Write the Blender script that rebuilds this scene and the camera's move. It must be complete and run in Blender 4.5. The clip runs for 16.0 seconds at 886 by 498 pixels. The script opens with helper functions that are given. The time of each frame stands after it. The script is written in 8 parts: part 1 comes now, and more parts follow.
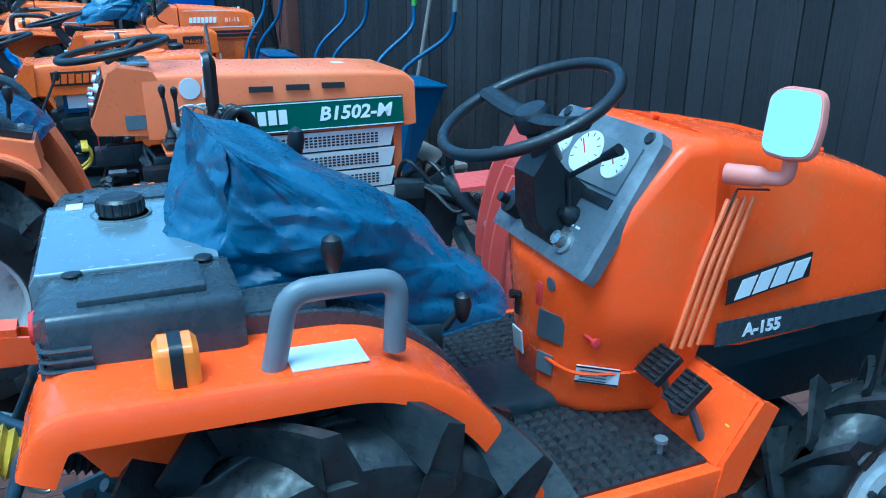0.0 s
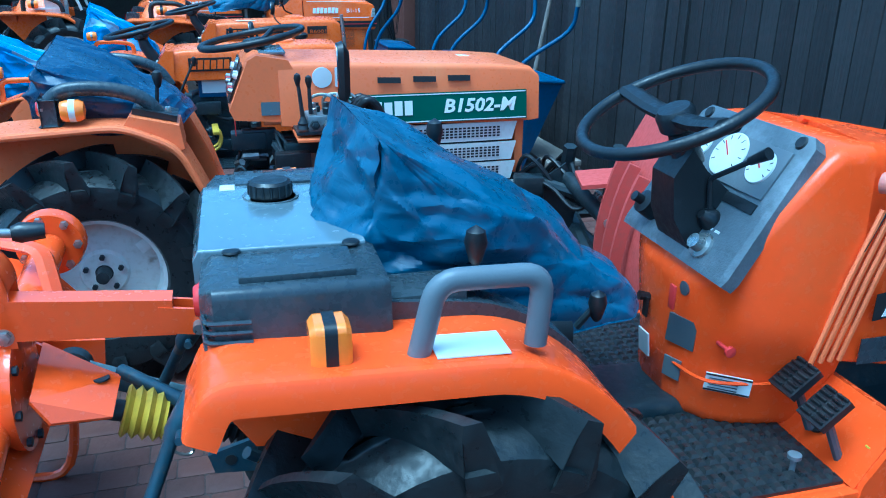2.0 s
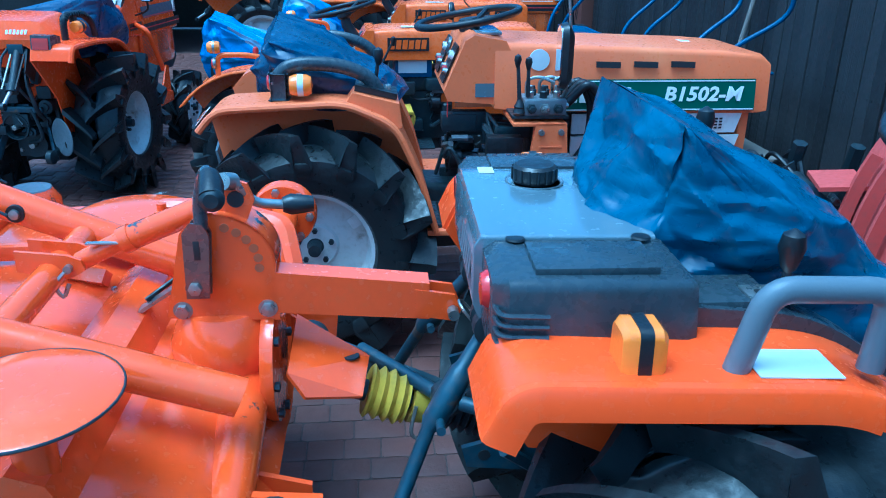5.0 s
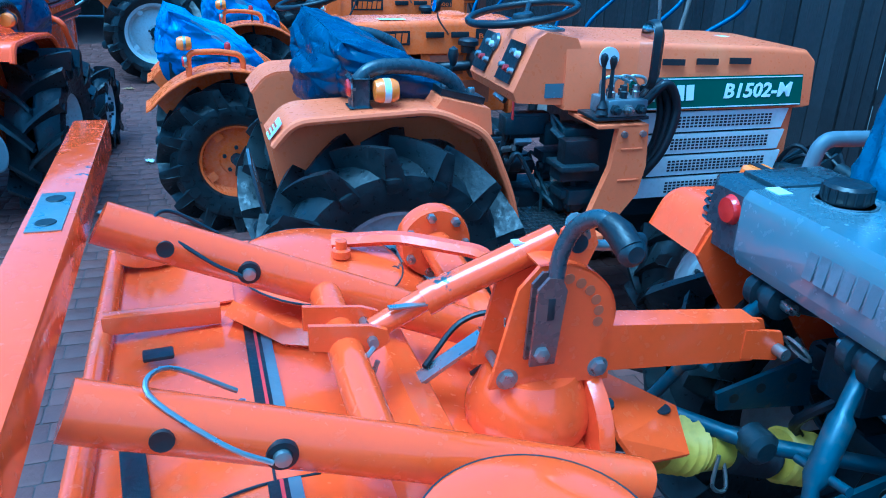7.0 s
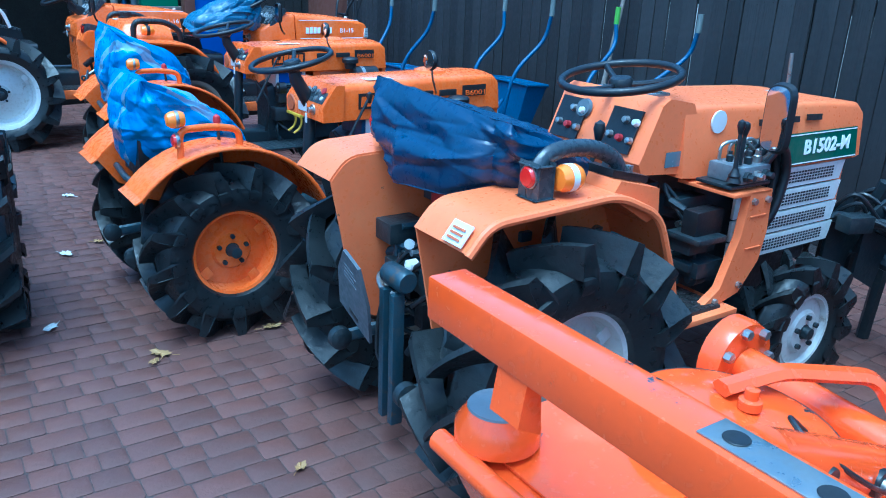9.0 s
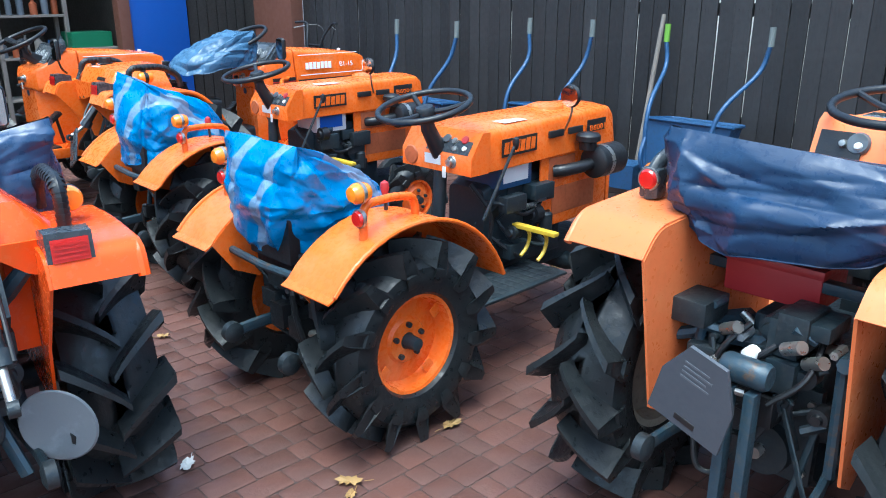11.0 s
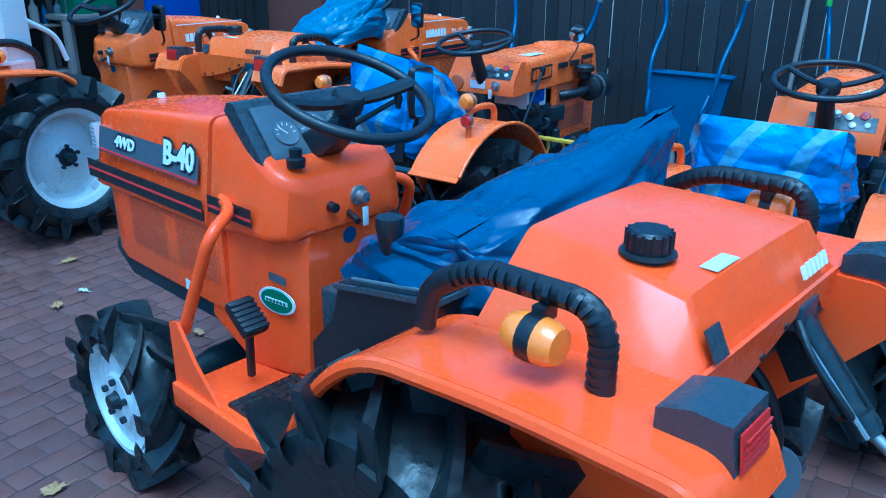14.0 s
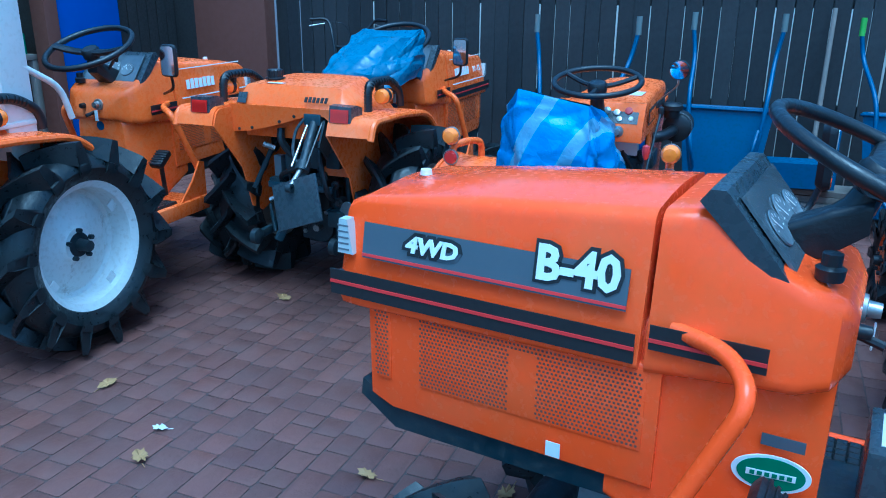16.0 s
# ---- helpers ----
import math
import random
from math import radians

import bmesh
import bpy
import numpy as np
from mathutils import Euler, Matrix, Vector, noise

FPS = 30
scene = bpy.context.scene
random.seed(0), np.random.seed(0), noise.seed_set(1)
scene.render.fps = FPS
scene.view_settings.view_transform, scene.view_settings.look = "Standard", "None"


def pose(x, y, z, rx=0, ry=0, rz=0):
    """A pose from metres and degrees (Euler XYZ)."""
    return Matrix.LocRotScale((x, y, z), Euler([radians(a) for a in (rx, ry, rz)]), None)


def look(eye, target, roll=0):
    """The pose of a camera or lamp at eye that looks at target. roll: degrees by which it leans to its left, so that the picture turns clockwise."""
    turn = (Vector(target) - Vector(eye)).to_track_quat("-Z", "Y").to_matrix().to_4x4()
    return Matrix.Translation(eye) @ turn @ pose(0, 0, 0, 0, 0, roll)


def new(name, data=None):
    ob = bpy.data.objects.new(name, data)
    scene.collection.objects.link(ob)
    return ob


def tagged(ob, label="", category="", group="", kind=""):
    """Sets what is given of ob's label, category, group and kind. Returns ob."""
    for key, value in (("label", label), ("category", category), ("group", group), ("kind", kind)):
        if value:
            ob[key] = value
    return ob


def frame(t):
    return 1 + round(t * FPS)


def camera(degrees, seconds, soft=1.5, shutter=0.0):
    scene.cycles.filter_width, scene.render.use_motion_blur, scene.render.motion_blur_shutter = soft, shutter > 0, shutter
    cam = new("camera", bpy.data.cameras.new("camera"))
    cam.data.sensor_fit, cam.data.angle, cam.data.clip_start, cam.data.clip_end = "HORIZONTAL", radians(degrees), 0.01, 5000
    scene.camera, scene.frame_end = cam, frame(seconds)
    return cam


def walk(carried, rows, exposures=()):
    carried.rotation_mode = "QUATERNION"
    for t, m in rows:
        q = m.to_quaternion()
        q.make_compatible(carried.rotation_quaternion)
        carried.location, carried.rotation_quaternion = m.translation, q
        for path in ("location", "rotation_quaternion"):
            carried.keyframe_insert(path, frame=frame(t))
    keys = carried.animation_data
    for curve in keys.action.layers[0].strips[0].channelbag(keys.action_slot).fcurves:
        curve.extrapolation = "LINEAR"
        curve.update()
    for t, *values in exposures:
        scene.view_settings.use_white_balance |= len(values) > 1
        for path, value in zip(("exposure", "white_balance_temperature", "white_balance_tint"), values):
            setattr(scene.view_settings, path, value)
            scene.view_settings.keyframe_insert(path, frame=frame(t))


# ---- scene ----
cam = camera(59.2, 16.0, 1.0)
PATH = [
    (0, (1.119, 0.814, 1.485), (0.901, 2.674, 0.784), 0.2),
    (0.5, (1.102, 0.802, 1.489), (0.825, 2.653, 0.784), 0.4),
    (1, (1.085, 0.802, 1.49), (0.743, 2.639, 0.779), 0.4),
    (1.5, (1.07, 0.801, 1.488), (0.663, 2.624, 0.772), 0.4),
    (2, (1.046, 0.789, 1.489), (0.586, 2.598, 0.771), 0.6),
    (2.5, (1.021, 0.775, 1.49), (0.51, 2.57, 0.772), 0.9),
    (3, (0.992, 0.758, 1.493), (0.435, 2.539, 0.775), 1.3),
    (3.2, (0.977, 0.754, 1.497), (0.404, 2.528, 0.773), 1.5),
    (5.3, (0.686, 0.823, 1.444), (-0.116, 2.494, 0.692), 0.5),
    (5.5, (0.596, 0.847, 1.437), (-0.195, 2.522, 0.684), 0.8),
    (6, (0.412, 0.832, 1.445), (-0.315, 2.537, 0.693), 0.7),
    (6.5, (0.186, 0.717, 1.47), (-0.352, 2.483, 0.701), 1.8),
    (7, (-0.075, 0.73, 1.453), (-0.471, 2.531, 0.678), 2.1),
    (7.5, (-0.338, 0.804, 1.462), (-0.667, 2.619, 0.69), 1.8),
    (8, (-0.678, 0.837, 1.473), (-0.849, 2.689, 0.737), 2.4),
    (8.2, (-0.791, 0.864, 1.473), (-0.908, 2.727, 0.756), 2.7),
    (10.3, (-1.853, 1.455, 1.502), (-1.456, 3.311, 0.873), 0.1),
    (10.5, (-1.969, 1.54, 1.506), (-1.589, 3.404, 0.888), -0.7),
    (11, (-2.288, 1.693, 1.485), (-1.86, 3.542, 0.855), -0.1),
    (11.5, (-2.623, 1.861, 1.478), (-2.093, 3.673, 0.816), 0.5),
    (12, (-2.889, 2.009, 1.463), (-2.357, 3.809, 0.773), -0.4),
    (12.5, (-3.19, 2.093, 1.485), (-2.639, 3.868, 0.746), 0.1),
    (13, (-3.53, 2.302, 1.466), (-2.861, 4.032, 0.719), 1.6),
    (13.5, (-3.802, 2.508, 1.45), (-3.124, 4.244, 0.724), -0.3),
    (14, (-4.054, 2.684, 1.47), (-3.285, 4.388, 0.758), 0.5),
    (14.5, (-4.351, 2.944, 1.476), (-3.427, 4.574, 0.774), 1.7),
    (15, (-4.535, 3.304, 1.452), (-3.531, 4.903, 0.792), 1.0),
    (15.5, (-4.699, 3.61, 1.449), (-3.633, 5.18, 0.818), 0.4),
    (16, (-4.842, 3.918, 1.426), (-3.7, 5.433, 0.794), 0.5),
]
walk(cam, [(t, look(eye, target, roll)) for t, eye, target, roll in PATH],
     [(0, 0.92, 3800, -22), (2.5, 0.94, 3640, -22), (5.5, 0.80, 3370, -20), (8.2, 0.92, 2950, -22), (10.3, 1.42, 5400, -4), (11.2, 1.46, 5250, -6), (12, 1.18, 3550, -27), (12.6, 0.94, 3250, -27), (13.5, 0.62, 3300, -20), (14.6, 0.72, 3450, -18), (15.2, 0.80, 3600, -17), (16, 0.70, 3520, -17)])

# ---- light ----
world = bpy.data.worlds.new("overcast_sky")
scene.world = world
world.use_nodes = True
wn, wl = world.node_tree.nodes, world.node_tree.links
sky = wn.new("ShaderNodeTexSky")
sky.sky_type = "NISHITA"
sky.sun_disc = False
sky.sun_elevation = radians(73)
sky.sun_rotation = radians(213)
sky.air_density, sky.dust_density, sky.ozone_density = 1.0, 4.0, 1.0
wl.new(sky.outputs[0], wn["Background"].inputs[0])
wn["Background"].inputs[1].default_value = 0.15
sun = new("sun", bpy.data.lights.new("sun", "SUN"))
sun.data.energy, sun.data.angle, sun.data.color = 1.4, radians(35), (1.0, 0.98, 0.95)
sun.matrix_world = look((0, 0, 0), (0.159, 0.245, -0.956))


# ---- materials ----
def mat(name, rgb, rough=0.5, metal=0.0, vary=0.12, scale=6.0, bump=0.0, bscale=60.0, dirt=0.0, dirt_rgb=(0.05, 0.045, 0.04), coat=0.0, spec=0.5, wet=0.0):
    """A surface with broad and fine colour change, blotches of dirt, fine relief and uneven gloss."""
    m = bpy.data.materials.new(name)
    m.use_nodes = True
    n, l = m.node_tree.nodes, m.node_tree.links
    b = n["Principled BSDF"]
    co = n.new("ShaderNodeTexCoord")
    n1, n2 = n.new("ShaderNodeTexNoise"), n.new("ShaderNodeTexNoise")
    for t, s, d in ((n1, scale, 4.0), (n2, scale * 9, 6.0)):
        t.inputs["Scale"].default_value, t.inputs["Detail"].default_value = s, d
        l.new(co.outputs["Object"], t.inputs["Vector"])
    mix = n.new("ShaderNodeMix")
    mix.data_type = "RGBA"
    mix.inputs[6].default_value = (*[c * (1 - vary) for c in rgb], 1)
    mix.inputs[7].default_value = (*[min(1, c * (1 + vary) + 0.015 * vary) for c in rgb], 1)
    l.new(n1.outputs["Fac"], mix.inputs[0])
    last = mix.outputs[2]
    if dirt > 0:
        ramp = n.new("ShaderNodeValToRGB")
        ramp.color_ramp.elements[0].position, ramp.color_ramp.elements[1].position = 0.5, 0.75
        l.new(n2.outputs["Fac"], ramp.inputs[0])
        mul = n.new("ShaderNodeMath")
        mul.operation = "MULTIPLY"
        mul.inputs[1].default_value = dirt
        l.new(ramp.outputs[0], mul.inputs[0])
        mx = n.new("ShaderNodeMix")
        mx.data_type = "RGBA"
        mx.inputs[7].default_value = (*dirt_rgb, 1)
        l.new(mul.outputs[0], mx.inputs[0])
        l.new(last, mx.inputs[6])
        last = mx.outputs[2]
    l.new(last, b.inputs["Base Color"])
    mr = n.new("ShaderNodeMapRange")
    mr.inputs[3].default_value, mr.inputs[4].default_value = max(0.03, rough - 0.12 - wet), min(1, rough + 0.12)
    mr.inputs[1].default_value, mr.inputs[2].default_value = 0.35, 0.65
    l.new(n2.outputs["Fac"], mr.inputs[0])
    l.new(mr.outputs[0], b.inputs["Roughness"])
    b.inputs["Metallic"].default_value = metal
    b.inputs["Specular IOR Level"].default_value = spec
    b.inputs["Coat Weight"].default_value = coat
    b.inputs["Coat Roughness"].default_value = 0.12
    if bump > 0:
        n3 = n.new("ShaderNodeTexNoise")
        n3.inputs["Scale"].default_value, n3.inputs["Detail"].default_value = bscale, 5.0
        l.new(co.outputs["Object"], n3.inputs["Vector"])
        bp = n.new("ShaderNodeBump")
        bp.inputs["Strength"].default_value, bp.inputs["Distance"].default_value = bump, 0.01
        l.new(n3.outputs["Fac"], bp.inputs["Height"])
        l.new(bp.outputs[0], b.inputs["Normal"])
    return m


RED_ORANGE = mat("red_orange_paint", (0.86, 0.084, 0.005), 0.20, vary=0.07, dirt=0.08, dirt_rgb=(0.42, 0.10, 0.03), coat=0.10, bump=0.02, bscale=30, spec=0.28)
TILLER = mat("tiller_orange_paint", (0.84, 0.092, 0.006), 0.17, vary=0.12, dirt=0.12, dirt_rgb=(0.45, 0.10, 0.03), coat=0.4, bump=0.05, bscale=14, spec=0.5)
ORANGE = mat("orange_paint", (0.82, 0.142, 0.012), 0.30, vary=0.12, dirt=0.18, dirt_rgb=(0.42, 0.13, 0.05), coat=0.12, bump=0.03, spec=0.32)
FADED = mat("faded_orange_paint", (0.77, 0.185, 0.055), 0.38, vary=0.10, dirt=0.15, dirt_rgb=(0.45, 0.17, 0.07), coat=0.08, bump=0.03, spec=0.35)
RUSTY = mat("rusty_mesh_and_notch_shade", (0.42, 0.10, 0.03), 0.6, vary=0.2, dirt=0.4, dirt_rgb=(0.16, 0.06, 0.03))
RUBBER = mat("tyre_rubber", (0.011, 0.0135, 0.015), 0.48, vary=0.3, scale=5, bump=0.3, bscale=30, dirt=0.3, dirt_rgb=(0.034, 0.036, 0.035), spec=0.4, wet=0.1)
MATRUB = mat("mat_rubber", (0.012, 0.013, 0.014), 0.5, vary=0.3, bump=0.3, bscale=30, dirt=0.35, dirt_rgb=(0.05, 0.045, 0.04), wet=0.15)
BLACK = mat("black_plastic", (0.009, 0.010, 0.012), 0.4, vary=0.2, bump=0.1, bscale=120)
CHARCOAL = mat("charcoal_plastic", (0.040, 0.048, 0.056), 0.34, vary=0.12, bump=0.04, bscale=260, dirt=0.12, dirt_rgb=(0.06, 0.068, 0.076), wet=0.1)
GREYMET = mat("wet_grey_paint", (0.15, 0.18, 0.20), 0.16, vary=0.15, bump=0.03, bscale=25, wet=0.10, coat=0.6, spec=0.9)
GREYPL = mat("grey_plastic", (0.145, 0.157, 0.172), 0.42, vary=0.12, bump=0.05, bscale=200, dirt=0.15, dirt_rgb=(0.14, 0.15, 0.16))
DASHGREY = mat("dash_grey", (0.13, 0.145, 0.16), 0.5, vary=0.2, bump=0.15, bscale=180, dirt=0.3, dirt_rgb=(0.05, 0.05, 0.055))
ENGINE = mat("dark_blue_engine_paint", (0.010, 0.020, 0.027), 0.5, vary=0.3, bump=0.2, bscale=50, dirt=0.4, dirt_rgb=(0.07, 0.065, 0.055))
IRON = mat("dark_iron", (0.022, 0.03, 0.036), 0.45, metal=0.3, vary=0.3, bump=0.2, bscale=60, dirt=0.3, dirt_rgb=(0.1, 0.09, 0.08))
BLUEGREY = mat("blue_grey_linkage", (0.030, 0.056, 0.078), 0.4, metal=0.2, vary=0.25, bump=0.15, dirt=0.35, dirt_rgb=(0.11, 0.09, 0.07))
BROWNZINC = mat("brown_passivated_steel", (0.20, 0.115, 0.10), 0.3, metal=0.6, vary=0.25, dirt=0.25, dirt_rgb=(0.3, 0.2, 0.13))
DARKTUBE = mat("dark_grey_enamel", (0.045, 0.055, 0.062), 0.25, vary=0.2, bump=0.04, coat=0.3)
CHROME = mat("zinc_plated_steel", (0.40, 0.40, 0.38), 0.36, metal=0.85, vary=0.15, dirt=0.2, dirt_rgb=(0.25, 0.2, 0.13))
WHITE = mat("white_paint", (0.72, 0.71, 0.67), 0.4, vary=0.06, dirt=0.25, dirt_rgb=(0.4, 0.34, 0.25))
RIMWHITE = mat("white_rim_paint", (0.66, 0.66, 0.63), 0.42, vary=0.08, dirt=0.3, dirt_rgb=(0.33, 0.28, 0.2))
CREAM = mat("dirty_cream_rim", (0.42, 0.38, 0.31), 0.55, vary=0.15, dirt=0.4, dirt_rgb=(0.16, 0.13, 0.1))
LETTER = mat("white_lettering", (0.80, 0.80, 0.78), 0.5, vary=0.04)
# print and decals; also paints the dark inside of holes, slots and vents
INK = mat("black_print_and_hole_shade", (0.015, 0.015, 0.016), 0.5)
GREENSIGN = mat("green_decal", (0.012, 0.085, 0.05), 0.4, vary=0.1)
DECALGREY = mat("grey_decal", (0.085, 0.095, 0.11), 0.45)
REDLINE = mat("red_decal", (0.55, 0.03, 0.03), 0.45)
PAPER = mat("paper_sticker", (0.72, 0.72, 0.70), 0.6, vary=0.06, dirt=0.1, dirt_rgb=(0.5, 0.5, 0.48))
YELLOW = mat("yellow_paint", (0.62, 0.42, 0.03), 0.42, vary=0.15, dirt=0.3, dirt_rgb=(0.2, 0.13, 0.03))
BLUEPAINT = mat("blue_barrow_paint", (0.019, 0.068, 0.165), 0.45, vary=0.25, dirt=0.45, dirt_rgb=(0.03, 0.045, 0.065))
BARWOOD = mat("grey_weathered_wood", (0.22, 0.19, 0.16), 0.8, vary=0.2, bump=0.3)
GREENTIP = mat("green_grip", (0.20, 0.42, 0.05), 0.5)
GREYTIP = mat("grey_grip", (0.16, 0.18, 0.17), 0.6)
BUCKET = mat("faded_red_paint", (0.50, 0.075, 0.06), 0.5, vary=0.15, dirt=0.35, dirt_rgb=(0.3, 0.12, 0.09))
FADEDPINK = mat("sun_faded_red_plastic", (0.62, 0.24, 0.18), 0.5, vary=0.12, dirt=0.2, dirt_rgb=(0.5, 0.2, 0.14))
REDBOX = mat("red_plastic", (0.42, 0.03, 0.035), 0.4)
BROWNWALL = mat("brown_panel_and_hole_shade", (0.14, 0.055, 0.035), 0.65, vary=0.12, scale=2, bump=0.1)
BACKING = mat("pale_gap_backing", (0.74, 0.73, 0.70), 0.8, vary=0.06, bump=0.1)
BLUEWALL = mat("blue_panel", (0.012, 0.08, 0.38), 0.5, vary=0.08, scale=2)
DARKWALL = mat("dark_boards", (0.018, 0.016, 0.015), 0.7, vary=0.3, bump=0.2)
SHEDIN = mat("shed_interior", (0.05, 0.04, 0.03), 0.8, vary=0.3)
GREENBOX = mat("green_plastic", (0.02, 0.16, 0.07), 0.45)
GRAVEL = mat("dark_wet_soil", (0.062, 0.042, 0.036), 0.6, vary=0.3, scale=8, bump=0.5, bscale=80)
DRYLEAF = mat("dry_leaf", (0.33, 0.2, 0.07), 0.7, vary=0.3)
LITTER = mat("white_scrap", (0.6, 0.6, 0.58), 0.7)


def chipped(m, rgb, scale, lo, hi, stretch=(1, 1, 1)):
    """Chips and rubbed places where another colour shows through the paint."""
    n, l = m.node_tree.nodes, m.node_tree.links
    b = n["Principled BSDF"]
    co, mp, ns, cr, mx = n.new("ShaderNodeTexCoord"), n.new("ShaderNodeMapping"), n.new("ShaderNodeTexNoise"), n.new("ShaderNodeValToRGB"), n.new("ShaderNodeMix")
    mp.inputs["Scale"].default_value = stretch
    ns.inputs["Scale"].default_value, ns.inputs["Detail"].default_value, ns.inputs["Roughness"].default_value = scale, 6.0, 0.65
    cr.color_ramp.elements[0].position, cr.color_ramp.elements[1].position = lo, hi
    mx.data_type = "RGBA"
    mx.inputs[7].default_value = (*rgb, 1)
    l.new(co.outputs["Object"], mp.inputs[0])
    l.new(mp.outputs[0], ns.inputs["Vector"])
    l.new(ns.outputs["Fac"], cr.inputs[0])
    l.new(cr.outputs[0], mx.inputs[0])
    l.new(b.inputs["Base Color"].links[0].from_socket, mx.inputs[6])
    l.new(mx.outputs[2], b.inputs["Base Color"])


chipped(TILLER, (0.70, 0.15, 0.04), 5.0, 0.55, 0.75)
chipped(TILLER, (0.045, 0.055, 0.06), 9.0, 0.665, 0.69)
chipped(ORANGE, (0.72, 0.26, 0.10), 3.0, 0.5, 0.8)
chipped(ORANGE, (0.14, 0.055, 0.03), 22.0, 0.70, 0.735)
chipped(FADED, (0.74, 0.26, 0.09), 3.0, 0.5, 0.8)
chipped(FADED, (0.16, 0.07, 0.04), 25.0, 0.71, 0.74)
chipped(RED_ORANGE, (0.70, 0.13, 0.03), 3.5, 0.5, 0.8)
chipped(RED_ORANGE, (0.10, 0.03, 0.02), 30.0, 0.73, 0.76)
chipped(BLUEGREY, (0.11, 0.07, 0.045), 14.0, 0.6, 0.68)
chipped(GREYPL, (0.21, 0.225, 0.24), 9.0, 0.55, 0.7)
chipped(DASHGREY, (0.24, 0.26, 0.28), 7.0, 0.5, 0.68)
chipped(RIMWHITE, (0.28, 0.23, 0.17), 10.0, 0.62, 0.75)


def lens_mat(name, rgb, rough=0.15):
    m = mat(name, rgb, rough, vary=0.1, bump=0.1, bscale=140, coat=0.6)
    return m


AMBER = lens_mat("amber_lens", (0.92, 0.24, 0.012))
REDLENS = lens_mat("red_lens", (0.55, 0.012, 0.01))
CLEARLENS = lens_mat("clear_lens", (0.55, 0.58, 0.55))
MIRROR = bpy.data.materials.new("mirror_glass")
MIRROR.use_nodes = True
MIRROR.node_tree.nodes["Principled BSDF"].inputs["Base Color"].default_value = (0.90, 0.92, 0.93, 1)
MIRROR.node_tree.nodes["Principled BSDF"].inputs["Metallic"].default_value = 1
MIRROR.node_tree.nodes["Principled BSDF"].inputs["Roughness"].default_value = 0.06
DIAL = mat("dial_glass", (0.10, 0.11, 0.12), 0.12, vary=0.4, scale=20, coat=0.5)


def wood_fence_mat():
    m = mat("black_brown_boards", (0.023, 0.022, 0.0225), 0.55, vary=0.3, scale=3, bump=0.0)
    n, l = m.node_tree.nodes, m.node_tree.links
    b = n["Principled BSDF"]
    co = n.new("ShaderNodeTexCoord")
    mp = n.new("ShaderNodeMapping")
    mp.inputs["Scale"].default_value = (30, 30, 1.2)
    l.new(co.outputs["Object"], mp.inputs[0])
    g = n.new("ShaderNodeTexNoise")
    g.inputs["Scale"].default_value, g.inputs["Detail"].default_value = 3.0, 8.0
    l.new(mp.outputs[0], g.inputs["Vector"])
    bp = n.new("ShaderNodeBump")
    bp.inputs["Strength"].default_value, bp.inputs["Distance"].default_value = 0.35, 0.01
    l.new(g.outputs[0], bp.inputs["Height"])
    l.new(bp.outputs[0], b.inputs["Normal"])
    oi = n.new("ShaderNodeObjectInfo")
    hs = n.new("ShaderNodeHueSaturation")
    mr = n.new("ShaderNodeMapRange")
    mr.inputs[3].default_value, mr.inputs[4].default_value = 0.7, 1.4
    l.new(oi.outputs["Random"], mr.inputs[0])
    l.new(mr.outputs[0], hs.inputs["Value"])
    src = b.inputs["Base Color"].links[0].from_socket
    l.new(src, hs.inputs["Color"])
    l.new(hs.outputs[0], b.inputs["Base Color"])
    return m


FENCE = wood_fence_mat()


def paver_mat():
    m = mat("wet_red_pavers", (0.118, 0.056, 0.044), 0.56, vary=0.25, scale=0.9, bump=0.16, bscale=60, dirt=0.3, dirt_rgb=(0.075, 0.047, 0.04), wet=0.16, spec=0.4)
    n, l = m.node_tree.nodes, m.node_tree.links
    b = n["Principled BSDF"]
    g = n.new("ShaderNodeNewGeometry")
    oi = n.new("ShaderNodeObjectInfo")
    add = n.new("ShaderNodeMath")
    add.operation = "ADD"
    l.new(g.outputs["Random Per Island"], add.inputs[0])
    l.new(oi.outputs["Random"], add.inputs[1])
    fr = n.new("ShaderNodeMath")
    fr.operation = "FRACT"
    l.new(add.outputs[0], fr.inputs[0])
    cr = n.new("ShaderNodeValToRGB")
    cr.color_ramp.elements[0].color = (0.85, 0.88, 0.9, 1)
    cr.color_ramp.elements[1].color = (1.12, 1.07, 1.04, 1)
    l.new(fr.outputs[0], cr.inputs[0])
    mx = n.new("ShaderNodeMix")
    mx.data_type, mx.blend_type = "RGBA", "MULTIPLY"
    mx.inputs[0].default_value = 1
    src = b.inputs["Base Color"].links[0].from_socket
    l.new(src, mx.inputs[6])
    l.new(cr.outputs[0], mx.inputs[7])
    l.new(mx.outputs[2], b.inputs["Base Color"])
    return m


PAVER = paver_mat()


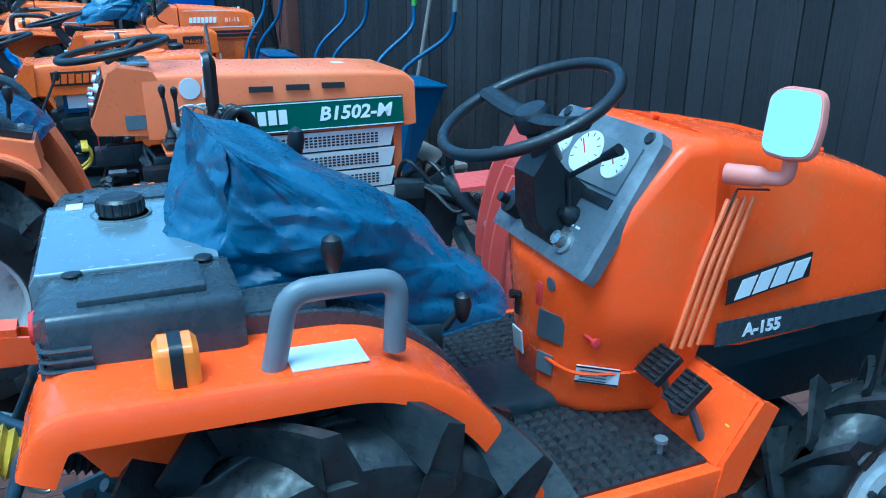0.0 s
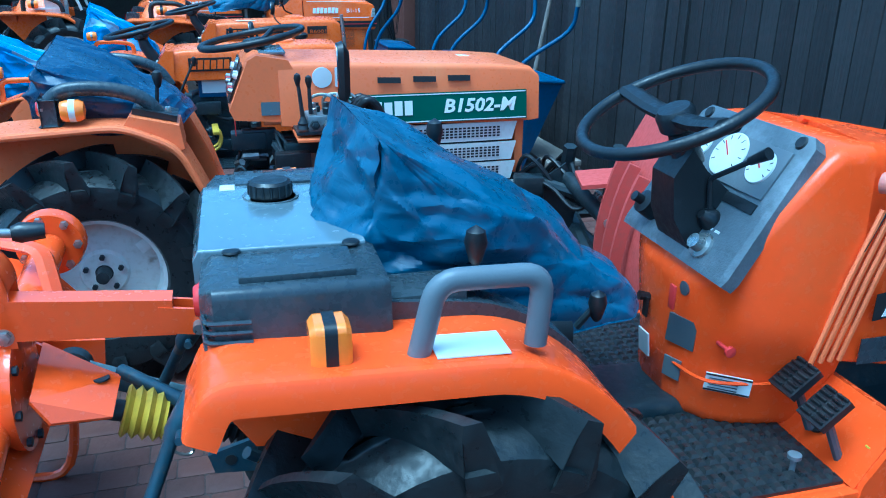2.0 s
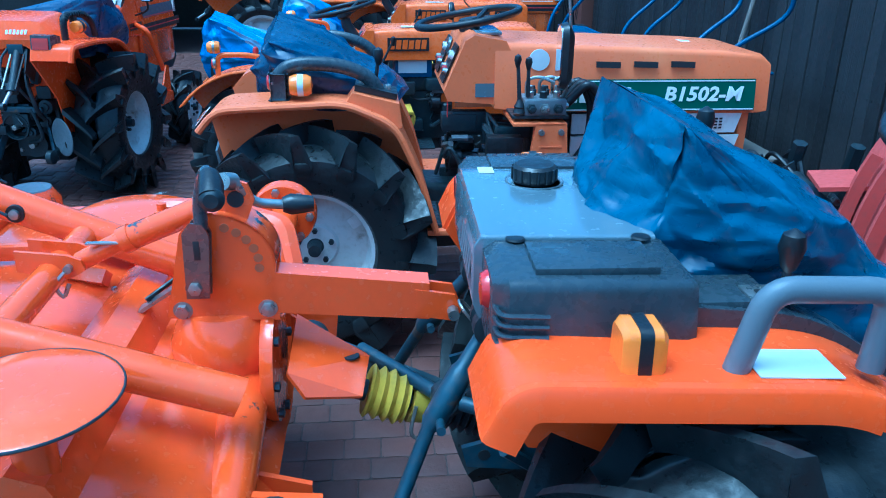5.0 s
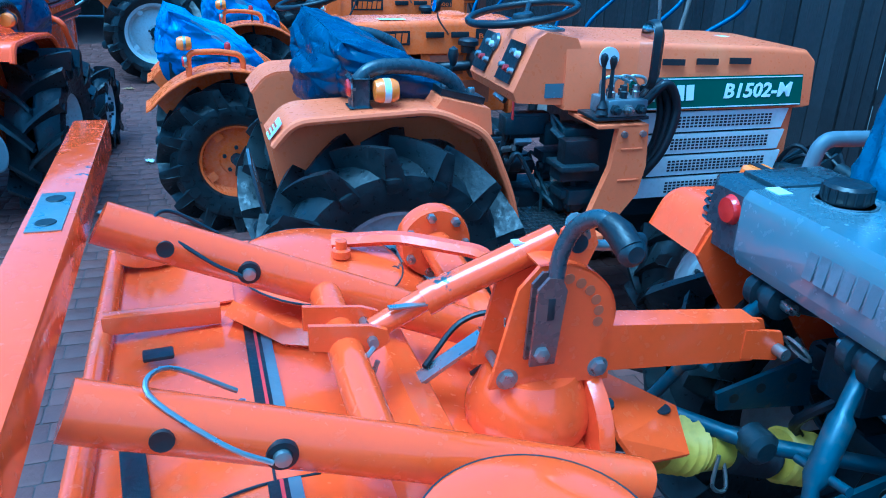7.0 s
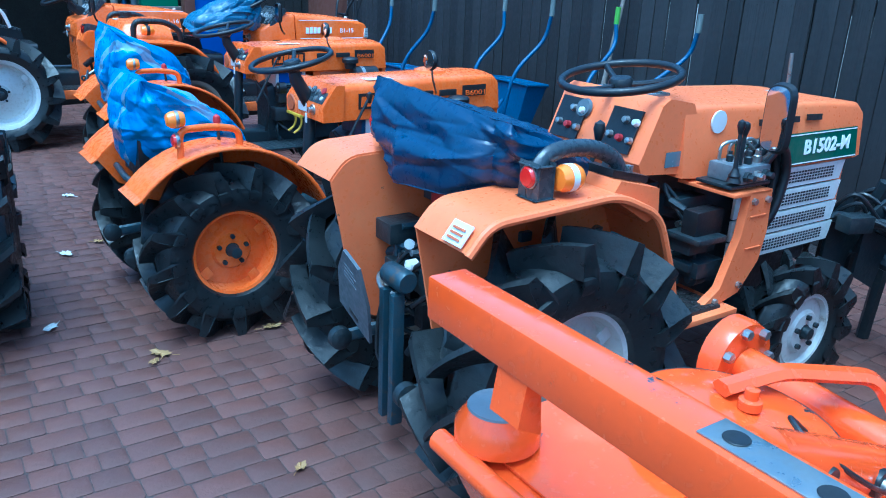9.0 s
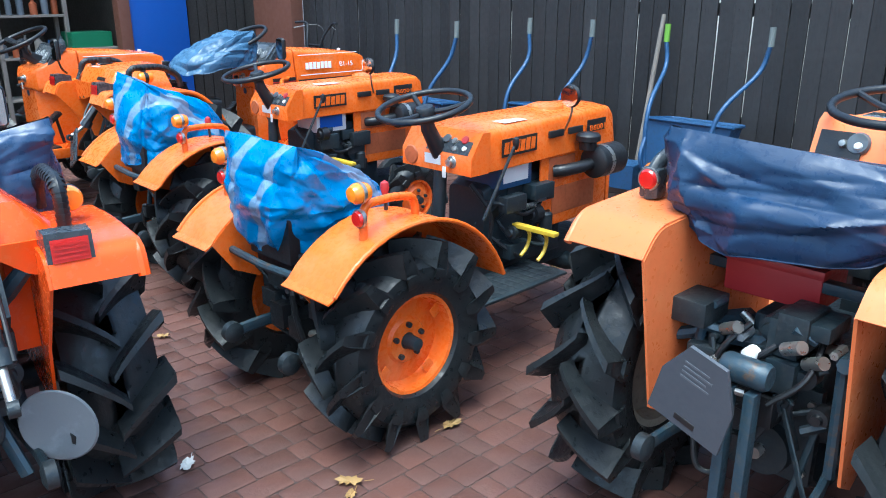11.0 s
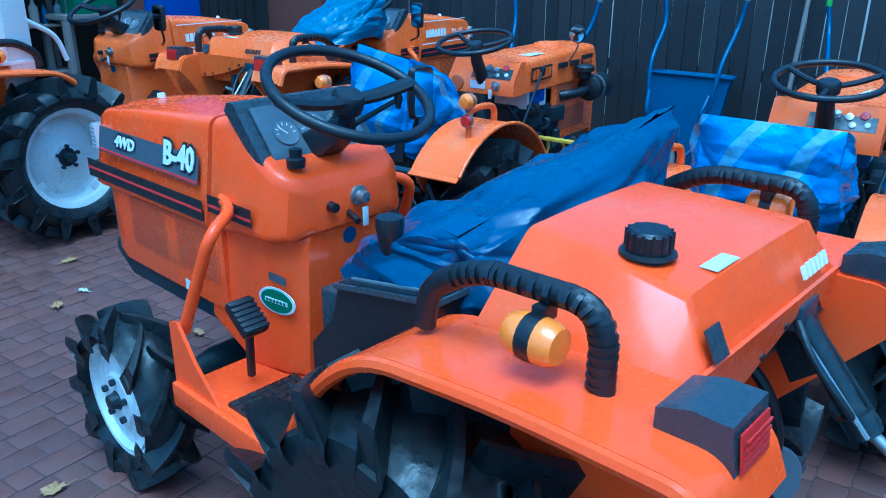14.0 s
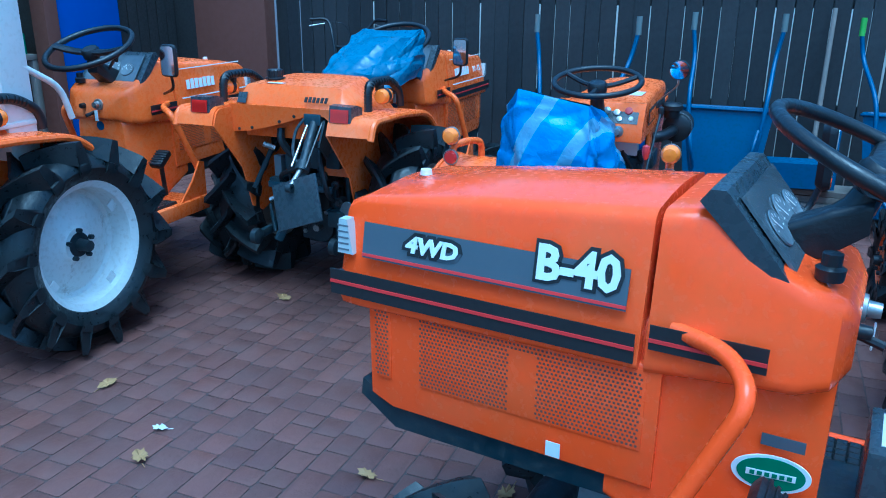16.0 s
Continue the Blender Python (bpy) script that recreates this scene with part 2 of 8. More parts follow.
def tarp_mat(name, rgb, stripe=None, spacing=0.16, turn=0.0, crumple=0.35):
    m = mat(name, rgb, 0.34, vary=0.25, scale=5, bump=0.0, spec=0.45)
    n, l = m.node_tree.nodes, m.node_tree.links
    b = n["Principled BSDF"]
    co = n.new("ShaderNodeUVMap")
    co.uv_map = "sheet"
    ns = n.new("ShaderNodeTexNoise")
    ns.inputs["Scale"].default_value, ns.inputs["Detail"].default_value = 4.0, 3.0
    l.new(co.outputs["UV"], ns.inputs["Vector"])
    add = n.new("ShaderNodeMix")
    add.data_type = "RGBA"
    add.inputs[0].default_value = 0.12
    l.new(co.outputs["UV"], add.inputs[6])
    l.new(ns.outputs["Color"], add.inputs[7])
    n4 = n.new("ShaderNodeTexNoise")
    n4.inputs["Scale"].default_value, n4.inputs["Detail"].default_value = 14.0, 5.0
    l.new(co.outputs["UV"], n4.inputs["Vector"])
    facets = None
    for size, amount in ((11.0, 1.0), (26.0, 0.7)):
        v = n.new("ShaderNodeTexVoronoi")
        v.inputs["Scale"].default_value = size
        l.new(add.outputs[2], v.inputs["Vector"])
        d1, d2, dt = n.new("ShaderNodeVectorMath"), n.new("ShaderNodeVectorMath"), n.new("ShaderNodeVectorMath")
        d1.operation, d2.operation, dt.operation = "SUBTRACT", "SUBTRACT", "DOT_PRODUCT"
        l.new(add.outputs[2], d1.inputs[0])
        l.new(v.outputs["Position"], d1.inputs[1])
        l.new(v.outputs["Color"], d2.inputs[0])
        d2.inputs[1].default_value = (0.5, 0.5, 0.5)
        l.new(d1.outputs[0], dt.inputs[0])
        l.new(d2.outputs[0], dt.inputs[1])
        mixh = n.new("ShaderNodeMath")
        mixh.operation = "MULTIPLY_ADD"
        l.new(dt.outputs["Value"], mixh.inputs[0])
        mixh.inputs[1].default_value = amount * 60
        if facets:
            l.new(facets, mixh.inputs[2])
        else:
            l.new(n4.outputs["Fac"], mixh.inputs[2])
        facets = mixh.outputs[0]
    bp = n.new("ShaderNodeBump")
    bp.inputs["Strength"].default_value, bp.inputs["Distance"].default_value = crumple, 0.012
    l.new(mixh.outputs[0], bp.inputs["Height"])
    l.new(bp.outputs[0], b.inputs["Normal"])
    if stripe:
        mp = n.new("ShaderNodeMapping")
        mp.inputs["Rotation"].default_value = (0, 0, radians(turn))
        l.new(co.outputs["UV"], mp.inputs[0])
        sx = n.new("ShaderNodeSeparateXYZ")
        l.new(mp.outputs[0], sx.inputs[0])
        md = n.new("ShaderNodeMath")
        md.operation = "PINGPONG"
        md.inputs[1].default_value = spacing / 2
        l.new(sx.outputs[0], md.inputs[0])
        gt = n.new("ShaderNodeMath")
        gt.operation = "GREATER_THAN"
        gt.inputs[1].default_value = spacing * 0.36
        l.new(md.outputs[0], gt.inputs[0])
        wv = n.new("ShaderNodeMath")
        wv.operation = "MULTIPLY"
        wv.inputs[1].default_value = 0.75
        l.new(gt.outputs[0], wv.inputs[0])
        mx = n.new("ShaderNodeMix")
        mx.data_type = "RGBA"
        mx.inputs[7].default_value = (*stripe, 1)
        l.new(wv.outputs[0], mx.inputs[0])
        l.new(b.inputs["Base Color"].links[0].from_socket, mx.inputs[6])
        l.new(mx.outputs[2], b.inputs["Base Color"])
    return m


TARP_BLUE = tarp_mat("blue_tarpaulin", (0.034, 0.082, 0.150), crumple=0.3)
TARP_NAVY = tarp_mat("navy_tarpaulin", (0.010, 0.034, 0.085), crumple=0.12)
TARP_STRIPE = tarp_mat("striped_tarpaulin", (0.010, 0.19, 0.47), (0.24, 0.33, 0.44), 0.14, 12, 0.3)
TARP_STEEL = tarp_mat("lighter_navy_tarpaulin", (0.022, 0.055, 0.125), crumple=0.12)
TARP_PALE = tarp_mat("pale_blue_tarpaulin", (0.05, 0.12, 0.21), crumple=0.2)


# ---- mesh tools ----
def depth_ok(parent):
    """The thing or part to hang a piece on, so that no piece lies deeper than thing > part > sub-part, and its place there."""
    m = Matrix.Identity(4)
    while parent is not None and parent.parent is not None and parent.parent.parent is not None:
        m = parent.matrix_local @ m
        parent = parent.parent
    return parent, m


def part(name, bm, material, parent=None, label="", smooth=38):
    parent, place = depth_ok(parent)
    me = bpy.data.meshes.new(name)
    bmesh.ops.recalc_face_normals(bm, faces=bm.faces)
    bm.to_mesh(me)
    bm.free()
    me.polygons.foreach_set("use_smooth", [True] * len(me.polygons))
    me.set_sharp_from_angle(angle=radians(smooth))
    me.materials.append(material)
    ob = new(name, me)
    if parent:
        ob.parent = parent
        ob.matrix_local = place
    return tagged(ob, label)


def bevel(bm, w, seg=2, ang=30):
    es = [e for e in bm.edges if len(e.link_faces) == 2 and e.calc_face_angle(0) > radians(ang)]
    if es and w > 0:
        bmesh.ops.bevel(bm, geom=es, offset=w, segments=seg, profile=0.6, affect="EDGES", clamp_overlap=True)
    return bm


def add(bm, other, m=None):
    """Joins other into bm and frees it."""
    me = bpy.data.meshes.new("t")
    other.to_mesh(me)
    other.free()
    if m is not None:
        me.transform(m)
    bm.from_mesh(me)
    bpy.data.meshes.remove(me)
    return bm


def box(x0, x1, y0, y1, z0, z1, w=0.004, seg=2):
    bm = bmesh.new()
    bmesh.ops.create_cube(bm, size=1)
    for v in bm.verts:
        v.co = ((x0 + x1) / 2 + v.co.x * (x1 - x0), (y0 + y1) / 2 + v.co.y * (y1 - y0), (z0 + z1) / 2 + v.co.z * (z1 - z0))
    return bevel(bm, w, seg)


def prism(pts, y0, y1, w=0.006, seg=2, taper=None):
    """A polygon in x and z, drawn out from y0 to y1; taper: (centre x, centre z, scale) of the far end."""
    bm = bmesh.new()
    a = [bm.verts.new((x, y0, z)) for x, z in pts]
    if taper:
        cx, cz, s = taper
        b = [bm.verts.new((cx + (x - cx) * s, y1, cz + (z - cz) * s)) for x, z in pts]
    else:
        b = [bm.verts.new((x, y1, z)) for x, z in pts]
    bm.faces.new(a)
    bm.faces.new(b[::-1])
    for i in range(len(pts)):
        j = (i + 1) % len(pts)
        bm.faces.new((a[i], b[i], b[j], a[j]))
    return bevel(bm, w, seg)


def smooth_line(pts, n=6):
    """Catmull-Rom through the points."""
    p = [Vector(q) for q in pts]
    p = [p[0] * 2 - p[1]] + p + [p[-1] * 2 - p[-2]]
    out = []
    for i in range(1, len(p) - 2):
        for k in range(n):
            t = k / n
            out.append(0.5 * ((2 * p[i]) + (p[i + 1] - p[i - 1]) * t + (2 * p[i - 1] - 5 * p[i] + 4 * p[i + 1] - p[i + 2]) * t * t + (3 * p[i] - p[i - 1] - 3 * p[i + 1] + p[i + 2]) * t ** 3))
    return out + [p[-2]]


def round_line(pts, r, n=5):
    """The same line with its corners rounded."""
    p = [Vector(q) for q in pts]
    out = [p[0]]
    for i in range(1, len(p) - 1):
        a, b = (p[i - 1] - p[i]), (p[i + 1] - p[i])
        d = min(r, a.length * 0.48, b.length * 0.48)
        s, e = p[i] + a.normalized() * d, p[i] + b.normalized() * d
        for k in range(n + 1):
            t = k / n
            out.append(s * (1 - t) ** 2 + p[i] * 2 * t * (1 - t) + e * t * t)
    return out + [p[-1]]


def tube(pts, r, n=10, flat=1.0, caps=True):
    """A pipe along points; r: one radius or one for each point."""
    bm = bmesh.new()
    pts = [Vector(q) for q in pts]
    rs = r if isinstance(r, (list, tuple)) else [r] * len(pts)
    rings, up = [], None
    for i, q in enumerate(pts):
        d = (pts[min(i + 1, len(pts) - 1)] - pts[max(i - 1, 0)]).normalized()
        if up is None:
            up = Vector((0, 0, 1)) if abs(d.z) < 0.9 else Vector((0, 1, 0))
        s = d.cross(up).normalized()
        up = s.cross(d).normalized()
        rings.append([bm.verts.new(q + (s * math.cos(a) * flat + up * math.sin(a)) * rs[i]) for a in [2 * math.pi * k / n for k in range(n)]])
    for a, b in zip(rings, rings[1:]):
        for k in range(n):
            bm.faces.new((a[k], a[(k + 1) % n], b[(k + 1) % n], b[k]))
    if caps:
        bm.faces.new(rings[0][::-1])
        bm.faces.new(rings[-1])
    return bm


def lathe(prof, n=32, axis="y", at=(0, 0, 0), loop=False):
    """A turned body: (radius, along) pairs round an axis; loop: the profile closes on itself."""
    bm = bmesh.new()
    rings = []
    for r, h in prof:
        ring = []
        for k in range(n):
            a = 2 * math.pi * k / n
            c, s = math.cos(a) * max(r, 1e-4), math.sin(a) * max(r, 1e-4)
            co = {"y": (c, h, s), "z": (c, s, h), "x": (h, c, s)}[axis]
            ring.append(bm.verts.new(Vector(co) + Vector(at)))
        rings.append(ring)
    for a, b in zip(rings, rings[1:]):
        for k in range(n):
            bm.faces.new((a[k], a[(k + 1) % n], b[(k + 1) % n], b[k]))
    if loop:
        for k in range(n):
            bm.faces.new((rings[-1][k], rings[-1][(k + 1) % n], rings[0][(k + 1) % n], rings[0][k]))
    else:
        bm.faces.new(rings[0][::-1])
        bm.faces.new(rings[-1])
    return bm


def cyl(p, q, r, n=12, w=0.002):
    return bevel(tube([p, q], r, n), w, 1, 60)


def strip(pts, y0, y1, t=0.006, w=0.002, flip=1):
    """Sheet metal: a line in x and z with thickness t, drawn from y0 to y1."""
    p = [Vector((x, z)) for x, z in pts]
    nm = []
    for i in range(len(p)):
        d = (p[min(i + 1, len(p) - 1)] - p[max(i - 1, 0)]).normalized()
        nm.append(Vector((-d.y, d.x)) * t * flip)
    poly = [tuple(q) for q in p] + [tuple(p[i] + nm[i]) for i in range(len(p) - 1, -1, -1)]
    bm = bmesh.new()
    n = len(p)
    vs = [[bm.verts.new((x, y, z)) for x, z in poly] for y in (y0, y1)]
    m = len(poly)
    for i in range(m):
        j = (i + 1) % m
        bm.faces.new((vs[0][i], vs[1][i], vs[1][j], vs[0][j]))
    for i in range(n - 1):
        for v in vs:
            bm.faces.new((v[i], v[i + 1], v[m - 2 - i], v[m - 1 - i]))
    return bm


def loft(rings, cap=True):
    bm = bmesh.new()
    vs = [[bm.verts.new(q) for q in r] for r in rings]
    n = len(vs[0])
    for a, b in zip(vs, vs[1:]):
        for k in range(n):
            bm.faces.new((a[k], a[(k + 1) % n], b[(k + 1) % n], b[k]))
    if cap:
        bm.faces.new(vs[0][::-1])
        bm.faces.new(vs[-1])
    return bm


def rring(x, hw, z0, z1, r=0.03, top=None, n=4, lean=0.0, yc=0.0, rb=0.004, crown=0.0):
    """A rounded section across the x axis; top: half width at the top; lean: how far the top is set forward."""
    top = hw if top is None else top
    cor = [(hw, z0, rb), (top, z1, r), (-top, z1, r), (-hw, z0, rb)]
    out = []
    P = [Vector((c[0], c[1])) for c in cor]
    for i in range(4):
        a, b, c = P[i - 1], P[i], P[(i + 1) % 4]
        rr = cor[i][2]
        s, e = b + (a - b).normalized() * rr, b + (c - b).normalized() * rr
        for k in range(n + 1):
            t = k / n
            q = s * (1 - t) ** 2 + b * 2 * t * (1 - t) + e * t * t
            out.append(q)
        if i == 1:
            for k in range(1, 6):
                t = k / 6
                q2 = P[2] + (P[1] - P[2]).normalized() * cor[2][2]
                q = e * (1 - t) + q2 * t
                out.append(Vector((q.x, q.y + crown * math.sin(math.pi * t))))
    return [(x + lean * (q.y - z0) / max(z1 - z0, 1e-3), yc + q.x, q.y) for q in out]


def ring(centre, radius, r, tilt=0.0, n=48, m=10, squash=1.0):
    """A steering wheel's rim, lying flat, then leant back by tilt degrees."""
    bm = bmesh.new()
    rot = pose(*centre, 0, tilt, 0)
    rs = []
    for k in range(n):
        a = 2 * math.pi * k / n
        rs.append([bm.verts.new(rot @ Vector(((radius + r * math.cos(b)) * math.cos(a), (radius + r * math.cos(b)) * math.sin(a), r * squash * math.sin(b)))) for b in [2 * math.pi * j / m for j in range(m)]])
    for k in range(n):
        a, b = rs[k], rs[(k + 1) % n]
        for j in range(m):
            bm.faces.new((a[j], b[j], b[(j + 1) % m], a[(j + 1) % m]))
    return bm


def quad(p, ux, uy, w, h, t=0.0015):
    """A thin plate with its lower left corner at p, spanned by the directions ux and uy."""
    p, ux, uy = Vector(p), Vector(ux).normalized(), Vector(uy).normalized()
    nn = ux.cross(uy)
    bm = bmesh.new()
    v = [bm.verts.new(p + ux * a + uy * b + nn * c) for c in (0, t) for a, b in ((0, 0), (w, 0), (w, h), (0, h))]
    for f in ((3, 2, 1, 0), (4, 5, 6, 7), (0, 1, 5, 4), (1, 2, 6, 5), (2, 3, 7, 6), (3, 0, 4, 7)):
        bm.faces.new([v[i] for i in f])
    return bm


def frame_of(p, ux, uy):
    ux, uy = Vector(ux).normalized(), Vector(uy).normalized()
    m = Matrix((ux, uy, ux.cross(uy))).transposed().to_4x4()
    m.translation = Vector(p)
    return m


def text(name, body, height, p, ux, uy, material, parent, shear=0.0, wide=1.0, thick=0.0012, bold=0.0, label=""):
    cu = bpy.data.curves.new(name, "FONT")
    cu.body, cu.size, cu.extrude, cu.shear, cu.offset = body, height / 0.72, thick, shear, bold
    cu.resolution_u = 2
    tmp = bpy.data.objects.new(name, cu)
    me = bpy.data.meshes.new_from_object(tmp)
    bpy.data.objects.remove(tmp)
    bpy.data.curves.remove(cu)
    me.transform(frame_of(p, ux, uy) @ Matrix.Diagonal((wide, 1, 1, 1)))
    me.materials.clear()
    me.materials.append(material)
    ob = new(name, me)
    ob.parent, ob.matrix_local = depth_ok(parent)
    return tagged(ob, label)


def bars(name, count, w, h, p, ux, uy, material, parent, slant=0.12, label="", t=0.0015, gap=0.22):
    """A word mark drawn as plain upright blocks."""
    step = w / count
    m = frame_of(p, ux, uy)
    for i in range(count):
        b = quad((0, 0, 0), (1, 0, 0), (0, 1, 0), step * (1 - gap), h * (1 if i % 3 else 0.94), t)
        for v in b.verts:
            v.co.x += i * step + v.co.y * slant
        bmesh.ops.transform(b, matrix=m, verts=b.verts)
        part("bar", b, material, parent, label)


def studded(x0, x1, y0, y1, z, nx, ny, h=0.005, gap=0.12):
    """A rubber mat in one piece: a thin sheet with rows of raised studs."""
    bm = bmesh.new()
    g = [[bm.verts.new((x0 + (x1 - x0) * i / nx, y0 + (y1 - y0) * j / ny, z)) for j in range(ny + 1)] for i in range(nx + 1)]
    for i in range(nx):
        for j in range(ny):
            lo = [g[i][j], g[i + 1][j], g[i + 1][j + 1], g[i][j + 1]]
            c = sum((v.co for v in lo), Vector()) / 4
            hi = [bm.verts.new(c + (v.co - c) * (1 - gap * 2) + Vector((0, 0, h))) for v in lo]
            bm.faces.new(hi)
            for k in range(4):
                bm.faces.new((lo[k], lo[(k + 1) % 4], hi[(k + 1) % 4], hi[k]))
    rim = [g[i][0] for i in range(nx + 1)] + [g[nx][j] for j in range(1, ny + 1)] + [g[i][ny] for i in range(nx - 1, -1, -1)] + [g[0][j] for j in range(ny - 1, 0, -1)]
    low = [bm.verts.new(v.co - Vector((0, 0, 0.008))) for v in rim]
    for k in range(len(rim)):
        bm.faces.new((rim[k], low[k], low[(k + 1) % len(rim)], rim[(k + 1) % len(rim)]))
    return bm


def sect(x, half, r=0.035, n=4):
    """A closed section across x from half an outline (half width, z), bottom to top, with rounded corners."""
    pts = [(0, half[0][1])] + list(half) + [(-w, z) for w, z in half[::-1]] + [(0, half[0][1])]
    return [(x, q.x, q.y) for q in round_line([Vector((w, z, 0)) for w, z in pts], r, n)[:-1]]


def thing(name, u, v, turn=0.0, label="", category="", group="", z=0.0):
    """An empty on the ground in the row's own directions: u towards the fence, v along it."""
    ob = new(name)
    ob.empty_display_size = 0.1
    ob.matrix_world = ROW @ pose(u, v, z, 0, 0, turn)
    return tagged(ob, label, category, group)


ROW = pose(0, 0, 0, 0, 0, 30.5)


def cover(material, u, v, turn, label, ridge, mid, hem, seed, fold=0.02, crush=1.0, cord=None, box_=0.7):
    """A sheet pulled over a seat and tied below it. ridge: the two ends of its upper edge;
    mid and hem: (x, y, z, half x, half y) of its widest belt and of its lower edge."""
    rnd = np.random.default_rng(seed)
    na, nb = 208, 72
    a = np.linspace(0, 2 * math.pi, na, endpoint=False)[:, None]
    b = np.linspace(0, 1, nb)[None, :]
    ca, sa = np.sign(np.cos(a)) * np.abs(np.cos(a)) ** box_, np.sign(np.sin(a)) * np.abs(np.sin(a)) ** box_
    r0, r1 = np.array(ridge[0]), np.array(ridge[1])

    def belt(c, z):
        return np.stack([c[0] + c[3] * ca[:, 0], c[1] + c[4] * sa[:, 0], np.full(na, c[2])], -1)

    M, H = belt(mid, 0), belt(hem, 0)
    d = (r1 - r0)[:2]
    k = np.clip(((M[:, :2] - r0[:2]) @ d) / (d @ d), 0, 1)
    A = r0 + k[:, None] * (r1 - r0)
    w = b[..., None]
    P = A[:, None] * (1 - w) ** 2 + M[:, None] * 2 * w * (1 - w) + H[:, None] * w * w
    # folds that run from the upper edge to the tie, deeper towards it
    depth = np.zeros((na, nb))
    for k in range(9):
        at, wide, slant = rnd.uniform(0, 2 * math.pi), rnd.uniform(0.06, 0.17), rnd.uniform(-0.5, 0.5)
        off = (a + slant * b - at + math.pi) % (2 * math.pi) - math.pi
        depth += rnd.choice((-1.0, 0.8)) * fold * np.exp(-np.abs(off) / wide) * (0.15 + 1.5 * b * (1.15 - b))
    # short straight creases in all directions
    W = np.stack([a * 0.26 + 0 * b, b * 0.62 + 0 * a], -1)
    for k in range(int(170 * crush)):
        t = rnd.uniform(0, math.pi)
        cx, cy = rnd.uniform(0, 2 * math.pi * 0.26), rnd.uniform(0, 0.62)
        dx = (W[..., 0] - cx + 0.817) % 1.634 - 0.817
        dy = W[..., 1] - cy
        across, along = dx * math.cos(t) + dy * math.sin(t), dy * math.cos(t) - dx * math.sin(t)
        wd, ln = rnd.uniform(0.016, 0.05), rnd.uniform(0.05, 0.2)
        depth += rnd.choice((-1.0, 1.0)) * wd * rnd.uniform(0.14, 0.42) * np.exp(-np.abs(across) / wd - (along / ln) ** 2) * np.minimum(1, b * 6 + 0.25)
    N = np.cross(np.roll(P, -1, 0) - np.roll(P, 1, 0), np.gradient(P, axis=1))
    N /= np.linalg.norm(N, axis=-1, keepdims=True) + 1e-9
    if (N[0, nb // 2] * (M[0] - A[0])).sum() < 0:
        N = -N
    P = P + N * depth[..., None]
    P[:, :, 2] += (0.016 * np.sin(a * 3 + seed) + 0.008 * np.sin(a * 7 + 2 * seed)) * b ** 3
    bm = bmesh.new()
    uvl = bm.loops.layers.uv.new("sheet")
    vs = [[bm.verts.new(P[i, j]) for j in range(nb)] for i in range(na)]
    flat = P[..., :2] * 0.35 + np.stack([W[..., 0] * 0 + P[..., 1] * 0.9, W[..., 1] + 0 * P[..., 0]], -1)
    for i in range(na):
        for j in range(nb - 1):
            q = ((i, j), (i, j + 1), ((i + 1) % na, j + 1), ((i + 1) % na, j))
            f = bm.faces.new([vs[x][y] for x, y in q])
            for l, (x, y) in zip(f.loops, q):
                l[uvl].uv = flat[x, y]
    bmesh.ops.remove_doubles(bm, verts=bm.verts, dist=0.0004)
    bmesh.ops.recalc_face_normals(bm, faces=bm.faces)
    ob = part("tarpaulin", bm, material, None, "", 30)
    ob.matrix_world = ROW @ pose(u, v, 0, 0, 0, turn)
    part("hem", tube([Vector(P[i % na, nb - 1]) for i in range(0, na + 1, 2)], 0.0025, 5), material, ob)
    if cord:
        x, y, z = cord
        part("cord", tube(smooth_line([(x + 0.02, y + 0.03, z + 0.04), (x, y, z), (x - 0.012, y + 0.008, z - 0.04), (x - 0.004, y - 0.01, z - 0.09)], 5), 0.004, 6), WHITE, ob, "white tie cord")
        part("cord_end", tube(smooth_line([(x, y, z), (x - 0.02, y - 0.015, z - 0.03), (x - 0.012, y - 0.02, z - 0.07)], 4), 0.003, 6), WHITE, ob)
    return tagged(ob, label, "tarpaulin")


# ---- the yard ----
def yard():
    bm = bmesh.new()
    bmesh.ops.create_grid(bm, x_segments=2, y_segments=2, size=400)
    ob = part("ground", bm, GRAVEL)
    ob.location.z = -0.03
    tagged(ob, "dark wet soil and sand under the yard", "ground", kind="structure")


yard()
FENCE_U = 3.75


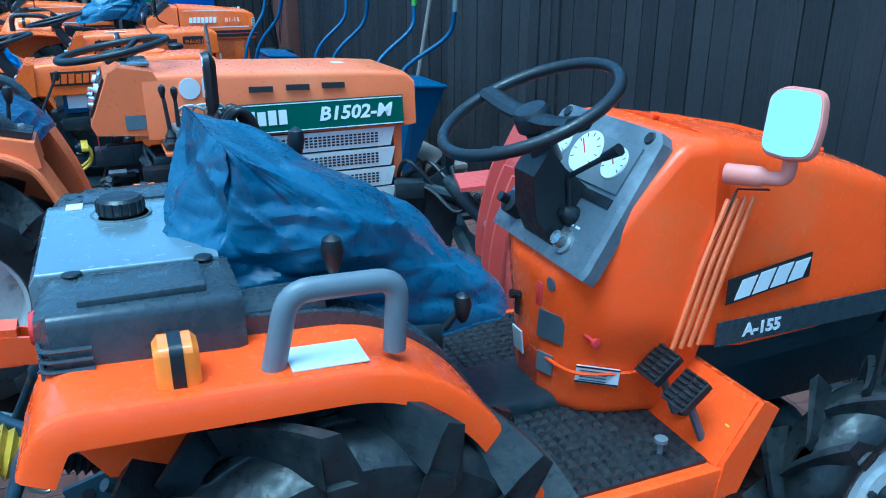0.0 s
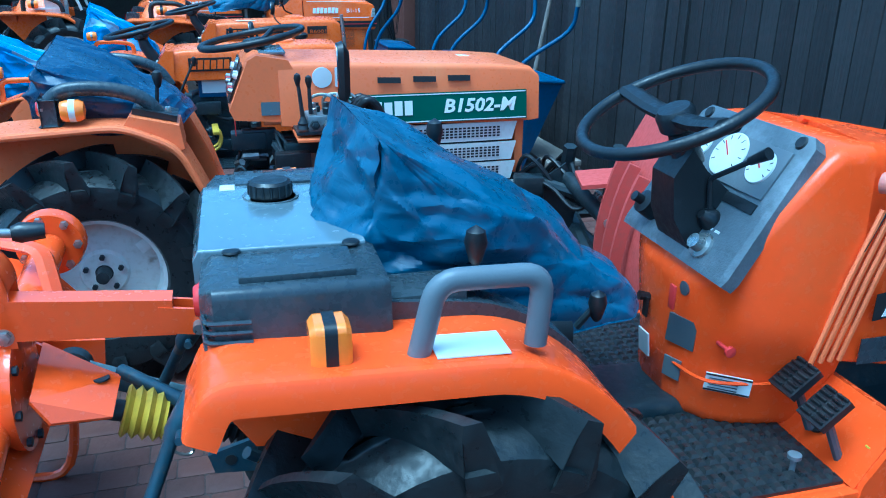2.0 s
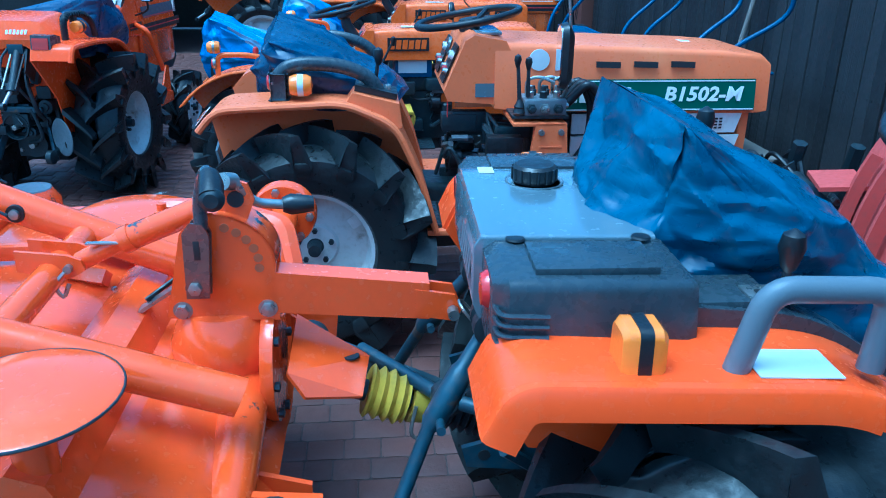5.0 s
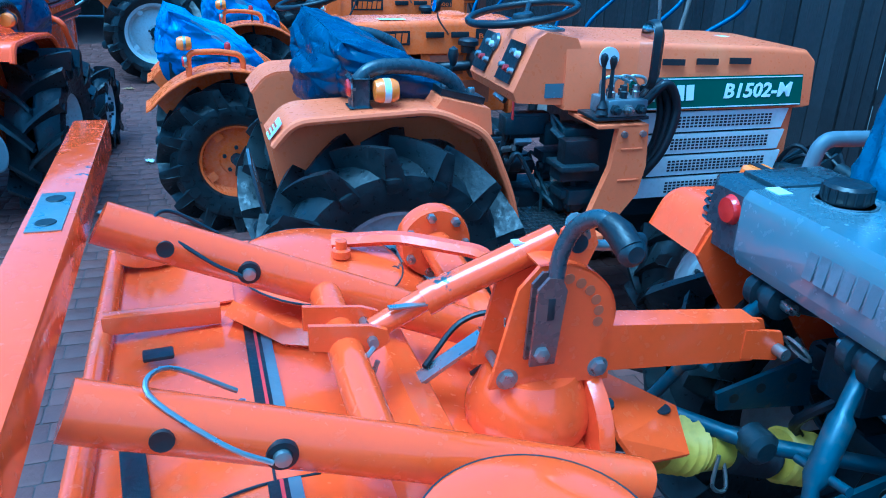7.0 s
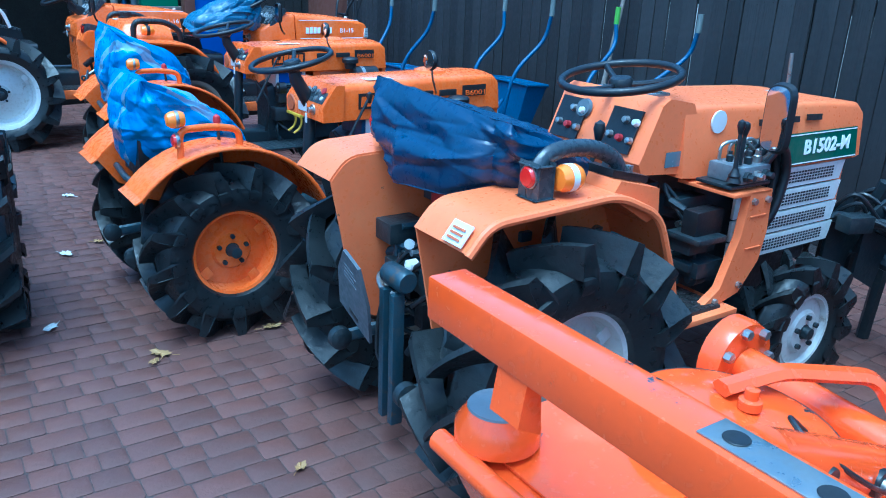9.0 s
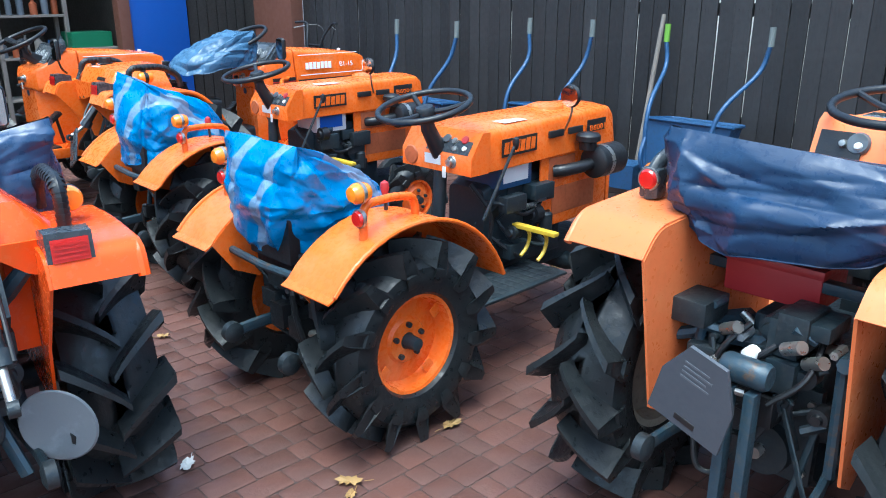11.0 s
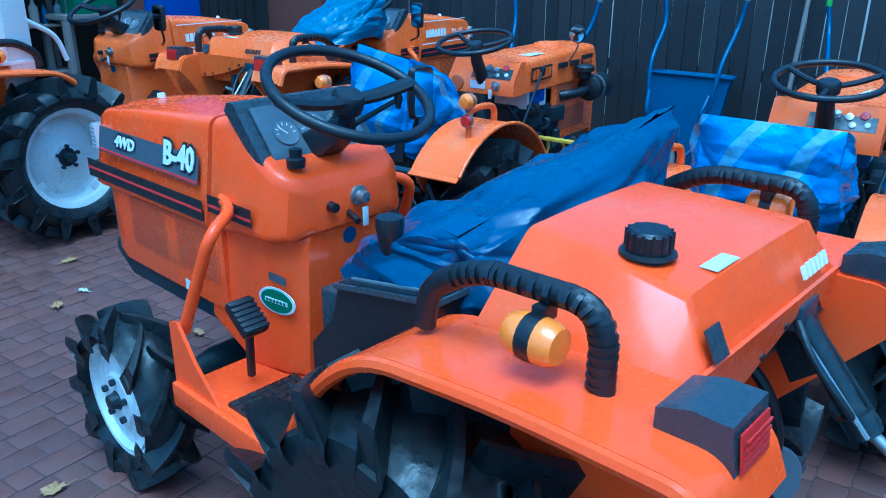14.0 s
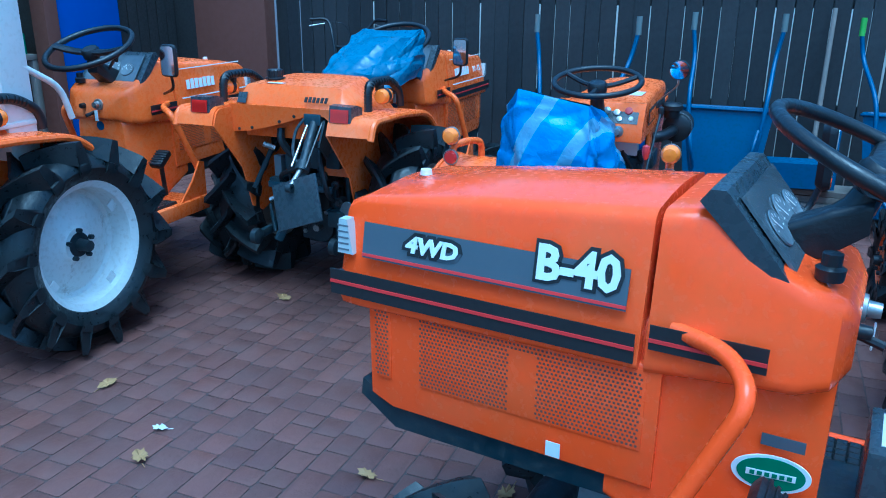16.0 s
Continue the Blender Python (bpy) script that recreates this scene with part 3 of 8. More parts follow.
def fence():
    """Close-boarded black-brown fence with two rows of nail heads, a post now and then, and wider gaps between some
    boards.
    """
    rnd = random.Random(5)
    root = thing("fence", FENCE_U, 0, 0, "close-boarded fence of black-brown stained planks with rows of nail heads", "fence")
    root["kind"] = "structure"
    meshes = []
    for i in range(4):
        w = (0.108, 0.112, 0.116, 0.110)[i]
        bm = box(-0.011, 0.011, -w / 2, w / 2, 0.04, 2.35, 0.003, 1)
        for zz in (0.655, 1.365, 2.1):
            for yy in (-0.03, 0.03):
                add(bm, box(-0.0135, -0.010, yy - 0.004, yy + 0.004, zz - 0.004, zz + 0.004, 0))
        me = bpy.data.meshes.new("plank")
        bm.to_mesh(me)
        bm.free()
        me.materials.append(FENCE)
        meshes.append((w, me))
    v = -6.0
    first = True
    while v < 9.85:
        w, me = rnd.choice(meshes)
        gap = 0.004 if rnd.random() < 0.75 else 0.010
        ob = new("plank", me)
        ob.parent = root
        ob.location = (rnd.uniform(-0.004, 0.004) - (0.012 if rnd.random() < 0.1 else 0), v + w / 2, rnd.uniform(-0.02, 0.02))
        ob.rotation_euler = (radians(rnd.uniform(-0.25, 0.25)), 0, radians(rnd.uniform(-1.2, 1.2)))
        v += w + gap
    for z in (0.655, 1.365, 2.1):
        part("rail", box(0.02, 0.065, -6, 9.85, z - 0.04, z + 0.04), FENCE, root)
    for y in (-5, -2.6, -0.2, 2.2, 4.2, 6.9, 9.4):
        part("post", box(0.065, 0.155, y - 0.045, y + 0.045, 0, 2.4), FENCE, root)
    for y in (4.02, 1.1):
        part("batten", box(-0.032, -0.016, y - 0.035, y + 0.035, 0.05, 2.35), FENCE, root)


fence()


def gap_backing():
    """Unseen pale backing, added behind the fence so that the plank gaps show bright."""
    ob = part("wall_beyond_fence", box(FENCE_U + 1.3, FENCE_U + 1.5, 2.6, 9.8, -0.02, 2.2), BACKING)
    ob.matrix_world = ROW.copy()
    tagged(ob, "unseen pale backing added behind the fence to brighten its gaps", "wall", kind="structure")


gap_backing()


def buildings():
    def wall(name, u0, u1, v0, v1, z0, z1, m, label):
        ob = part(name, box(u0, u1, v0, v1, z0, z1, 0.006), m)
        ob.matrix_world = ROW.copy()
        return tagged(ob, label, "wall", kind="structure")

    wall("wall_brown", 3.60, 3.75, 9.88, 10.62, 0, 2.6, BROWNWALL, "plain brown-painted wall panel at the end of the fence")
    wall("wall_dark", 3.62, 3.77, 10.62, 11.0, 0, 2.6, DARKWALL, "dark boarded wall of the shed")
    door = wall("wall_shed_dark", 2.92, 3.62, 10.86, 11.0, 0, 2.6, DARKWALL, "dark boarded shed wall beside the blue panel")
    for i in range(6):
        b = part("board", box(2.93 + i * 0.115, 3.035 + i * 0.115, 10.845, 10.862, 0, 2.6, 0.003, 1), DARKWALL, door)
    wall("wall_blue", 2.28, 2.90, 10.80, 10.9, 0, 2.6, BLUEWALL, "bright blue painted panel of the shed wall")
    wall("trim_shed", 2.16, 2.28, 10.78, 10.92, 0, 2.6, BROWNWALL, "brown timber jamb of the shed opening")
    wall("wall_shed_back", -4.0, 2.3, 13.6, 13.75, 0, 2.6, SHEDIN, "dim back wall inside the shed")
    wall("wall_shed_side", 2.3, 2.42, 10.92, 13.7, 0, 2.6, SHEDIN, "dim side wall inside the shed")
    wall("wall_shed_far", -4.15, -4.0, 10.8, 13.7, 0, 2.6, SHEDIN, "dim far wall inside the shed")
    wall("ceiling_shed", -4.2, 3.8, 10.75, 13.8, 2.6, 2.72, DARKWALL, "dark boarded ceiling of the shed")
    wall("wall_shed_left", -4.2, -1.6, 10.78, 10.92, 0, 2.6, DARKWALL, "dark boarded shed front")
    # rack of shelves with bottles and a green box
    rack = thing("shelf_rack", 1.45, 11.3, 0, "tall wooden shelf rack full of bottles and tins inside the shed", "shelf")
    for x in (-0.32, 0.32):
        for y in (-0.15, 0.15):
            part("upright", box(x - 0.02, x + 0.02, y - 0.02, y + 0.02, 0, 2.2), BARWOOD, rack)
    for z in (0.45, 0.85, 1.25, 1.65, 2.05):
        part("shelf", box(-0.34, 0.34, -0.17, 0.17, z - 0.012, z + 0.012), BARWOOD, rack)
    rnd = random.Random(8)
    for z in (0.862, 1.262, 1.662):
        for i in range(6):
            x = -0.28 + i * 0.11
            h = rnd.uniform(0.12, 0.26)
            r = rnd.uniform(0.028, 0.04)
            m = rnd.choice((GREYPL, GREYPL, BLUEPAINT, BARWOOD, RUSTY, DASHGREY))
            ob = part("bottle", lathe([(r, 0), (r, h * 0.7), (r * 0.4, h * 0.85), (r * 0.4, h)], 12, "z"), m)
            ob.matrix_world = ROW @ pose(1.45 + x, 11.3 + rnd.uniform(-0.08, 0), z)
            tagged(ob, "plastic bottle standing on the shed shelf", "bottle", "bottles on the rack")
    bench = thing("workbench", 1.9, 11.15, 0, "wooden bench inside the shed opening", "bench")
    part("top", box(-0.3, 0.3, -0.2, 0.2, 0.9, 0.94), BARWOOD, bench)
    for x in (-0.27, 0.27):
        for y in (-0.17, 0.17):
            part("leg", box(x - 0.025, x + 0.025, y - 0.025, y + 0.025, 0, 0.9), BARWOOD, bench)
    gb = part("crate", bevel(box(-0.2, 0.2, -0.15, 0.15, 0, 0.15), 0.01), GREENBOX)
    gb.matrix_world = ROW @ pose(1.95, 11.15, 0.94)
    tagged(gb, "green plastic crate on the shed bench", "crate")


buildings()


# ---- wheels ----
def tyre_bm(R, W, rim, lugs, lug=0.035, side=1):
    """A tractor tyre round the y axis with swept, tapering lugs set in turn on both shoulders."""
    h = W / 2
    Rc = R - lug
    prof = [(rim, -h * 0.62), (rim + 0.012, -h * 0.80), (rim + (Rc - rim) * 0.5, -h * 0.98), (Rc - 0.032, -h * 0.90), (Rc - 0.010, -h * 0.62), (Rc, -h * 0.3), (Rc + 0.003, 0)]
    prof = prof + [(r, -y) for r, y in prof[-2::-1]]
    bm = lathe(prof, 56, loop=True)
    bm.verts.ensure_lookup_table()
    step = 2 * math.pi / lugs
    for i in range(lugs):
        for sgn in (1, -1):
            base = i * step + (0 if sgn > 0 else step / 2)
            rings = []
            for k in range(9):
                f = min(k / 6, 1)
                y = sgn * (-0.06 * W + f * (h * 1.06 + 0.06 * W))
                ang = base + side * (0.02 + 0.78 * f ** 0.85) * step
                top = R - 0.004 * (1 - f) - 0.006 * f ** 3
                bot = Rc - 0.014 - 0.022 * f ** 3
                wt, lead, trail = 0.009 + 0.005 * f, 0.018 + 0.006 * f, 0.026 + 0.030 * f
                if k == 7:
                    y, top, bot = sgn * h * 1.08, R - 0.4 * lug - 0.004, Rc - 0.060
                    wt, lead, trail = 0.020, 0.026, 0.052
                elif k == 8:
                    y, top, bot = sgn * h * 0.97, Rc - 0.045, Rc - 0.085
                    wt, lead, trail = 0.020, 0.022, 0.036
                ring_ = []
                for rr, ww in ((bot, -lead), (top, -wt), (top, wt), (bot, trail)):
                    a = ang + side * ww / R
                    ring_.append((rr * math.cos(a), y, rr * math.sin(a)))
                rings.append(ring_)
            add(bm, loft(rings))
            # root of the lug, inside the carcass
            bm.verts.ensure_lookup_table()
            q = bm.verts[len(bm.verts) - 5 * 4]
            k = int(round(math.atan2(q.co.z, q.co.x) / (2 * math.pi) * 56)) % 56
            bm.faces.new((q, bm.verts[6 * 56 + k], bm.verts[6 * 56 + (k + 1) % 56]))
    return bm


def wheel(parent, name, x, y, z, R, W, rim, lugs, rim_mat, style="dish", side=-1, hub_mat=None, lug=0.035):
    """A wheel whose outer face looks to side (-1: right, +1: left): rim with its disc, tyre, hub and bolts."""
    s = side
    W2 = W / 2
    r = rim
    off = W2 * 0.42 if R < 0.31 else 0.0
    if style == "flat":
        prof = [(0.03, 0.02 + off), (0.075, 0.02 + off), (0.085, 0.008 + off), (r * 0.86, off), (r * 0.9, 0.02 + off), (r * 0.93, W2 * 0.62), (r * 1.06, W2 * 0.70), (r * 1.06, W2 * 0.60), (r * 0.97, W2 * 0.5), (r * 0.95, -W2 * 0.6), (r * 1.05, -W2 * 0.7), (r * 0.9, -W2 * 0.62), (r * 0.88, off - 0.012), (0.03, off - 0.012)]
    else:
        prof = [(0.03, 0.015), (0.07, 0.015), (0.085, 0.0), (r * 0.62, -0.012), (r * 0.78, -0.035), (r * 0.86, -0.03), (r * 0.9, W2 * 0.55), (r * 1.0, W2 * 0.72), (r * 1.07, W2 * 0.74), (r * 1.07, W2 * 0.64), (r * 0.98, W2 * 0.5), (r * 0.95, -W2 * 0.6), (r * 1.05, -W2 * 0.7), (r * 0.85, -W2 * 0.62), (r * 0.8, -0.05), (0.03, -0.03)]
    bm = lathe([(a, b * s) for a, b in prof], 48, loop=True)
    root = part(name, bm, rim_mat, parent, "")
    root.location = (x, y, z)
    part("tyre", tyre_bm(R, W, r * 0.98, lugs, lug, s if s > 0 else -1), RUBBER, root, "black rubber tyre with deep swept lugs")
    hm = hub_mat or IRON
    out = (0, off * s, 0)
    hub = 0.075 - off * 0.8
    part("hub", lathe([(0.001, hub * s), (0.022, (hub - 0.003) * s), (0.026, 0.02 * s), (0.05, 0.018 * s), (0.055, 0.0)], 20, "y", out), hm, root)
    for k in range(5):
        a = 2 * math.pi * k / 5 + 0.3
        part("bolt", lathe([(0.001, 0.034 * s), (0.010, 0.034 * s), (0.010, 0.010 * s), (0.012, 0.0)], 6, "y", (0.06 * math.cos(a), off * s, 0.06 * math.sin(a))), hm, root)
    for k in range(4):
        a = 2 * math.pi * k / 4 + 0.6
        c, d = math.cos(a) * r * 0.84, math.sin(a) * r * 0.84
        b = box(-0.022, 0.022, 0.0, 0.004, -0.028, 0.028, 0.002)
        bmesh.ops.transform(b, matrix=pose(c, 0.0, d, 0, -math.degrees(a) + 90, 0) @ Matrix.Translation((0, s * W2 * 0.35, 0)), verts=b.verts)
        part("lug_plate", b, rim_mat, root)
    return root


# ---- parts shared by the tractors ----
RX, UZ = (1, 0, 0), (0, 0, 1)


def steering(parent, x, y, z, R=0.185, tilt=-18, spokes=3, column=(0.1, -0.25), spoke_flat=False, r=0.0125):
    w = part("steering_wheel", ring((x, y, z), R, r, tilt), BLACK, parent, "black steering wheel")
    m = pose(x, y, z, 0, tilt, 0)
    bm = lathe([(0.001, 0.0), (0.034, -0.002), (0.042, -0.014), (0.04, -0.045), (0.022, -0.06)], 20, "z")
    bmesh.ops.transform(bm, matrix=m, verts=bm.verts)
    part("hub", bm, BLACK, w)
    for k in range(spokes):
        a = 2 * math.pi * k / spokes + (math.pi / 2 if spokes == 2 else math.pi)
        p = [m @ Vector((math.cos(a) * d, math.sin(a) * d, h)) for d, h in ((0.02, -0.025), (R * 0.5, -0.02), (R, 0))]
        part("spoke", tube(smooth_line(p, 4), 0.011 if not spoke_flat else 0.016, 8, 1.0 if not spoke_flat else 1.9), BLACK, w)
    part("steering_column", tube([m @ Vector((0, 0, -0.03)), m @ Vector((0, 0, -0.09)), (x + column[0], y, z + column[1])], [0.024, 0.03, 0.036], 14), BLACK, parent)
    return w


def indicator(parent, x, y, z, r=0.032, back=True):
    """Round amber lamp facing rearwards."""
    a = part("indicator_lamp", lathe([(0.001, -0.038), (r * 0.7, -0.034), (r, -0.018), (r, 0.016), (r * 0.8, 0.03), (0.001, 0.034)], 20, "x", (x, y, z)), AMBER, parent, "amber indicator lamp")
    part("ring", lathe([(r * 1.06, -0.006), (r * 1.08, 0.0), (r * 1.06, 0.006)], 20, "x", (x, y, z)), CHROME, a)
    return a


def reflector(parent, x, y, z, r=0.026):
    p = part("reflector", lathe([(0.001, -0.012), (r * 0.8, -0.011), (r, -0.004), (r, 0.006)], 20, "x", (x, y, z)), REDLENS, parent, "round red reflector")
    part("bezel", lathe([(r * 1.15, -0.002), (r * 1.18, 0.004), (r * 1.1, 0.012)], 20, "x", (x, y, z)), CHROME, p)
    return p


def disc_mirror(parent, x, y, z, base, r=0.05):
    p = part("mirror", lathe([(r * 0.9, -0.012), (r, 0.0), (r * 0.9, 0.012), (0.001, 0.022)], 24, "x", (x, y, z)), BLACK, parent, "small mirror on a thin stalk")
    part("glass", lathe([(0.001, -0.0145), (r * 0.88, -0.0135), (r * 0.88, -0.009)], 24, "x", (x, y, z)), MIRROR, p)
    part("stalk", tube(smooth_line([(x + 0.01, y, z - 0.03), (x + 0.02, y + 0.01, z - 0.08), base], 5), 0.005, 8), CHROME, p)
    return p


def arc(cx, cz, r, a0, a1, n=14):
    return [(cx + r * math.cos(radians(a0 + (a1 - a0) * k / n)), cz + r * math.sin(radians(a0 + (a1 - a0) * k / n))) for k in range(n + 1)]


def lever(parent, p, q, knob=0.016, km=None, name="lever"):
    l = part(name, tube([p, q], [0.008, 0.006], 8), IRON, parent)
    part("knob", lathe([(0.001, knob * 1.5), (knob * 0.8, knob), (knob, 0), (knob * 0.6, -knob * 1.6), (0.006, -knob * 2)], 14, "z", q), km or BLACK, l)
    return l


def linkage(parent, x, ys=0.2, z=0.36, length=0.42, m=None):
    """Two lower arms, lift arms with rods, and the top bracket of a rear hitch."""
    m = m or BLUEGREY
    for s in (-1, 1):
        arm = part("lower_arm", bevel(tube([(x + 0.12, s * ys * 0.75, z), (x - length * 0.6, s * ys, z - 0.02), (x - length, s * ys * 1.05, z - 0.03)], 0.024, 8, 0.5), 0.002, 1), m, parent)
        part("ball_end", lathe([(0.02, -0.022), (0.038, -0.014), (0.038, 0.014), (0.02, 0.022)], 16, "y", (x - length, s * ys * 1.05, z - 0.03)), IRON, arm)
        part("lift_rod", tube([(x - length * 0.45, s * ys, z), (x - 0.1, s * ys * 0.9, z + 0.28)], 0.014, 8), m, parent)
        part("lift_arm", bevel(tube([(x + 0.08, s * ys * 0.7, z + 0.25), (x - 0.12, s * ys * 0.95, z + 0.29)], [0.032, 0.02], 8), 0.002, 1), m, parent)
    part("hitch_bracket", box(x - 0.06, x + 0.05, -0.05, 0.05, z + 0.06, z + 0.22, 0.01), m, parent)


def gearcase(parent, x0, x1, hw=0.12, z0=0.2, z1=0.52):
    """Rear axle and gear housing with flanges, bolts, and a belly casting running to the engine."""
    bm = loft([rring(x0 - 0.05, hw * 0.8, z0 + 0.06, z1 - 0.05, 0.03), rring(x0, hw, z0, z1, 0.03), rring(x0 + 0.2, hw * 1.05, z0, z1, 0.03), rring(x0 + 0.34, hw * 0.8, z0 + 0.06, z1 - 0.06, 0.03), rring(x1, hw * 0.8, z0 + 0.08, z1 - 0.08, 0.03)])
    g = part("gearbox", bm, ENGINE, parent, "dark blue-black gearbox casting")
    part("rear_cover", box(x0 - 0.085, x0 - 0.05, -hw * 0.9, hw * 0.9, z0 + 0.04, z1 - 0.08, 0.008), ENGINE, g)
    part("pto_ring", lathe([(0.055, -0.03), (0.075, -0.03), (0.08, 0.0), (0.05, 0.0), (0.045, -0.012)], 24, "x", (x0 - 0.085, 0, z0 + 0.12)), IRON, g)
    part("pto_shaft", cyl((x0 - 0.15, 0, z0 + 0.12), (x0 - 0.06, 0, z0 + 0.12), 0.017), CHROME, g)
    for y in (-hw * 0.75, hw * 0.75):
        for z in (z0 + 0.08, z1 - 0.12):
            part("bolt", lathe([(0.001, -0.01), (0.011, -0.01), (0.012, 0)], 6, "x", (x0 - 0.085, y, z)), CHROME, g)
    part("valve_block", box(x0 - 0.05, x0 + 0.1, -0.09, 0.09, z1 - 0.02, z1 + 0.07, 0.012), ENGINE, g)
    part("fitting", cyl((x0 - 0.04, -0.09, z1 + 0.02), (x0 - 0.04, -0.14, z1 + 0.03), 0.014), CHROME, g)
    part("fitting", cyl((x0 - 0.03, 0.09, z1 + 0.02), (x0 - 0.03, 0.13, z1 + 0.05), 0.012), CHROME, g)
    return g


def clutter(parent, x, ys, zs, count, seed):
    """Pipes, unions, caps and bolt heads over the back of a gearbox."""
    rnd = random.Random(seed)
    for i in range(count):
        y, z = rnd.uniform(*ys), rnd.uniform(*zs)
        xx = x - rnd.uniform(0.0, 0.06)
        k = (0, 2, 3, 2, 1, 4, 2, 5, 3, 0)[i % 10]
        m = rnd.choice((ENGINE, ENGINE, IRON, BLACK))
        if k == 0:
            part("bolt", lathe([(0.001, -0.012), (0.011, -0.011), (0.012, 0.05)], 6, "x", (xx, y, z)), rnd.choice((CHROME, GREYPL, BLUEGREY)), parent)
        elif k == 1:
            p = [(xx, y, z), (xx - 0.05, y + rnd.uniform(-0.08, 0.08), z + rnd.uniform(-0.05, 0.08)), (xx - 0.03, y + rnd.uniform(-0.14, 0.14), z - rnd.uniform(0, 0.14)), (xx + 0.04, y + rnd.uniform(-0.1, 0.1), z - rnd.uniform(0.05, 0.2))]
            part("pipe", tube(smooth_line(p, 5), rnd.uniform(0.006, 0.012), 8), m, parent)
        elif k == 2:
            w, h = rnd.uniform(0.02, 0.05), rnd.uniform(0.015, 0.05)
            part("casting", box(xx - 0.03, xx + 0.10, y - w, y + w, z - h, z + h, 0.006), m, parent)
        elif k == 3:
            r = rnd.uniform(0.018, 0.04)
            part("cap", lathe([(0.001, -0.02), (r * 0.5, -0.02), (r * 0.6, -0.008), (r, -0.006), (r, 0.04)], 18, "x", (xx, y, z)), m, parent)
        elif k == 4:
            part("union", cyl((xx, y, z), (xx - 0.02, y + 0.05, z + rnd.uniform(-0.03, 0.03)), 0.013, 6), rnd.choice((CHROME, IRON, BLUEGREY)), parent)
        else:
            part("stay", bevel(tube([(xx, y, z), (xx - 0.05, y + rnd.uniform(-0.12, 0.12), z - rnd.uniform(0.1, 0.22))], rnd.uniform(0.009, 0.016), 8, 0.5), 0.001, 1), m, parent)


def axle(parent, x, y, z, r=0.05):
    part("axle_housing", bevel(tube([(x, -y, z), (x, -y * 0.6, z), (x, -0.1, z), (x, 0.1, z), (x, y * 0.6, z), (x, y, z)], [r * 0.7, r * 0.7, r * 1.3, r * 1.3, r * 0.7, r * 0.7], 14), 0, 1), ENGINE, parent)


# ---- older tractors with orange rims ----
def old_tractor(u, v, turn, label):
    t = thing("tractor", u, v, turn, label, "tractor", "tractors parked in the yard")
    for s, nm in ((-1, "rear_wheel"), (1, "rear_wheel")):
        wheel(t, nm, 0, s * 0.37, 0.35, 0.37, 0.20, 0.178, 13, ORANGE, "flat", s, ENGINE, 0.062)
    for s in (-1, 1):
        wheel(t, "front_wheel", 1.31, s * 0.33, 0.245, 0.25, 0.13, 0.125, 10, ORANGE, "flat", s, IRON, 0.03)
    gearcase(t, 0.0, 0.75, 0.12, 0.2, 0.5)
    axle(t, 0, 0.30, 0.345)
    axle(t, 1.31, 0.28, 0.245, 0.035)
    part("chassis", box(0.7, 1.55, -0.09, 0.09, 0.27, 0.36, 0.01), ENGINE, t)
    linkage(t, -0.02, 0.17, 0.34, 0.32)
    # fenders: arched top, inner side skirt, rolled edge
    for s in (-1, 1):
        top = arc(-0.02, 0.345, 0.44, 140, 22, 18)
        bm = bmesh.new()
        y0, y1 = s * 0.235, s * 0.475
        add(bm, strip(top, min(y0, y1), max(y0, y1), 0.006))
        f = part("fender", bm, ORANGE, t, "curved orange mudguard")
        outer = [(x * 1.0, z) for x, z in arc(-0.02, 0.345, 0.447, 140, 22, 18)]
        part("rolled_edge", tube([(x, s * 0.476, z) for x, z in outer], 0.008, 8), ORANGE, f)
        inner = arc(-0.02, 0.345, 0.442, 140, 22, 18) + [(0.33, 0.42), (0.12, 0.46), (-0.15, 0.46), (-0.28, 0.52)]
        part("inner_skirt", prism(inner, s * 0.232, s * 0.24, 0), ORANGE, f)
        part("rear_lip", strip([(-0.385, 0.612), (-0.372, 0.618), (-0.352, 0.63)], min(y0, y1), max(y0, y1), 0.006), ORANGE, f)
        # hoop with lamp
        hp = round_line([(-0.185, s * 0.40, 0.75), (-0.185, s * 0.40, 0.865), (-0.05, s * 0.385, 0.865), (0.06, s * 0.37, 0.845), (0.06, s * 0.37, 0.76)], 0.04)
        part("lamp_hoop", tube(hp, 0.014, 10), ORANGE, t, "orange tube hoop")
        indicator(t, -0.195, s * 0.40, 0.905)
        reflector(t, -0.202, s * 0.40, 0.825)
    # floor plates and pedals
    for s in (-1, 1):
        fl = part("footplate", box(0.42, 0.95, s * 0.13 if s > 0 else -0.36, 0.36 if s > 0 else -0.13, 0.335, 0.347, 0.004), ENGINE, t, "dark perforated footplate")
        part("tread_sheet", studded(0.46, 0.93, min(s * 0.15, s * 0.34), max(s * 0.15, s * 0.34), 0.3475, 10, 5, 0.005, 0.28), IRON, fl)
    part("pedal", box(0.79, 0.825, -0.40, -0.18, 0.54, 0.558, 0.004), YELLOW, t, "yellow pedal bar")
    for y in (-0.33, -0.24):
        part("pedal_arm", tube(smooth_line([(0.81, y, 0.55), (0.835, y, 0.51), (0.82, y, 0.46), (0.78, y, 0.43)], 5), 0.008, 8), YELLOW, t)
    # engine, battery, side covers
    part("engine", loft([rring(0.7, 0.1, 0.36, 0.70, 0.03), rring(0.8, 0.12, 0.34, 0.74, 0.03), rring(1.2, 0.12, 0.34, 0.74, 0.03)]), ENGINE, t, "dark engine block")
    part("engine_head", box(0.82, 1.15, -0.13, 0.13, 0.62, 0.70, 0.015), IRON, t)
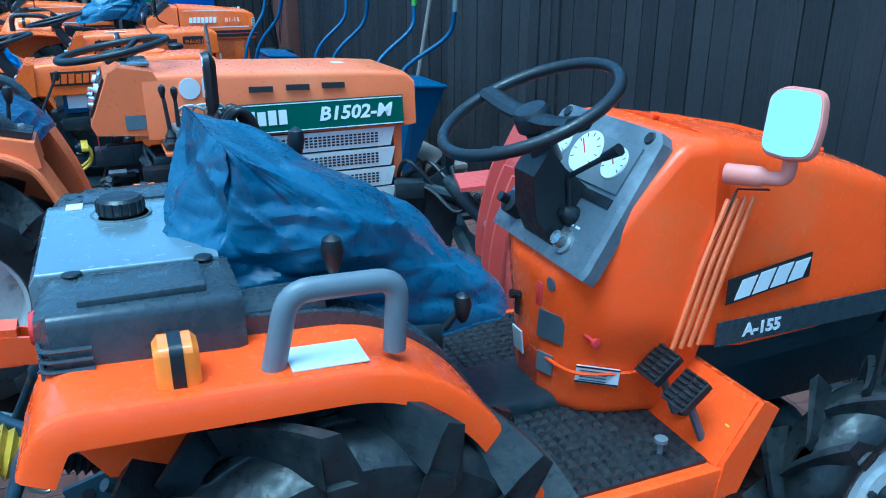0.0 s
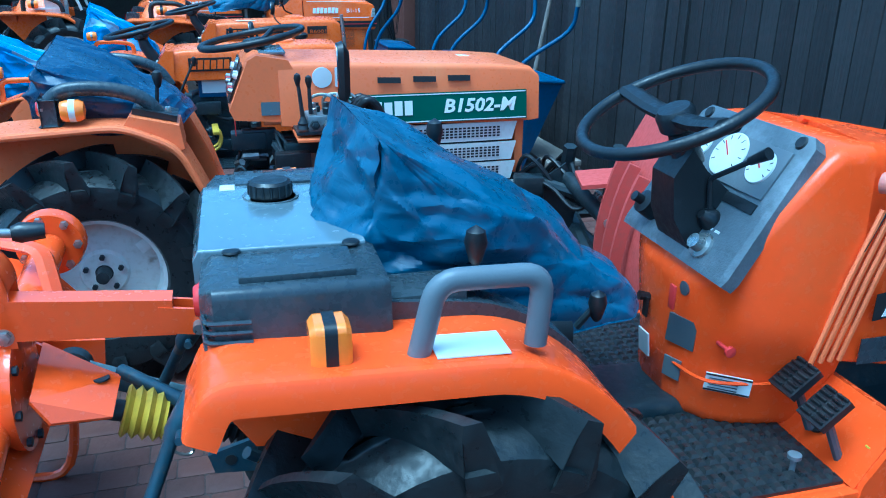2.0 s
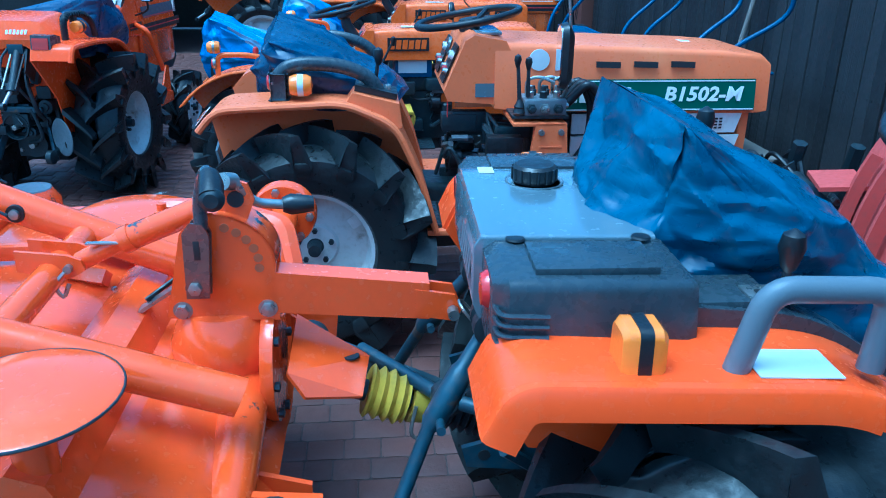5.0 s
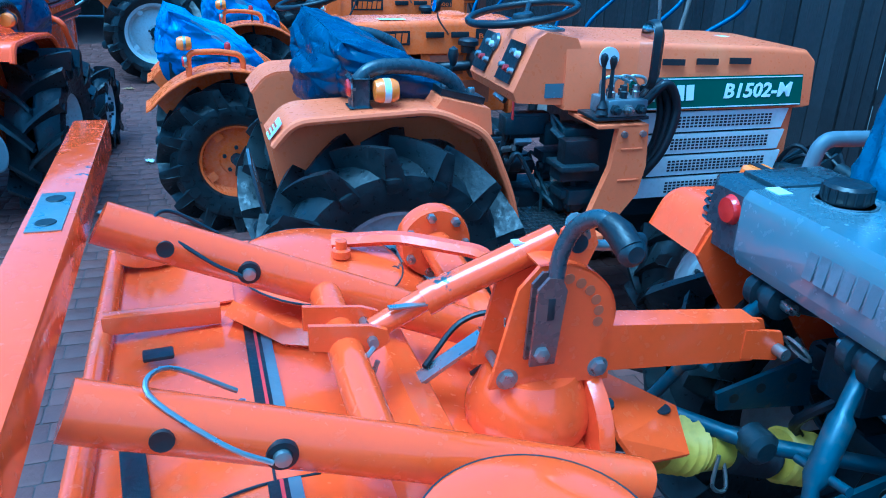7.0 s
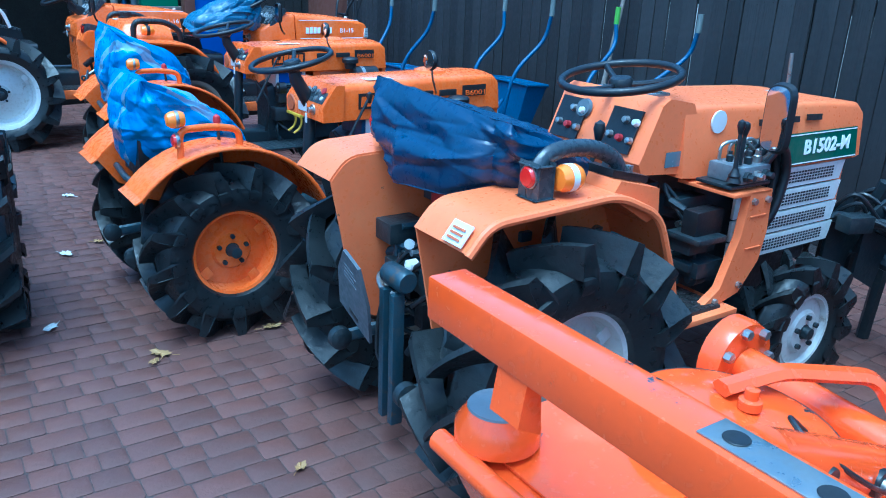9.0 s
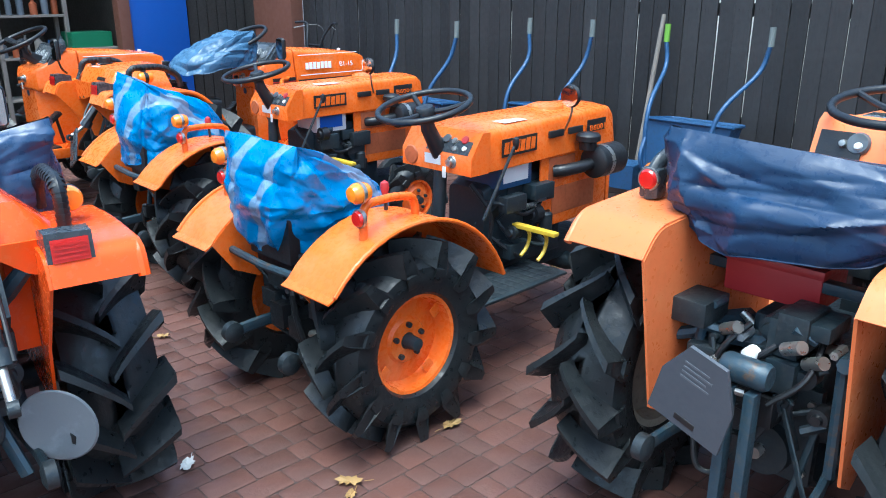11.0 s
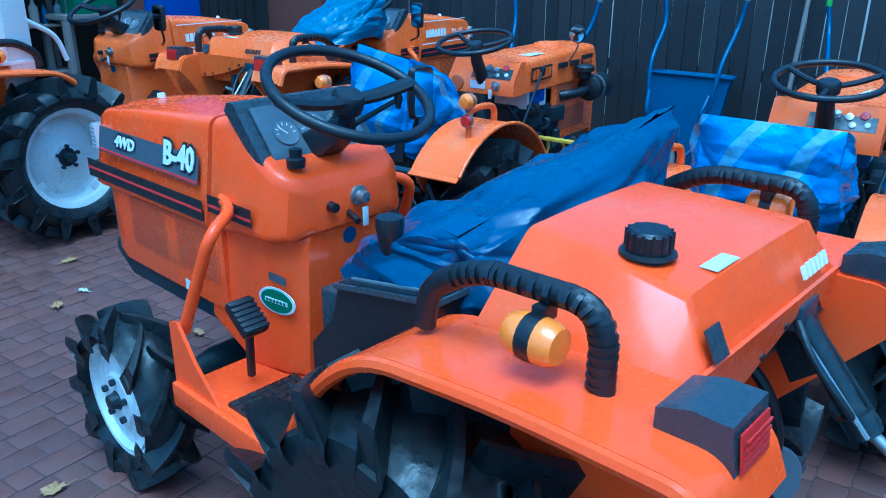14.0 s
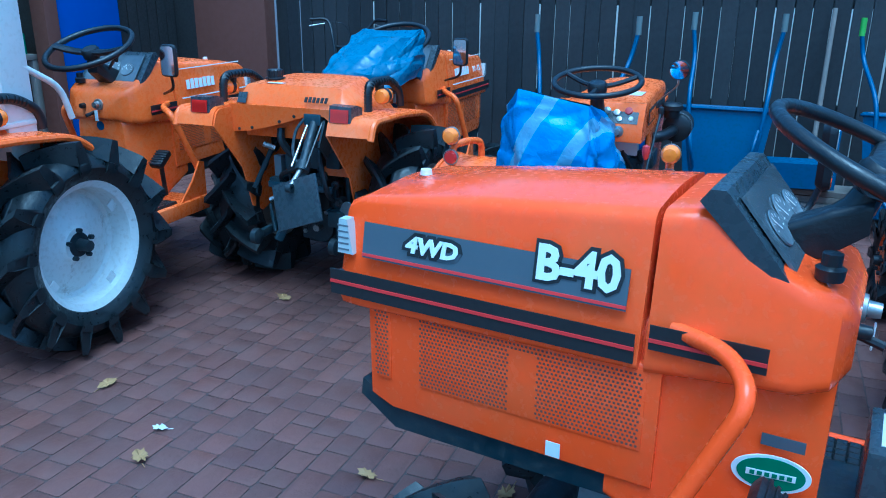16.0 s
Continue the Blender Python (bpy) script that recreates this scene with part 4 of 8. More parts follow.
    part("pump", lathe([(0.05, -0.16), (0.055, -0.12), (0.045, -0.08)], 16, "y", (1.0, 0, 0.56)), ENGINE, t)
    part("oil_filter", lathe([(0.03, 0.0), (0.032, 0.02), (0.032, 0.09), (0.02, 0.1)], 16, "z", (1.03, -0.17, 0.46)), IRON, t)
    for p in (((0.78, -0.14, 0.66), (0.86, -0.17, 0.58), (0.98, -0.17, 0.6), (1.05, -0.14, 0.68)), ((0.72, -0.12, 0.5), (0.8, -0.2, 0.42), (0.9, -0.18, 0.4)), ((0.62, -0.1, 0.74), (0.68, -0.16, 0.6), (0.66, -0.15, 0.42))):
        part("hose", tube(smooth_line(p, 6), 0.009, 8), BLACK, t)
    bat = part("battery", box(0.74, 0.95, -0.15, 0.05, 0.70, 0.83, 0.006), PAPER if v > 6 else BLUEPAINT, t, "battery under the bonnet")
    part("sticker", quad((0.76, -0.153, 0.725), RX, UZ, 0.16, 0.07), BLUEWALL if v > 6 else PAPER, bat)
    for s in (-1, 1):
        sc = part("side_cover", box(1.0, 1.5, s * 0.155 - 0.008, s * 0.155 + 0.008, 0.48, 0.80, 0.02, 3), ORANGE, t, "orange side cover with mesh windows")
        part("mesh_window", box(1.08, 1.40, s * 0.163 - 0.003, s * 0.163 + 0.003, 0.53, 0.655, 0.01), RUSTY, sc, "rusty perforated window")
        part("mesh_window", box(1.05, 1.24, s * 0.163 - 0.003, s * 0.163 + 0.003, 0.69, 0.79, 0.01), RUSTY, sc, "rusty perforated window")
    # bonnet
    bon = part("bonnet", loft([rring(0.60, 0.185, 0.80, 0.955, 0.035, 0.175, crown=0.008), rring(0.68, 0.19, 0.80, 0.965, 0.035, 0.175, crown=0.01), rring(1.45, 0.17, 0.80, 0.975, 0.03, 0.155, crown=0.012), rring(1.52, 0.17, 0.80, 0.97, 0.03, 0.15, crown=0.01), rring(1.555, 0.16, 0.80, 0.945, 0.03, 0.14)]), ORANGE, t, "faded orange bonnet")
    part("fuel_dome", lathe([(0.085, 0.0), (0.08, 0.012), (0.05, 0.022), (0.001, 0.025)], 24, "z", (1.22, 0, 0.978)), ORANGE, bon)
    part("sheet", box(0.78, 0.92, -0.14, 0.02, 0.972, 0.9735, 0), PAPER, bon, "pale label on the bonnet")
    for s in (-1, 1):
        for x in (1.02, 1.16):
            part("vent_slot", box(x, x + 0.1, s * 0.181 - 0.006, s * 0.181 + 0.006, 0.885, 0.915, 0.004), INK, bon)
    bg = part("badge", quad((0.70, -0.1925, 0.85), (1, 0.03, 0), UZ, 0.23, 0.072, 0.003), INK, bon)
    bars("letters", 6, 0.21, 0.05, (0.71, -0.196, 0.861), (1, 0.03, 0), UZ, ORANGE, bg)
    b2 = part("model_plate", quad((1.30, -0.178, 0.875), (1, 0.03, 0), UZ, 0.15, 0.055, 0.003), INK, bon)
    text("model_number", "B6001", 0.026, (1.315, -0.183, 0.88), (1, 0.03, 0), UZ, ORANGE, b2, wide=1.5)
    part("nose_grille", box(1.53, 1.56, -0.15, 0.15, 0.45, 0.82, 0.01), ORANGE, t)
    for y in (-0.09, 0.09):
        part("headlamp", lathe([(0.035, 0.0), (0.05, 0.02), (0.001, 0.03)], 16, "x", (1.555, y, 0.74)), CLEARLENS, t)
    # dashboard
    dash = part("dashboard", prism([(0.52, 0.80), (0.62, 0.80), (0.63, 0.962), (0.585, 0.962), (0.52, 0.87)], -0.195, 0.195, 0.015, 3), ORANGE, t, "orange dashboard with gauges and switches")
    nx, nz = (0.065, 0.092)
    pan = part("gauge_panel", quad((0.527, 0.06, 0.878), (0, -1, 0), (0.065, 0, 0.086), 0.23, 0.085, 0.003), CHARCOAL, dash)
    for i, (y, h, r, m) in enumerate(((0.02, 0.5, 0.014, CHROME), (-0.03, 0.55, 0.018, DIAL), (-0.075, 0.5, 0.014, CHROME), (-0.125, 0.6, 0.016, REDBOX), (-0.09, 0.2, 0.012, CHROME), (-0.14, 0.25, 0.010, WHITE))):
        b = lathe([(0.001, 0.008), (r, 0.006), (r * 1.1, 0)], 16, "z")
        bmesh.ops.transform(b, matrix=frame_of((0.524 + 0.065 * h, y, 0.878 + 0.086 * h), (0, -1, 0), (0.065, 0, 0.086)), verts=b.verts)
        part("gauge", b, m, dash)
    part("round_cover", lathe([(0.001, -0.008), (0.036, -0.006), (0.04, 0.0)], 20, "x", (0.52, 0.14, 0.845)), RUSTY, dash)
    part("key_switch", lathe([(0.001, -0.025), (0.014, -0.024), (0.014, -0.006), (0.024, -0.004), (0.026, 0)], 16, "x", (0.52, -0.09, 0.845)), CHROME, dash)
    part("key_tag", box(0.49, 0.494, -0.085, -0.066, 0.785, 0.83, 0.002), PAPER, dash, "white paper key tag")
    part("sticker", quad((0.5185, 0.06, 0.825), (0, -1, 0), UZ, 0.09, 0.04), PAPER, dash)
    steering(t, 0.46, 0.0, 1.06, 0.182, -13, 3, (0.1, -0.22))
    part("steering_post", cyl((0.52, 0, 0.36), (0.55, 0, 0.82), 0.028), ENGINE, t)
    # air cleaner beside the bonnet
    ac = part("air_cleaner", lathe([(0.06, 0.0), (0.072, 0.008), (0.072, 0.17), (0.064, 0.18), (0.03, 0.185)], 24, "x", (1.24, -0.26, 0.76)), BLACK, t, "black air cleaner with a rain cap")
    part("band", lathe([(0.0735, 0.05), (0.0735, 0.075)], 24, "x", (1.24, -0.26, 0.76)), CHROME, ac)
    part("inlet", tube(smooth_line([(1.28, -0.25, 0.755), (1.2, -0.235, 0.745), (1.12, -0.2, 0.735), (1.09, -0.16, 0.73)], 6), 0.027, 14), BLACK, ac, "black rubber intake hose")
    part("rain_cap", lathe([(0.038, 0.0), (0.04, 0.035), (0.055, 0.04), (0.055, 0.062), (0.045, 0.072), (0.001, 0.08)], 24, "z", (1.24, -0.23, 0.815)), BLACK, ac)
    disc_mirror(t, 1.04, -0.27, 1.07, (1.15, -0.165, 0.90), 0.048)
    # seat pan, levers
    part("seat_pan", loft([rring(-0.24, 0.13, 0.56, 0.66, 0.03), rring(-0.18, 0.15, 0.55, 0.64, 0.03), rring(0.12, 0.15, 0.55, 0.62, 0.03)]), BLACK, t, "black seat under the sheet")
    part("seat_back", loft([rring(-0.27, 0.12, 0.62, 0.80, 0.05), rring(-0.23, 0.12, 0.62, 0.81, 0.05)]), BLACK, t)
    part("seat_support", box(-0.12, 0.1, -0.08, 0.08, 0.46, 0.56, 0.01), ENGINE, t)
    lever(t, (0.02, -0.28, 0.62), (0.0, -0.29, 0.87), 0.016, REDBOX)
    lever(t, (0.58, -0.21, 0.62), (0.73, -0.24, 0.915), 0.015)
    clutter(t, -0.14, (-0.18, 0.18), (0.32, 0.56), 30, int(v * 7))
    clutter(t, 0.80, (-0.19, 0.05), (0.40, 0.72), 26, int(v * 9))
    clutter(t, 1.00, (-0.19, -0.08), (0.45, 0.70), 14, int(v * 3))
    part("hitch_bar", bevel(tube([(-0.28, 0.25, 0.60), (-0.30, 0.0, 0.60), (-0.26, -0.22, 0.585)], 0.014, 8), 0.001, 1), BLUEGREY, t)
    return t


old_tractor(0.463, 4.854, 1.5, "faded orange compact tractor with orange rims and a black air cleaner")
old_tractor(0.71, 6.52, 0, "orange compact tractor with orange rims and a white battery")


# ---- tractor with the green side strip ----
def strip_tractor(u, v):
    t = thing("tractor", u, v, 0, "pale orange compact tractor with a green side strip and white grilles", "tractor", "tractors parked in the yard")
    for s in (-1, 1):
        wheel(t, "rear_wheel", 0.0, s * 0.43, 0.415, 0.435, 0.24, 0.215, 14, RIMWHITE if s < 0 else CREAM, "flat", s, IRON, 0.065)
        wheel(t, "front_wheel", 1.22, s * 0.40, 0.265, 0.285, 0.16, 0.15, 13, RIMWHITE, "flat", s, IRON, 0.03)
    gearcase(t, 0.0, 0.8, 0.14, 0.2, 0.60)
    axle(t, 0, 0.34, 0.415, 0.06)
    axle(t, 1.22, 0.34, 0.265, 0.04)
    part("chassis", box(0.7, 1.62, -0.11, 0.11, 0.27, 0.45, 0.01), ENGINE, t)
    linkage(t, -0.05, 0.2, 0.36, 0.30)
    for s in (-1, 1):
        prof = round_line([Vector((-0.36, 0.845, 0)), Vector((-0.30, 0.915, 0)), Vector((0.12, 0.935, 0)), Vector((0.29, 0.86, 0)), Vector((0.38, 0.66, 0)), Vector((0.43, 0.475, 0))], 0.06, 5)
        prof = [(q.x, q.y) for q in prof]
        y0, y1 = sorted((s * 0.25, s * 0.485))
        f = part("fender", strip(prof, y0, y1, 0.007), FADED, t, "broad flat-topped pale orange mudguard")
        lip = [(x, z - 0.004) for x, z in prof]
        part("rolled_edge", tube([(x, s * 0.485, z) for x, z in lip], 0.012, 8), FADED, f)
        inner = prof + [(0.40, 0.47), (0.2, 0.5), (-0.1, 0.42), (-0.2, 0.36), (-0.27, 0.40)]
        part("inner_skirt", prism(inner, s * 0.247, s * 0.255, 0), FADED, f)
        part("rib", box(-0.16, 0.1, s * 0.245 - 0.006, s * 0.245 + 0.006, 0.62, 0.68, 0.006), FADED, f)
        # moulded black grab handle with lamps
        hp = smooth_line([(-0.1, s * 0.40, 0.935), (-0.1, s * 0.40, 1.0), (-0.04, s * 0.395, 1.045), (0.1, s * 0.38, 1.04), (0.2, s * 0.375, 1.0), (0.25, s * 0.37, 0.93)], 6)
        part("grab_handle", tube(hp, 0.02, 10, 1.2), CHARCOAL, t, "black moulded grab handle")
        part("lamp_block", box(-0.12, -0.07, s * 0.37, s * 0.43, 0.935, 1.02, 0.01), CHARCOAL, t)
        reflector(t, -0.122, s * 0.40, 0.99, 0.028)
        part("indicator_lamp", lathe([(0.001, -0.04), (0.03, -0.036), (0.036, -0.02), (0.036, 0.02), (0.028, 0.035), (0.001, 0.04)], 20, "x", (-0.02, s * 0.435, 0.985)), AMBER, t, "amber indicator lamp")
        part("lamp_band", lathe([(0.037, -0.01), (0.037, 0.01)], 20, "x", (-0.02, s * 0.435, 0.985)), PAPER, t)
    st = part("round_corner_label", quad((-0.368, -0.385, 0.858), (0, -1, 0), (0.62, 0, 0.76), 0.08, 0.06, 0.003), PAPER, t, "white fender label with faint print")
    for i in range(3):
        part("print", quad((-0.366 + i * 0.009, -0.40, 0.870 + i * 0.0105), (0, -1, 0), (0.62, 0, 0.76), 0.05, 0.006, 0.002), RUSTY, st)
    # right-hand control console on the mudguard
    con = part("side_console", prism([(0.12, 0.92), (0.15, 0.962), (0.305, 0.925), (0.315, 0.845), (0.27, 0.83)], -0.46, -0.27, 0.006), FADED, t, "pale orange console with switch plate")
    part("switch_plate", quad((0.155, -0.42, 0.963), (1, 0, -0.23), (0, 1, 0), 0.145, 0.14, 0.02), BLACK, con)
    for i in range(3):
        part("switch", box(0.17 + i * 0.045, 0.19 + i * 0.045, -0.38, -0.36, 0.967 - i * 0.011, 0.997 - i * 0.011, 0.004), CHROME, con)
    lever(t, (0.22, -0.26, 0.9), (0.24, -0.27, 1.06), 0.018)
    # step and front shield
    stp = part("footplate", box(0.40, 0.74, -0.48, -0.15, 0.455, 0.475, 0.004), FADED, t, "pale orange step with a rubber mat")
    part("rubber_mat", studded(0.43, 0.69, -0.45, -0.18, 0.483, 11, 9), MATRUB, stp)
    sh = part("leg_shield", prism([(0.62, 0.455), (0.80, 0.50), (0.88, 0.60), (0.90, 0.70), (0.89, 0.845), (0.78, 0.845), (0.765, 0.70), (0.70, 0.53), (0.62, 0.48)], -0.43, -0.40, 0.006), FADED, t, "pale orange leg shield plate")
    part("shield_rib", box(0.795, 0.875, -0.434, -0.428, 0.65, 0.656, 0.002), FADED, sh)
    part("shield_rib", box(0.795, 0.875, -0.434, -0.428, 0.76, 0.766, 0.002), FADED, sh)
    part("shield_top", box(0.70, 0.89, -0.43, -0.2, 0.835, 0.847, 0.003), FADED, sh)
    for p in ((0.80, 0.815), (0.87, 0.815), (0.68, 0.49), (0.79, 0.53)):
        part("bolt", lathe([(0.001, -0.012), (0.011, -0.011), (0.012, 0)], 8, "y", (p[0], -0.43, p[1])), CHROME, sh)
    part("pedal", box(0.60, 0.74, -0.40, -0.26, 0.68, 0.70, 0.006), IRON, t)
    part("pedal_arm", tube([(0.66, -0.33, 0.69), (0.72, -0.3, 0.5)], 0.012, 8), IRON, t)
    fl = part("left_footplate", box(0.40, 0.85, 0.15, 0.48, 0.455, 0.475, 0.004), FADED, t)
    # hydraulic spool valves
    sv = part("spool_valve", box(0.74, 0.89, -0.41, -0.28, 0.868, 0.925, 0.008), DASHGREY, t, "grey hydraulic spool valve with levers and pipes")
    for i in range(3):
        x = 0.765 + i * 0.047
        part("spool", lathe([(0.013, 0), (0.014, 0.022), (0.010, 0.026), (0.010, 0.042), (0.006, 0.045)], 10, "z", (x, -0.375, 0.925)), (CHROME, IRON, CHROME)[i], sv)
        part("spool", lathe([(0.011, 0), (0.012, 0.02), (0.007, 0.024), (0.007, 0.034)], 10, "z", (x + 0.02, -0.325, 0.925)), IRON, sv)
        part("pipe", tube(smooth_line([(x, -0.30, 0.925), (x + 0.004, -0.30, 0.972), (x + 0.05, -0.31, 0.985), (x + 0.10, -0.32, 0.965 - i * 0.012)], 5), 0.006, 8), CHROME, sv)
        part("spool_end", lathe([(0.001, -0.034), (0.011, -0.032), (0.012, -0.014), (0.017, -0.013), (0.018, 0)], 6, "y", (x, -0.41, 0.895)), (IRON, CHROME, IRON)[i], sv)
        part("nut", lathe([(0.001, 0.012), (0.010, 0.011), (0.012, 0.0)], 6, "x", (0.89, -0.30 - i * 0.04, 0.90)), CHROME, sv)
    part("lever_gaiter", lathe([(0.024, 0.0), (0.018, 0.014), (0.02, 0.02), (0.013, 0.032), (0.008, 0.045)], 14, "z", (0.725, -0.395, 0.88)), BLACK, sv)
    part("bracket", box(0.70, 0.90, -0.41, -0.27, 0.857, 0.868, 0.003), IRON, sv)
    for i in range(3):
        part("hose", tube(smooth_line([(0.895, -0.30 - i * 0.035, 0.90), (0.95 + i * 0.01, -0.31 - i * 0.035, 0.97), (1.0 + i * 0.012, -0.32 - i * 0.03, 0.88), (0.99, -0.32 - i * 0.03, 0.74), (0.93, -0.3 - i * 0.03, 0.64)], 6), 0.016, 10), BLACK, sv, "ribbed black hydraulic hose")
    lever(t, (0.725, -0.395, 0.915), (0.712, -0.40, 1.06), 0.013)
    lever(t, (0.755, -0.385, 0.93), (0.752, -0.39, 1.05), 0.013)
    # bonnet and grille
    bon = part("bonnet", loft([rring(0.66, 0.25, 0.86, 1.09, 0.025, 0.222, crown=0.005), rring(0.78, 0.255, 0.85, 1.09, 0.025, 0.222, crown=0.006), rring(1.50, 0.262, 0.84, 1.065, 0.022, 0.232, crown=0.006), rring(1.66, 0.262, 0.84, 1.052, 0.022, 0.235), rring(1.695, 0.258, 0.845, 1.02, 0.02, 0.24)]), FADED, t, "long pale orange bonnet")
    for x in (1.03, 1.17, 1.31):
        part("vent_slot", quad((x, -0.2445, 1.008), (1, -0.01, -0.03), (0.0, 0.13, 1), 0.09, 0.022, 0.006), INK, bon)
    sg = part("side_strip", quad((0.90, -0.2685, 0.853), (1, -0.008, 0), (0, 0.14, 1), 0.735, 0.115, 0.004), GREENSIGN, bon, "dark green side strip with white letters")
    for h in (0.004, 0.106):
        part("stripe", quad((0.90, -0.2738 + h * 0.14, 0.853 + h), (1, -0.008, 0), (0, 0.14, 1), 0.73, 0.004, 0.001), LETTER, sg)
    text("model_number", "B1502-M", 0.052, (1.285, -0.272, 0.89), (1, -0.008, 0), (0, 0.14, 1), LETTER, sg, shear=0.2, wide=1.12, bold=0.002)
    bars("word_mark", 6, 0.24, 0.055, (0.93, -0.2705, 0.885), (1, -0.008, 0), (0, 0.14, 1), LETTER, sg, 0.0)
    part("bonnet_scoop", loft([rring(1.42, 0.03, 1.06, 1.075, 0.008), rring(1.5, 0.02, 1.05, 1.07, 0.008)]), PAPER, bon)
    for s in (-1, 1):
        for i in range(4):
            z = 0.517 + i * 0.083
            g = bmesh.new()
            add(g, prism([(0.95, z), (1.58, z), (1.60, z + 0.074), (0.95, z + 0.074)], min(s * 0.262, s * 0.25), max(s * 0.262, s * 0.25), 0.004))
            gp = part("grille_panel", g, WHITE, t, "white slotted side grille")
            if s < 0:
                first = None
                for r_ in range(4):
                    for k in range(24):
                        at = (1.10 + k * 0.018, s * 0.2635, z + 0.016 + r_ * 0.0115)
                        if first is None:
                            first = part("slot", quad((0, 0, 0), (1, 0, 0), (0, 0, 1), 0.012, 0.007, 0.001), INK, gp)
                            first.location = at
                        else:
                            o = new("slot", first.data)
                            o.parent, o.location = gp, at
    part("front_grille", box(1.60, 1.64, -0.24, 0.24, 0.56, 0.85, 0.01), FADED, t)
    part("engine", box(0.8, 1.55, -0.2, 0.2, 0.42, 0.85, 0.02), ENGINE, t, "dark engine block")
    # dashboard
    dash = part("dashboard", prism([(0.475, 0.92), (0.49, 0.885), (0.70, 0.87), (0.72, 1.06), (0.70, 1.10), (0.585, 1.12), (0.552, 1.10)], -0.225, 0.225, 0.02, 3), FADED, t, "pale orange dashboard with black switch panels")
    for y0 in (-0.19, 0.055):
        pan = part("switch_panel", quad((0.479, y0 + 0.15, 0.94), (0, -1, 0), (0.085, 0, 0.20), 0.13, 0.145, 0.006), BLACK, dash)
        for k in range(5):
            yy, hh = y0 + 0.03 + (k % 3) * 0.045, (0.3, 0.32, 0.35, 0.7, 0.72)[k]
            b = lathe([(0.001, 0.018), (0.01, 0.016), (0.014, 0.0)], 12, "z")
            bmesh.ops.transform(b, matrix=frame_of((0.476 + 0.06 * hh - 0.004, yy, 0.94 + 0.14 * hh), (0, -1, 0), (0.075, 0, 0.215)), verts=b.verts)
            part("switch", b, (CHROME, REDBOX, CHROME, PAPER, CHROME)[k], dash)
    b = lathe([(0.001, 0.012), (0.03, 0.01), (0.036, 0.0)], 20, "z")
    bmesh.ops.transform(b, matrix=frame_of((0.522, 0.09, 1.045), (0, -1, 0), (0.075, 0, 0.215)), verts=b.verts)
    part("gauge", b, DIAL, dash)
    part("plate", quad((0.59, -0.2285, 0.90), RX, UZ, 0.10, 0.05), GREYMET, dash, "grey type plate")
    part("key_tag", box(0.49, 0.494, -0.2, -0.185, 0.82, 0.885, 0.002), REDLINE, dash, "red key tag")
    part("clip_board", box(0.60, 0.70, -0.12, 0.12, 1.108, 1.12, 0.004), GREYMET, dash)
    part("round_label", lathe([(0.001, -0.001), (0.038, 0.0), (0.038, 0.006)], 24, "y", (0.82, -0.2395, 1.035)), PAPER, bon)
    steering(t, 0.585, 0.0, 1.16, 0.196, -10, 3, (0.02, -0.14), r=0.0135)
    # mirror on a stalk
    m = part("mirror", loft([rring(-0.012, 0.046, -0.105, 0.105, 0.044, n=7, rb=0.044), rring(0.008, 0.052, -0.112, 0.112, 0.05, n=7, rb=0.05), rring(0.03, 0.03, -0.08, 0.08, 0.028, n=7, rb=0.028)]), BLACK, t, "tall oval mirror on a stalk")
    part("glass", loft([rring(-0.016, 0.041, -0.10, 0.10, 0.039, n=7, rb=0.039), rring(-0.0125, 0.041, -0.10, 0.10, 0.039, n=7, rb=0.039)]), MIRROR, m)
    part("stalk", tube(smooth_line([(0.02, 0, -0.07), (0.02, 0.03, -0.13), (0.02, 0.09, -0.16)], 4), 0.007, 8), CHROME, m)
    part("stalk", tube([(0.02, 0, 0.09), (0.01, 0.0, 0.20)], 0.006, 8), CHROME, m)
    m.matrix_local = pose(0.862, -0.42, 1.075, 0, 0, -2)
    clutter(t, -0.12, (-0.2, 0.22), (0.42, 0.72), 42, 5)
    clutter(t, 0.70, (-0.34, -0.08), (0.52, 0.80), 26, 9)
    clutter(t, 0.56, (-0.22, 0.1), (0.50, 0.84), 22, 14)
    # rear: beam, box, drawbar, leaning plate, cables
    part("cross_beam", box(-0.02, 0.02, -0.27, 0.27, 0.755, 0.785, 0.004), BLUEGREY, t, "blue-grey cross beam")
    part("swing_lever", bevel(tube([(-0.1, 0.02, 0.62), (-0.12, 0.2, 0.60), (-0.16, 0.28, 0.575)], [0.03, 0.02, 0.018], 8), 0.002, 1), BLUEGREY, t)
    for y in (-0.03, 0.03):
        part("drawbar_post", box(-0.30, -0.26, y - 0.014, y + 0.014, 0.12, 0.56, 0.004), BLUEGREY, t)
    part("top_link_pin", lathe([(0.03, -0.06), (0.036, -0.05), (0.036, 0.05), (0.03, 0.06)], 16, "y", (-0.26, 0, 0.60)), BLUEGREY, t)
    for i, p in enumerate((((-0.15, 0.05, 0.68), (-0.2, 0.1, 0.6), (-0.25, 0.12, 0.45), (-0.27, 0.1, 0.3), (-0.25, 0.04, 0.28)), ((-0.12, -0.08, 0.7), (-0.2, 0.0, 0.62), (-0.22, 0.1, 0.5), (-0.24, 0.08, 0.36)), ((-0.1, -0.12, 0.7), (-0.2, -0.12, 0.6), (-0.24, -0.05, 0.52)))):
        part("cable", tube(smooth_line(p, 6), 0.008, 8), BLACK, t)
